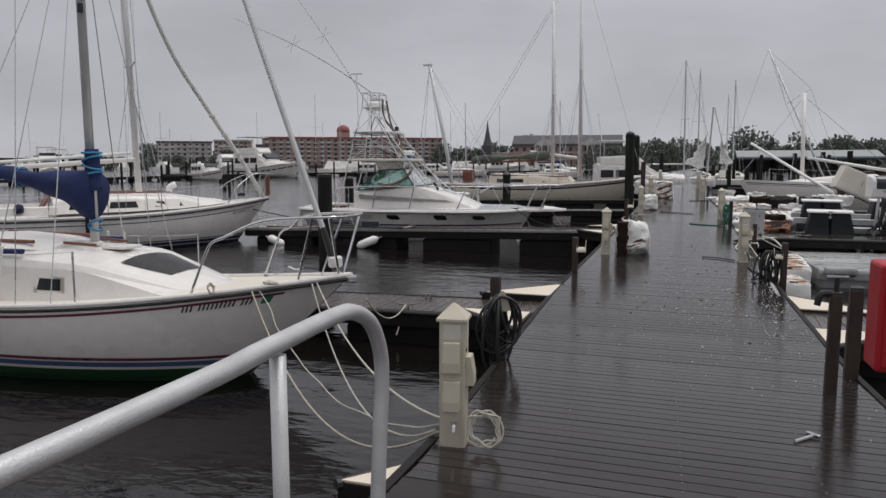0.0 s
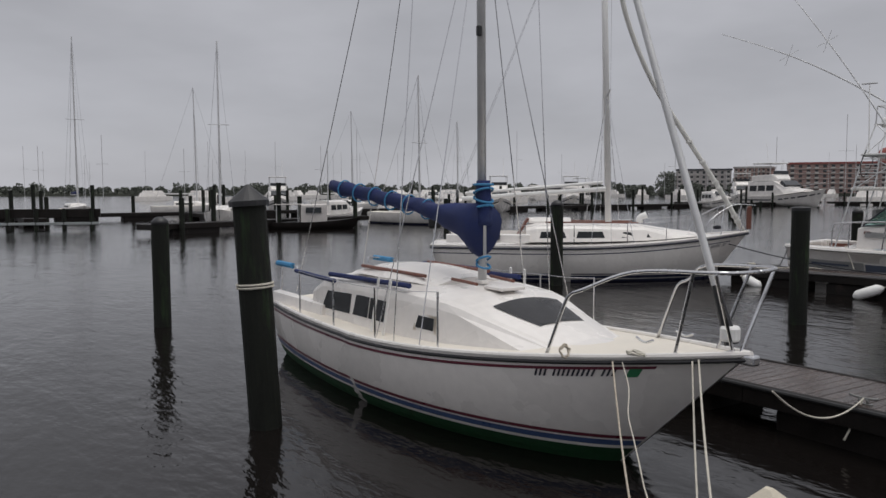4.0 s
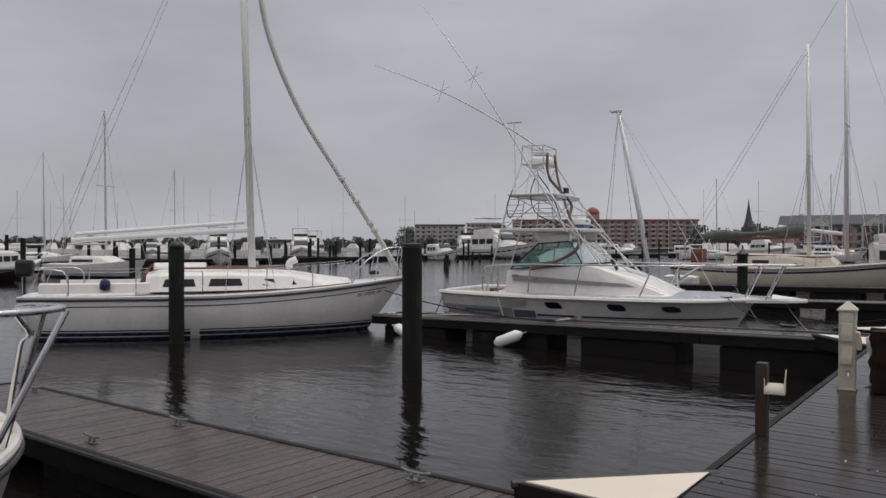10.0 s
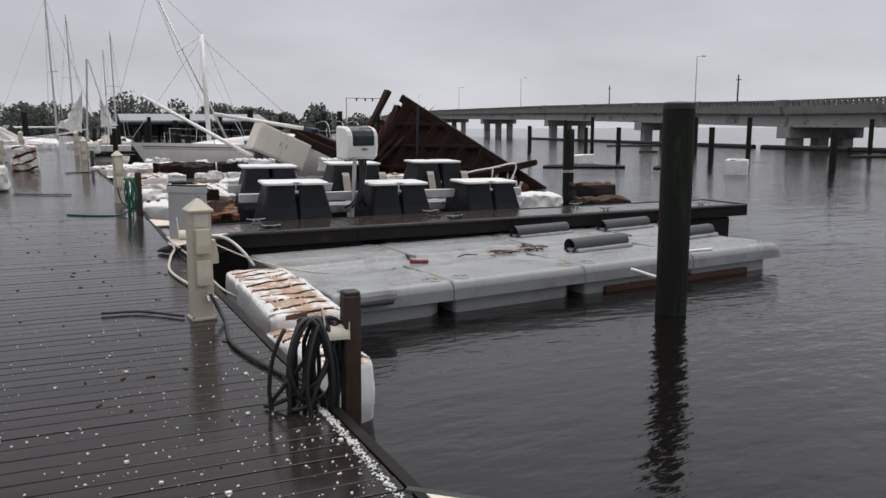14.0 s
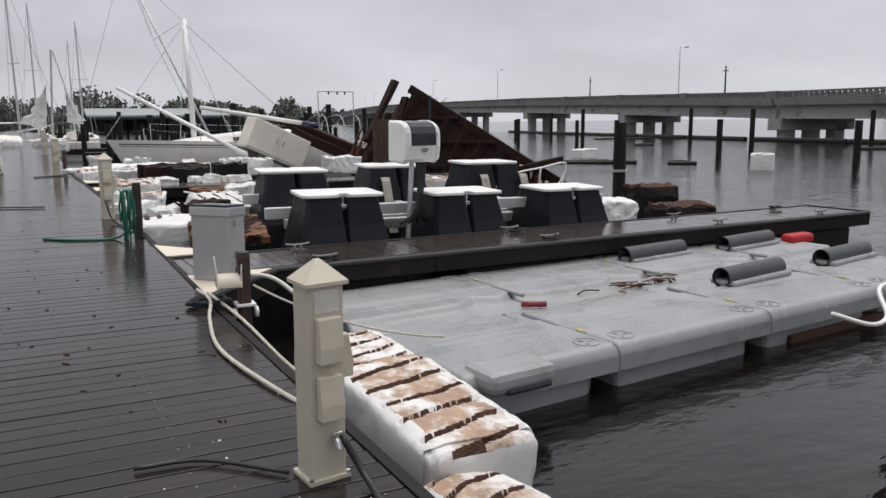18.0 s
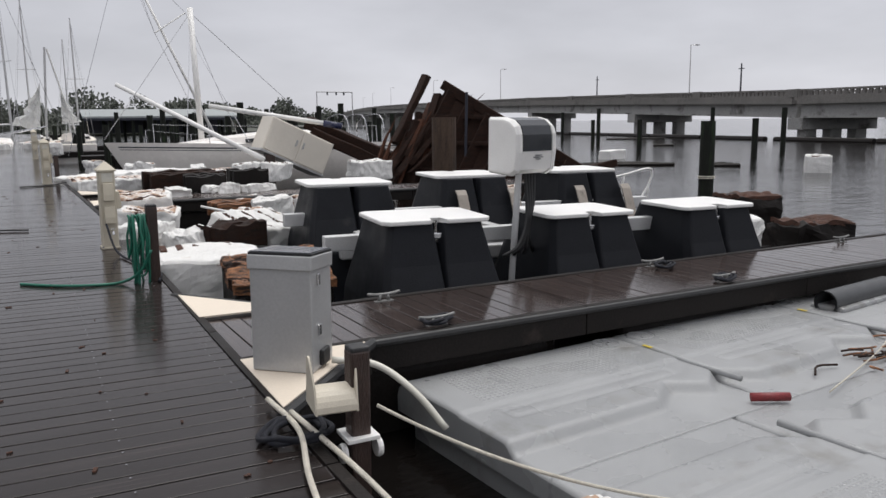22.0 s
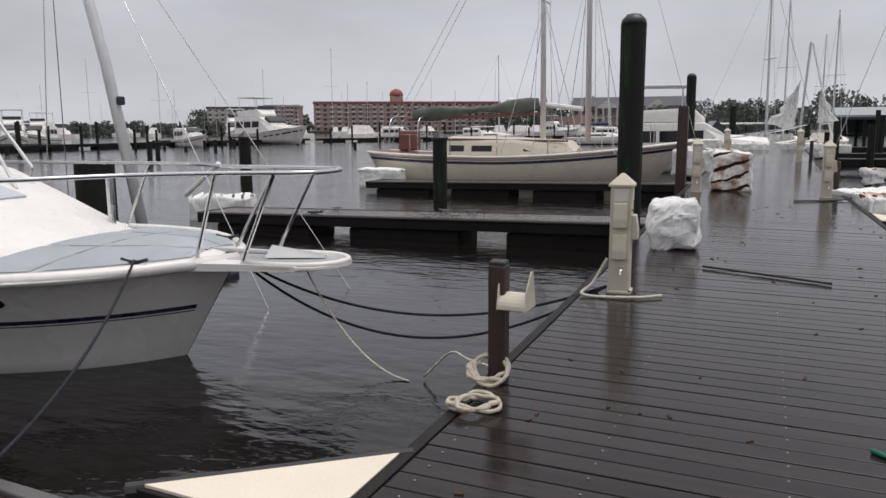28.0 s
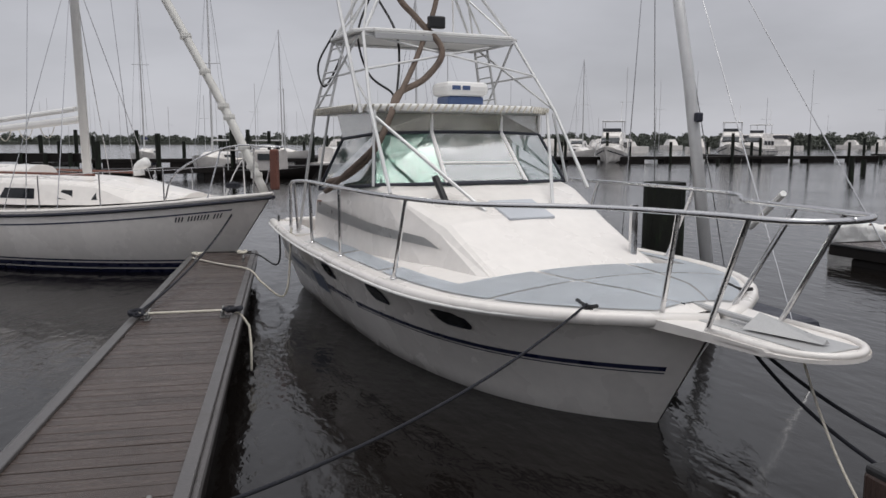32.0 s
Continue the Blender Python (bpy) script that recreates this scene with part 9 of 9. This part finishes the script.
def boathouse():
    p = ground(4.4, 112)
    t = thing("covered_slip", "long open covered slip with a pale grey roof on dark posts", "boathouse", at=pose(p.x, p.y, WATER, 0, 0, 0))
    bm = B()
    loft(bm, [[(x, y, z) for y, z in ((-5, 3.25), (0, 4.1), (5, 3.25), (5, 3.05), (0, 3.9), (-5, 3.05))] for x in (0.0, 17.0)])
    part("roof", bm, SLIP_ROOF, t, "pale grey metal roof")
    part("eaves_board", box(B(), (8.5, -4.97, 2.93), (17.0, 0.1, 0.26)), GREYBAR, t)
    for i in range(8):
        for y in (-4.6, 4.6):
            part("post", tube(B(), [(0.4 + 2.3 * i, y, -1), (0.4 + 2.3 * i, y, 3.1)], 0.17, 8), PILE, t)
    # near-black sheet added in place of the shade under the open roof
    part("back_wall", box(B(), (8.5, 4.75, 2.2), (16.6, 0.1, 1.7)), GREYBAR, t)
    return t


boathouse()
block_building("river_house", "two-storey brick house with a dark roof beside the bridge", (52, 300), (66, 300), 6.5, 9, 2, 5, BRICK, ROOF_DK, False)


# ---------------------------------------------------------------- trees and banks
def crown(bm, c, r, h, rnd, k=90, leaf=1.0):
    """Many small tilted leaf clumps in an uneven crown."""
    for _ in range(k):
        a, u = rnd.uniform(0, 6.283), rnd.random()
        z = u ** 0.8
        w = r * (0.55 + 0.6 * math.sin(math.pi * min(1.0, z * 0.85 + 0.12))) * math.sqrt(rnd.random()) * rnd.uniform(0.8, 1.15)
        p = Vector((c[0] + w * math.cos(a), c[1] + w * math.sin(a), c[2] + h * z * rnd.uniform(0.9, 1.08)))
        s = leaf * rnd.uniform(0.5, 1.2)
        ax = Vector((rnd.uniform(-1, 1), rnd.uniform(-1, 1), rnd.uniform(-0.6, 0.6))).normalized()
        q = ax.orthogonal().normalized() * s
        e = ax.cross(q).normalized() * s * rnd.uniform(0.5, 0.9)
        vs = [bm.verts.new(p + q), bm.verts.new(p + e * 0.9 + ax * 0.2 * s), bm.verts.new(p - q * 0.8), bm.verts.new(p - e)]
        bm.faces.new(vs)


def woods(pts, low, high, seed, label, density=1.0, leaf=1.6, k=46):
    """Far woods along a bank."""
    rnd = random.Random(seed)
    bm = B()
    for (x0, y0), (x1, y1) in zip(pts, pts[1:]):
        n = max(2, int(math.hypot(x1 - x0, y1 - y0) / 6.5 * density))
        for i in range(n):
            u = (i + rnd.random()) / n
            p = ground(x0 + (x1 - x0) * u + rnd.uniform(-4, 4), y0 + (y1 - y0) * u + rnd.uniform(-4, 4))
            hgt = rnd.uniform(low, high) * (1.35 if rnd.random() < 0.1 else 1)
            crown(bm, (p.x, p.y, WATER + 0.2), hgt * 0.42, hgt, rnd, k, leaf)
            crown(bm, (p.x + rnd.uniform(-3, 3), p.y, WATER + 0.1), hgt * 0.75, hgt * 0.55, rnd, k // 2, leaf)
    return lump("far_woods", bm, LEAF, label, "woods", kind="stuff")


LEAF_TEXT = "dark green woods along the far river bank"
woods([(-640, -260), (-600, -60), (-560, 120), (-500, 260), (-420, 360), (-345, 400)], 3.4, 6.0, 1, LEAF_TEXT, 4.0, 0.9, 130)
woods([(-345, 410), (-250, 450)], 9, 14, 6, LEAF_TEXT, 1.2, 1.0, 280)
woods([(-150, 430), (-90, 400), (-40, 380), (20, 360), (60, 380), (140, 560)], 8, 13, 2, LEAF_TEXT, 1.5, 0.95, 300)
woods([(-28, 215), (-12, 212), (0, 216)], 5.5, 8, 3, "dark trees on the near bank behind the marina", 3.0, 0.3, 1000)
woods([(18, 210), (40, 225), (52, 290), (70, 330)], 5, 8.5, 4, "low dark trees by the bridge end", 1.3, 0.42, 700)
woods([(-300, 110), (-260, 190), (-215, 240), (-190, 280)], 3, 5.5, 5, "dark trees behind the boat sheds", 2.2, 0.45, 380)
woods([(170, 620), (260, 900), (500, 1100)], 10, 18, 8, LEAF_TEXT, 1.0, 2.2, 90)
woods([(900, 600), (1000, 100), (900, -300)], 14, 22, 9, LEAF_TEXT, 0.8, 2.6, 80)


def bank(pts, width, label):
    bm = B()
    lo = []
    g = [ground(*q) for q in pts]
    for i, p in enumerate(g):
        d = (g[min(i + 1, len(g) - 1)] - g[max(i - 1, 0)])
        s = Vector((-d.y, d.x, 0)).normalized()
        lo.append((p, s))
    rings = [[(p.x - s.x * 3, p.y - s.y * 3, WATER - 0.5), (p.x, p.y, WATER + 0.5), (p.x + s.x * width, p.y + s.y * width, WATER + 1.2), (p.x + s.x * width, p.y + s.y * width, WATER - 0.5)] for p, s in lo]
    loft(bm, rings)
    return lump("river_bank", bm, SHORE, label, "bank", kind="structure")


bank([(140, 640), (60, 372), (20, 352), (-40, 336), (-90, 318), (-150, 400), (-250, 400), (-345, 345), (-420, 350), (-500, 250), (-560, 110), (-600, -60), (-640, -260)][::-1], -60, "low dark bank of the far shore")
bank([(56, 206), (20, 206), (-30, 208)], -40, "low dark bank behind the marina")


# ---------------------------------------------------------------- far boats and docks
def motor_yacht(x, y, turn, L, label, fly=True, beam=None):
    t = thing("motor_yacht", label, "motor yacht", "far motor boats", at=afloat(x, y, turn))
    k = L / 12
    h = Hull(L, beam or L * 0.3, 1.1 * k, 1.15 * k, 2.0 * k, 0.3, 0.92, 1.3 * k, chine=0.3, full=0.5, p=2.2)
    hull = part("hull", h.shell(B(), 16, 6), GEL, t, smooth=True)
    part("hull_stripe", h.skin(B(), 0.02, 0.97, off=0.01, ns=12, nv=1, drop0=0.5 * k, drop1=0.36 * k), GREYBAR, hull)
    part("deck", h.deck(B(), 0, 0.99, 0.02, 0.1, 0.05, 10, 4), GEL, t)
    secs = [(1.6 * k, 1.6 * k, 1.5 * k, 1.1 * k, 2.9 * k), (5.8 * k, 1.55 * k, 1.4 * k, 1.2 * k, 2.9 * k), (7.4 * k, 1.4 * k, 1.0 * k, 1.4 * k, 2.1 * k), (9.6 * k, 0.9 * k, 0.6 * k, 1.7 * k, 1.9 * k)]
    cab = part("saloon", trunk(B(), secs, 0.1), GEL, t)
    for side in (-1, 1):
        for i in range(3):
            part("saloon_window", side_window(B(), secs, (1.9 + 1.35 * i) * k, (3.05 + 1.35 * i) * k, 0.45, 0.92, side, off=0.02), PANE, cab, "dark saloon window")
    part("front_window", box(B(), (6.75 * k, 0, 2.55 * k), (0.9 * k, 2.2 * k, 0.5 * k), 0, Matrix.Rotation(radians(35), 3, "Y")), PANE, cab)
    if fly:
        part("flybridge", trunk(B(), [(1.9 * k, 1.35 * k, 1.3 * k, 2.95 * k, 3.6 * k), (5.2 * k, 1.3 * k, 1.2 * k, 2.95 * k, 3.75 * k), (5.9 * k, 1.0 * k, 0.9 * k, 2.95 * k, 3.2 * k)], 0.03), GEL, t)
        part("fly_windscreen", box(B(), (5.3 * k, 0, 3.95 * k), (0.06, 2.2 * k, 0.4 * k)), TINT, t)
        for sx in (2.2, 4.9):
            for sy in (-1.2, 1.2):
                part("top_post", tube(B(), [(sx * k, sy * k, 3.6 * k), (sx * k, sy * k, 5.0 * k)], 0.035, 6), ALU, t)
        part("bimini_top", box(B(), (3.55 * k, 0, 5.05 * k), (3.1 * k, 2.6 * k, 0.12 * k), 0.03), PLASTIC_WH, t)
        part("antenna", tube(B(), [(2.3 * k, 0.8 * k, 5.0 * k), (1.9 * k, 0.8 * k, 7.6 * k)], 0.03, 5), PLASTIC_WH, t)
    part("bow_rail", tube(B(), [h.at(s, 1, sd, -0.1) + V(0, 0, 0.75 * k) for sd, s in [(-1, 0.5), (-1, 0.65), (-1, 0.8), (-1, 0.93), (-1, 0.99), (1, 0.99), (1, 0.93), (1, 0.8), (1, 0.65), (1, 0.5)]], 0.03, 5), STEEL, t)
    return t


def far_sailboat(x, y, turn, L, mast, label, cover=None):
    t = thing("sailboat", label, "sailboat", "far sailboats", at=afloat(x, y, turn))
    h = Hull(L, L * 0.31, 0.95, 0.95, 1.35, 0.3, 0.7, 1.2, full=0.45, p=2.2)
    hull = part("hull", h.shell(B(), 16, 6), GEL, t, smooth=True)
    part("hull_stripe", h.skin(B(), 0.02, 0.97, 0.0, 0.15, 0.01, 12, 1), NAVY, hull)
    part("deck", h.deck(B(), 0, 0.99, 0.02, 0.06, 0.03, 10, 4), GEL_DECK, t)
    secs = [(L * 0.3, L * 0.11, L * 0.095, 0.95, 1.5), (L * 0.6, L * 0.10, L * 0.08, 0.97, 1.5), (L * 0.75, L * 0.07, L * 0.04, 1.05, 1.2)]
    cab = part("cabin", trunk(B(), secs, 0.06), GEL, t)
    for side in (-1, 1):
        part("window", side_window(B(), secs, L * 0.33, L * 0.55, 0.35, 0.8, side, off=0.02), PANE, cab)
    mx = L * 0.58
    part("mast", tube(B(), [(mx, 0, 1.4), (mx - 0.15, 0, mast)], 0.09, 8, r1=0.06), ALU, t)
    part("spreader", tube(B(), [(mx, -0.8, mast * 0.55), (mx, 0.8, mast * 0.55)], 0.03, 5), ALU, t)
    part("boom", tube(B(), [(mx, 0, 2.4), (L * 0.15, 0, 2.4)], 0.07, 6), ALU, t)
    if cover:
        part("sail_cover", tube(B(), [(mx, 0, 2.6), (L * 0.18, 0, 2.55)], 0.2, 8, r1=0.1), cover, t)
    stays(t, [((mx - 0.15, 0, mast), (L, 0, 1.4)), ((mx - 0.15, 0, mast), (0.1, 0, 1.0)), ((mx - 0.15, 0, mast), (mx, L * 0.14, 1.0)), ((mx - 0.15, 0, mast), (mx, -L * 0.14, 1.0))], 0.015, "stay")
    return t


for x, y, turn, L, fly, lab in ((-84, 69, -35, 11, True, "white trawler yacht with an open flybridge"), (-104, 45, -20, 11, True, "white cruiser moored across the basin"), (-98, 96, -40, 12, True, "white motor yacht moored across the basin"),
                                (-82, 124, -15, 17, True, "large white sport yacht with a tall flybridge"), (-95, 140, -50, 14, True, "white motor yacht beside the sport yacht"), (-70, 150, 10, 10, False, "small white cabin cruiser"),
                                (-62, 170, 20, 9, False, "small white cabin cruiser"), (-40, 190, 30, 10, True, "white cruiser on the far dock"), (-55, 205, -20, 12, True, "white cruiser on the far dock"), 
                                (-9.0, 60, 15, 10, True, "white cruiser with a dark window band behind the ketch"), (-110, 112, -60, 12, True, "white cruiser moored across the basin"), (-120, 82, -30, 10, False, "small white boat across the basin"), (-30, 150, 5, 9, False, "small white boat on the far dock"), (-76, 104, -30, 10, False, "small white boat across the basin")):
    motor_yacht(x, y, turn, L, lab, fly)
for x, y, turn, L, m, cov, lab in ((-58, 35.2, 10, 9.5, 11.9, None, "grey-masted sailboat on the far dock"), (-65.6, 24.3, -20, 8.5, 14.5, None, "small sailboat with a tall mast"), (-90, 16, 0, 9, 18, CANVAS, "sailboat on the far dock"), (-96, 26, 60, 9, 15, None, "moored sailboat with a slim mast"),
                                   (-92, 45, 70, 9, 13, None, "moored sailboat with a slim mast"), (-1.85, 89.4, 75, 10, 13.2, None, "sailboat with a tall bare mast"), (3.15, 102.8, 90, 9, 11.2, None, "sailboat with a tall bare mast"), (2.15, 90.0, 75, 9, 11.8, None, "sailboat with a tall bare mast"),
                                   (-6, 74, 30, 9, 12, None, "moored sailboat beyond the far dock"), (-26, 120, 15, 9, 12, CANVAS, "moored sailboat on the far dock"), (-45, 130, 25, 10, 13, None, "moored sailboat on the far dock"), (-100, 70, 0, 9, 13, None, "moored sailboat across the basin")):
    far_sailboat(x, y, turn, L, m, lab, cov)


def torn_sail_boat():
    p = ground(3.9, 80.5)
    t = thing("sailboat", "wrecked sailboat with torn white sails hanging from its mast", "sailboat", "far sailboats", at=pose(p.x, p.y, WATER, 0, 0, 180))
    h = Hull(8.5, 2.7, 0.9, 0.9, 1.2, 0.3, 0.7, 1.2)
    part("hull", h.shell(B(), 16, 6), GEL, t, smooth=True)
    part("deck", h.deck(B(), 0, 0.99, 0.02, 0.06, 0.03, 10, 4), GEL_DECK, t)
    part("mast", tube(B(), [(3.3, 0, 1), (2.9, 0.3, 7.9)], 0.08, 8), ALU, t)
    part("leaning_spar", tube(B(), [(2.76, 0.2, 7.8), (1.0, 0.6, 0.45)], 0.07, 8), PLASTIC_WH, t)
    rnd = random.Random(3)
    for head, tack, clew in ((V(3.43, 0.3, 5.3), V(3.6, 0.2, 2.0), V(5.6, 0.6, 2.35)), (V(2.1, 0.4, 4.8), V(2.2, 0.2, 2.4), V(0.8, 0.5, 2.6))):
        bm = B()
        g = []
        for i in range(11):
            u = i / 10
            a, b = tack.lerp(head, u), clew.lerp(head, u ** 0.75)
            b = a.lerp(b, 1 - 0.35 * rnd.random())
            g.append([bm.verts.new(a.lerp(b, j / 6 + 0.01) + V(rnd.uniform(-.05, .05), 0.18 * math.sin(j * 1.3 + i), rnd.uniform(-.08, .08))) for j in range(7)])
        for a, b in zip(g, g[1:]):
            for j in range(6):
                bm.faces.new((a[j], a[j + 1], b[j + 1], b[j]))
        bmesh.ops.solidify(bm, geom=list(bm.faces), thickness=0.02)
        part("torn_sail", bm, CLOTH_W, t, "torn white sail")
    return t


torn_sail_boat()


def far_dock(a, b, label, piles=6, width=1.6):
    pa, pb = ground(*a), ground(*b)
    d = Vector((pb.x - pa.x, pb.y - pa.y, 0))
    t = thing("far_dock", label, "dock", "far docks", "structure", pose(pa.x, pa.y, WATER, 0, 0, math.degrees(math.atan2(d.y, d.x))))
    part("deck", box(B(), (d.length / 2, 0, 0.5), (d.length, width, 0.35), 0.03), FASCIA, t)
    for i in range(max(2, round(d.length / 6))):
        part("float_block", box(B(), ((i + 0.5) * d.length / max(2, round(d.length / 6)), 0, 0.1), (3.6, width * 0.9, 0.6), 0.05), FASCIA, t)
    for i in range(piles):
        part("dock_pile", tube(B(), [((i + 0.5) * d.length / piles, width * 0.65 * (1 if i % 2 else -1), -1), ((i + 0.5) * d.length / piles, width * 0.65 * (1 if i % 2 else -1), 2.3 + 0.5 * ((i * 7) % 3))], 0.17, 8), PILE, t)
    return t


for a, b, n in (((-78, 6), (-78, 70), 16), ((-78, 70), (-74, 132), 16), ((-72, 132), (-30, 176), 14), ((-30, 176), (6, 182), 10), ((-95, 34), (-78, 34), 4), ((-92, 60), (-78, 60), 5), ((-90, 86), (-77, 86), 5), ((-88, 112), (-76, 112), 5),
                ((-66, 10), (-78, 10), 3), ((-60, 24), (-78, 25), 5), ((2, 62), (22, 62), 8), ((1, 70), (26, 71), 10), ((4, 56), (16, 56), 6), ((0, 84), (18, 86), 8), ((-8, 66), (-2, 66), 3), ((-49.5, 14), (-56.5, 33), 5)):
    far_dock(a, b, "dark floating dock with piles across the basin", n)


def old_pier():
    p = ground(-68.5, -8)
    t = thing("old_pier", "old dark plank pier on short piles across the basin", "pier", kind="structure", at=pose(p.x, p.y, WATER, 0, 0, 70))
    part("plank_wall", box(B(), (11.5, 0, 1.15), (23, 0.25, 0.62), 0.02), FASCIA, t)
    part("low_beam", box(B(), (11.5, -0.4, 0.42), (23, 0.2, 0.18), 0.02), SLIP_ROOF, t, "pale weathered beam")
    for i in range(13):
        part("pier_pile", tube(B(), [(0.5 + 1.83 * i, -0.35, -1), (0.5 + 1.83 * i, -0.35, 1.5)], 0.16, 8), PILE, t)
    return t


def work_boat():
    """A dark open work boat with a small house and bare poles."""
    t = thing("work_boat", "dark low work boat with a small cabin and bare poles", "work boat", at=afloat(-52.5, 23.4, 62))
    h = Hull(6.5, 2.3, 0.5, 0.5, 0.85, 0.2, 0.5, 0.8, full=0.5, p=2.2)
    part("hull", h.shell(B(), 16, 6), FASCIA, t, smooth=True)
    part("deck", h.deck(B(), 0, 0.99, 0.02, 0.05, 0.03, 10, 4), FASCIA, t)
    house = part("wheelhouse", trunk(B(), [(2.2, 0.7, 0.62, 0.45, 1.7), (4.0, 0.65, 0.55, 0.5, 1.75)], 0.06), STUCCO, t, "pale weathered wheelhouse")
    for side in (-1, 1):
        part("window", box(B(), (3.1, 0.69 * side, 1.35), (1.1, 0.05, 0.4)), PANE, house)
    part("canopy", box(B(), (1.3, 0, 1.75), (1.9, 1.5, 0.06), 0.02), STUCCO, t)
    for x, y in ((0.5, 0.65), (0.5, -0.65), (2.0, 0.65), (2.0, -0.65)):
        part("canopy_post", tube(B(), [(x, y, 0.5), (x, y, 1.75)], 0.03, 6), ALU, t)
    part("mast", tube(B(), [(4.1, 0, 1.7), (4.1, 0, 5.6)], 0.05, 6, r1=0.03), ALU, t)
    return t


old_pier()
work_boat()
motor_yacht(-59.5, 30.0, 118, 7.5, "white trawler moored bow-on at the low dock", False)
for i in range(16):
    rnd2 = random.Random(70 + i)
    pile(rnd2.uniform(-74, -40), rnd2.uniform(20, 170), rnd2.uniform(1.6, 2.8), 0.19, "flat", label="slim dark mooring pile in the basin")
for i in range(9):
    rnd2 = random.Random(170 + i)
    pile(rnd2.uniform(2, 26), rnd2.uniform(56, 96), rnd2.uniform(1.6, 2.8), 0.19, "flat", label="slim dark mooring pile in the basin")

# a thicket of slim bare masts beyond the basin
rnd = random.Random(21)
bm = B()
for i in range(60):
    a = radians(rnd.uniform(12, 96))
    r = rnd.uniform(150, 330)
    p = ground(-r * math.sin(a), r * math.cos(a))
    hgt = rnd.uniform(9, 17)
    tube(bm, [(p.x, p.y, WATER + 0.5), (p.x, p.y, WATER + hgt)], 0.05, 5)
    tube(bm, [(p.x - 0.9, p.y - 0.9, WATER + hgt * 0.6), (p.x + 0.9, p.y + 0.9, WATER + hgt * 0.6)], 0.03, 4)
lump("distant_masts", bm, ALU, "slim bare masts of many distant boats", "masts", kind="stuff")
bm = B()
for i in range(60):
    a = radians(rnd.uniform(12, 80))
    r = rnd.uniform(170, 330)
    p = ground(-r * math.sin(a), r * math.cos(a))
    L = rnd.uniform(7, 12)
    rot = Matrix.Rotation(rnd.uniform(0, 3), 3, "Z")
    box(bm, (p.x, p.y, WATER + 0.6), (L, L * 0.3, 1.3), 0, rot, 1.0)
    box(bm, (p.x, p.y, WATER + 1.7), (L * 0.5, L * 0.24, 1.2), 0, rot, 0.8)
    box(bm, (p.x, p.y, WATER + 2.6), (L * 0.3, L * 0.2, 0.7), 0, rot, 0.8)
lump("distant_boats", bm, GEL, "many small white boats moored in the distance", "boats", kind="stuff")
for q in ((0.90, 13.90), (1.02, 13.78)):
    rope("hose_loop", [ground(1.30, 13.80, 0.50), ground(1.16, 13.82, 0.34), ground(q[0] + 0.05, q[1], 0.06), ground(*q, 0.02), ground(q[0] + 0.10, q[1] - 0.03, 0.05), ground(1.18, 13.76, 0.18), ground(1.28, 13.78, 0.40)], 0.0135, RUBBER, "black hose end slipped from the coil on the post", "coiled hoses", 5)


# ---------------------------------------------------------------- main dock boards, last
plank_mesh = board_mesh("plank", 1.0, PLANK - 0.009, 0.035, DECKING)
rnd = random.Random(2)
y = 4.0
for i in range(292):
    yc = 4.0 + (i + 0.5) * PLANK
    x0, x1 = along(yc, LEFT) + 0.002, along(yc, RIGHT) - 0.002
    ob = new("plank", plank_mesh)
    ob.parent = DOCK
    ob.location = ((x0 + x1) / 2, yc, along(yc, RISE) + rnd.uniform(-0.0015, 0.0015))
    ob.scale = (x1 - x0, 1, 1)
    ob.rotation_euler = (math.atan2(along(yc + 0.1, RISE) - along(yc - 0.1, RISE), 0.2) + rnd.uniform(-0.002, 0.002), 0, -0.012)
bm = B()
for i in range(240):
    yc = (4.0 - (i + 0.5) * PLANK) if i < 10 else (4.0 + (292 + i - 10 + 0.5) * PLANK)
    x0, x1 = along(yc, LEFT) + 0.002, along(yc, RIGHT) - 0.002
    box(bm, ((x0 + x1) / 2, yc, along(yc, RISE) - 0.0175), (x1 - x0, PLANK - 0.009, 0.035))
tagged(part("far_planks", bm, DECKING, DOCK), kind="stuff")
# rows of pale screw heads
bm = B()
for i in range(292):
    yc = 4.0 + (i + 0.5) * PLANK
    for u in (0.035, 0.25, 0.5, 0.75, 0.965):
        x = along(yc, LEFT) + (along(yc, RIGHT) - along(yc, LEFT)) * u
        box(bm, (x, yc + 0.03, along(yc, RISE) + 0.0022), (0.008, 0.008, 0.003))
tagged(part("screw_heads", bm, STEEL, DOCK), kind="stuff")
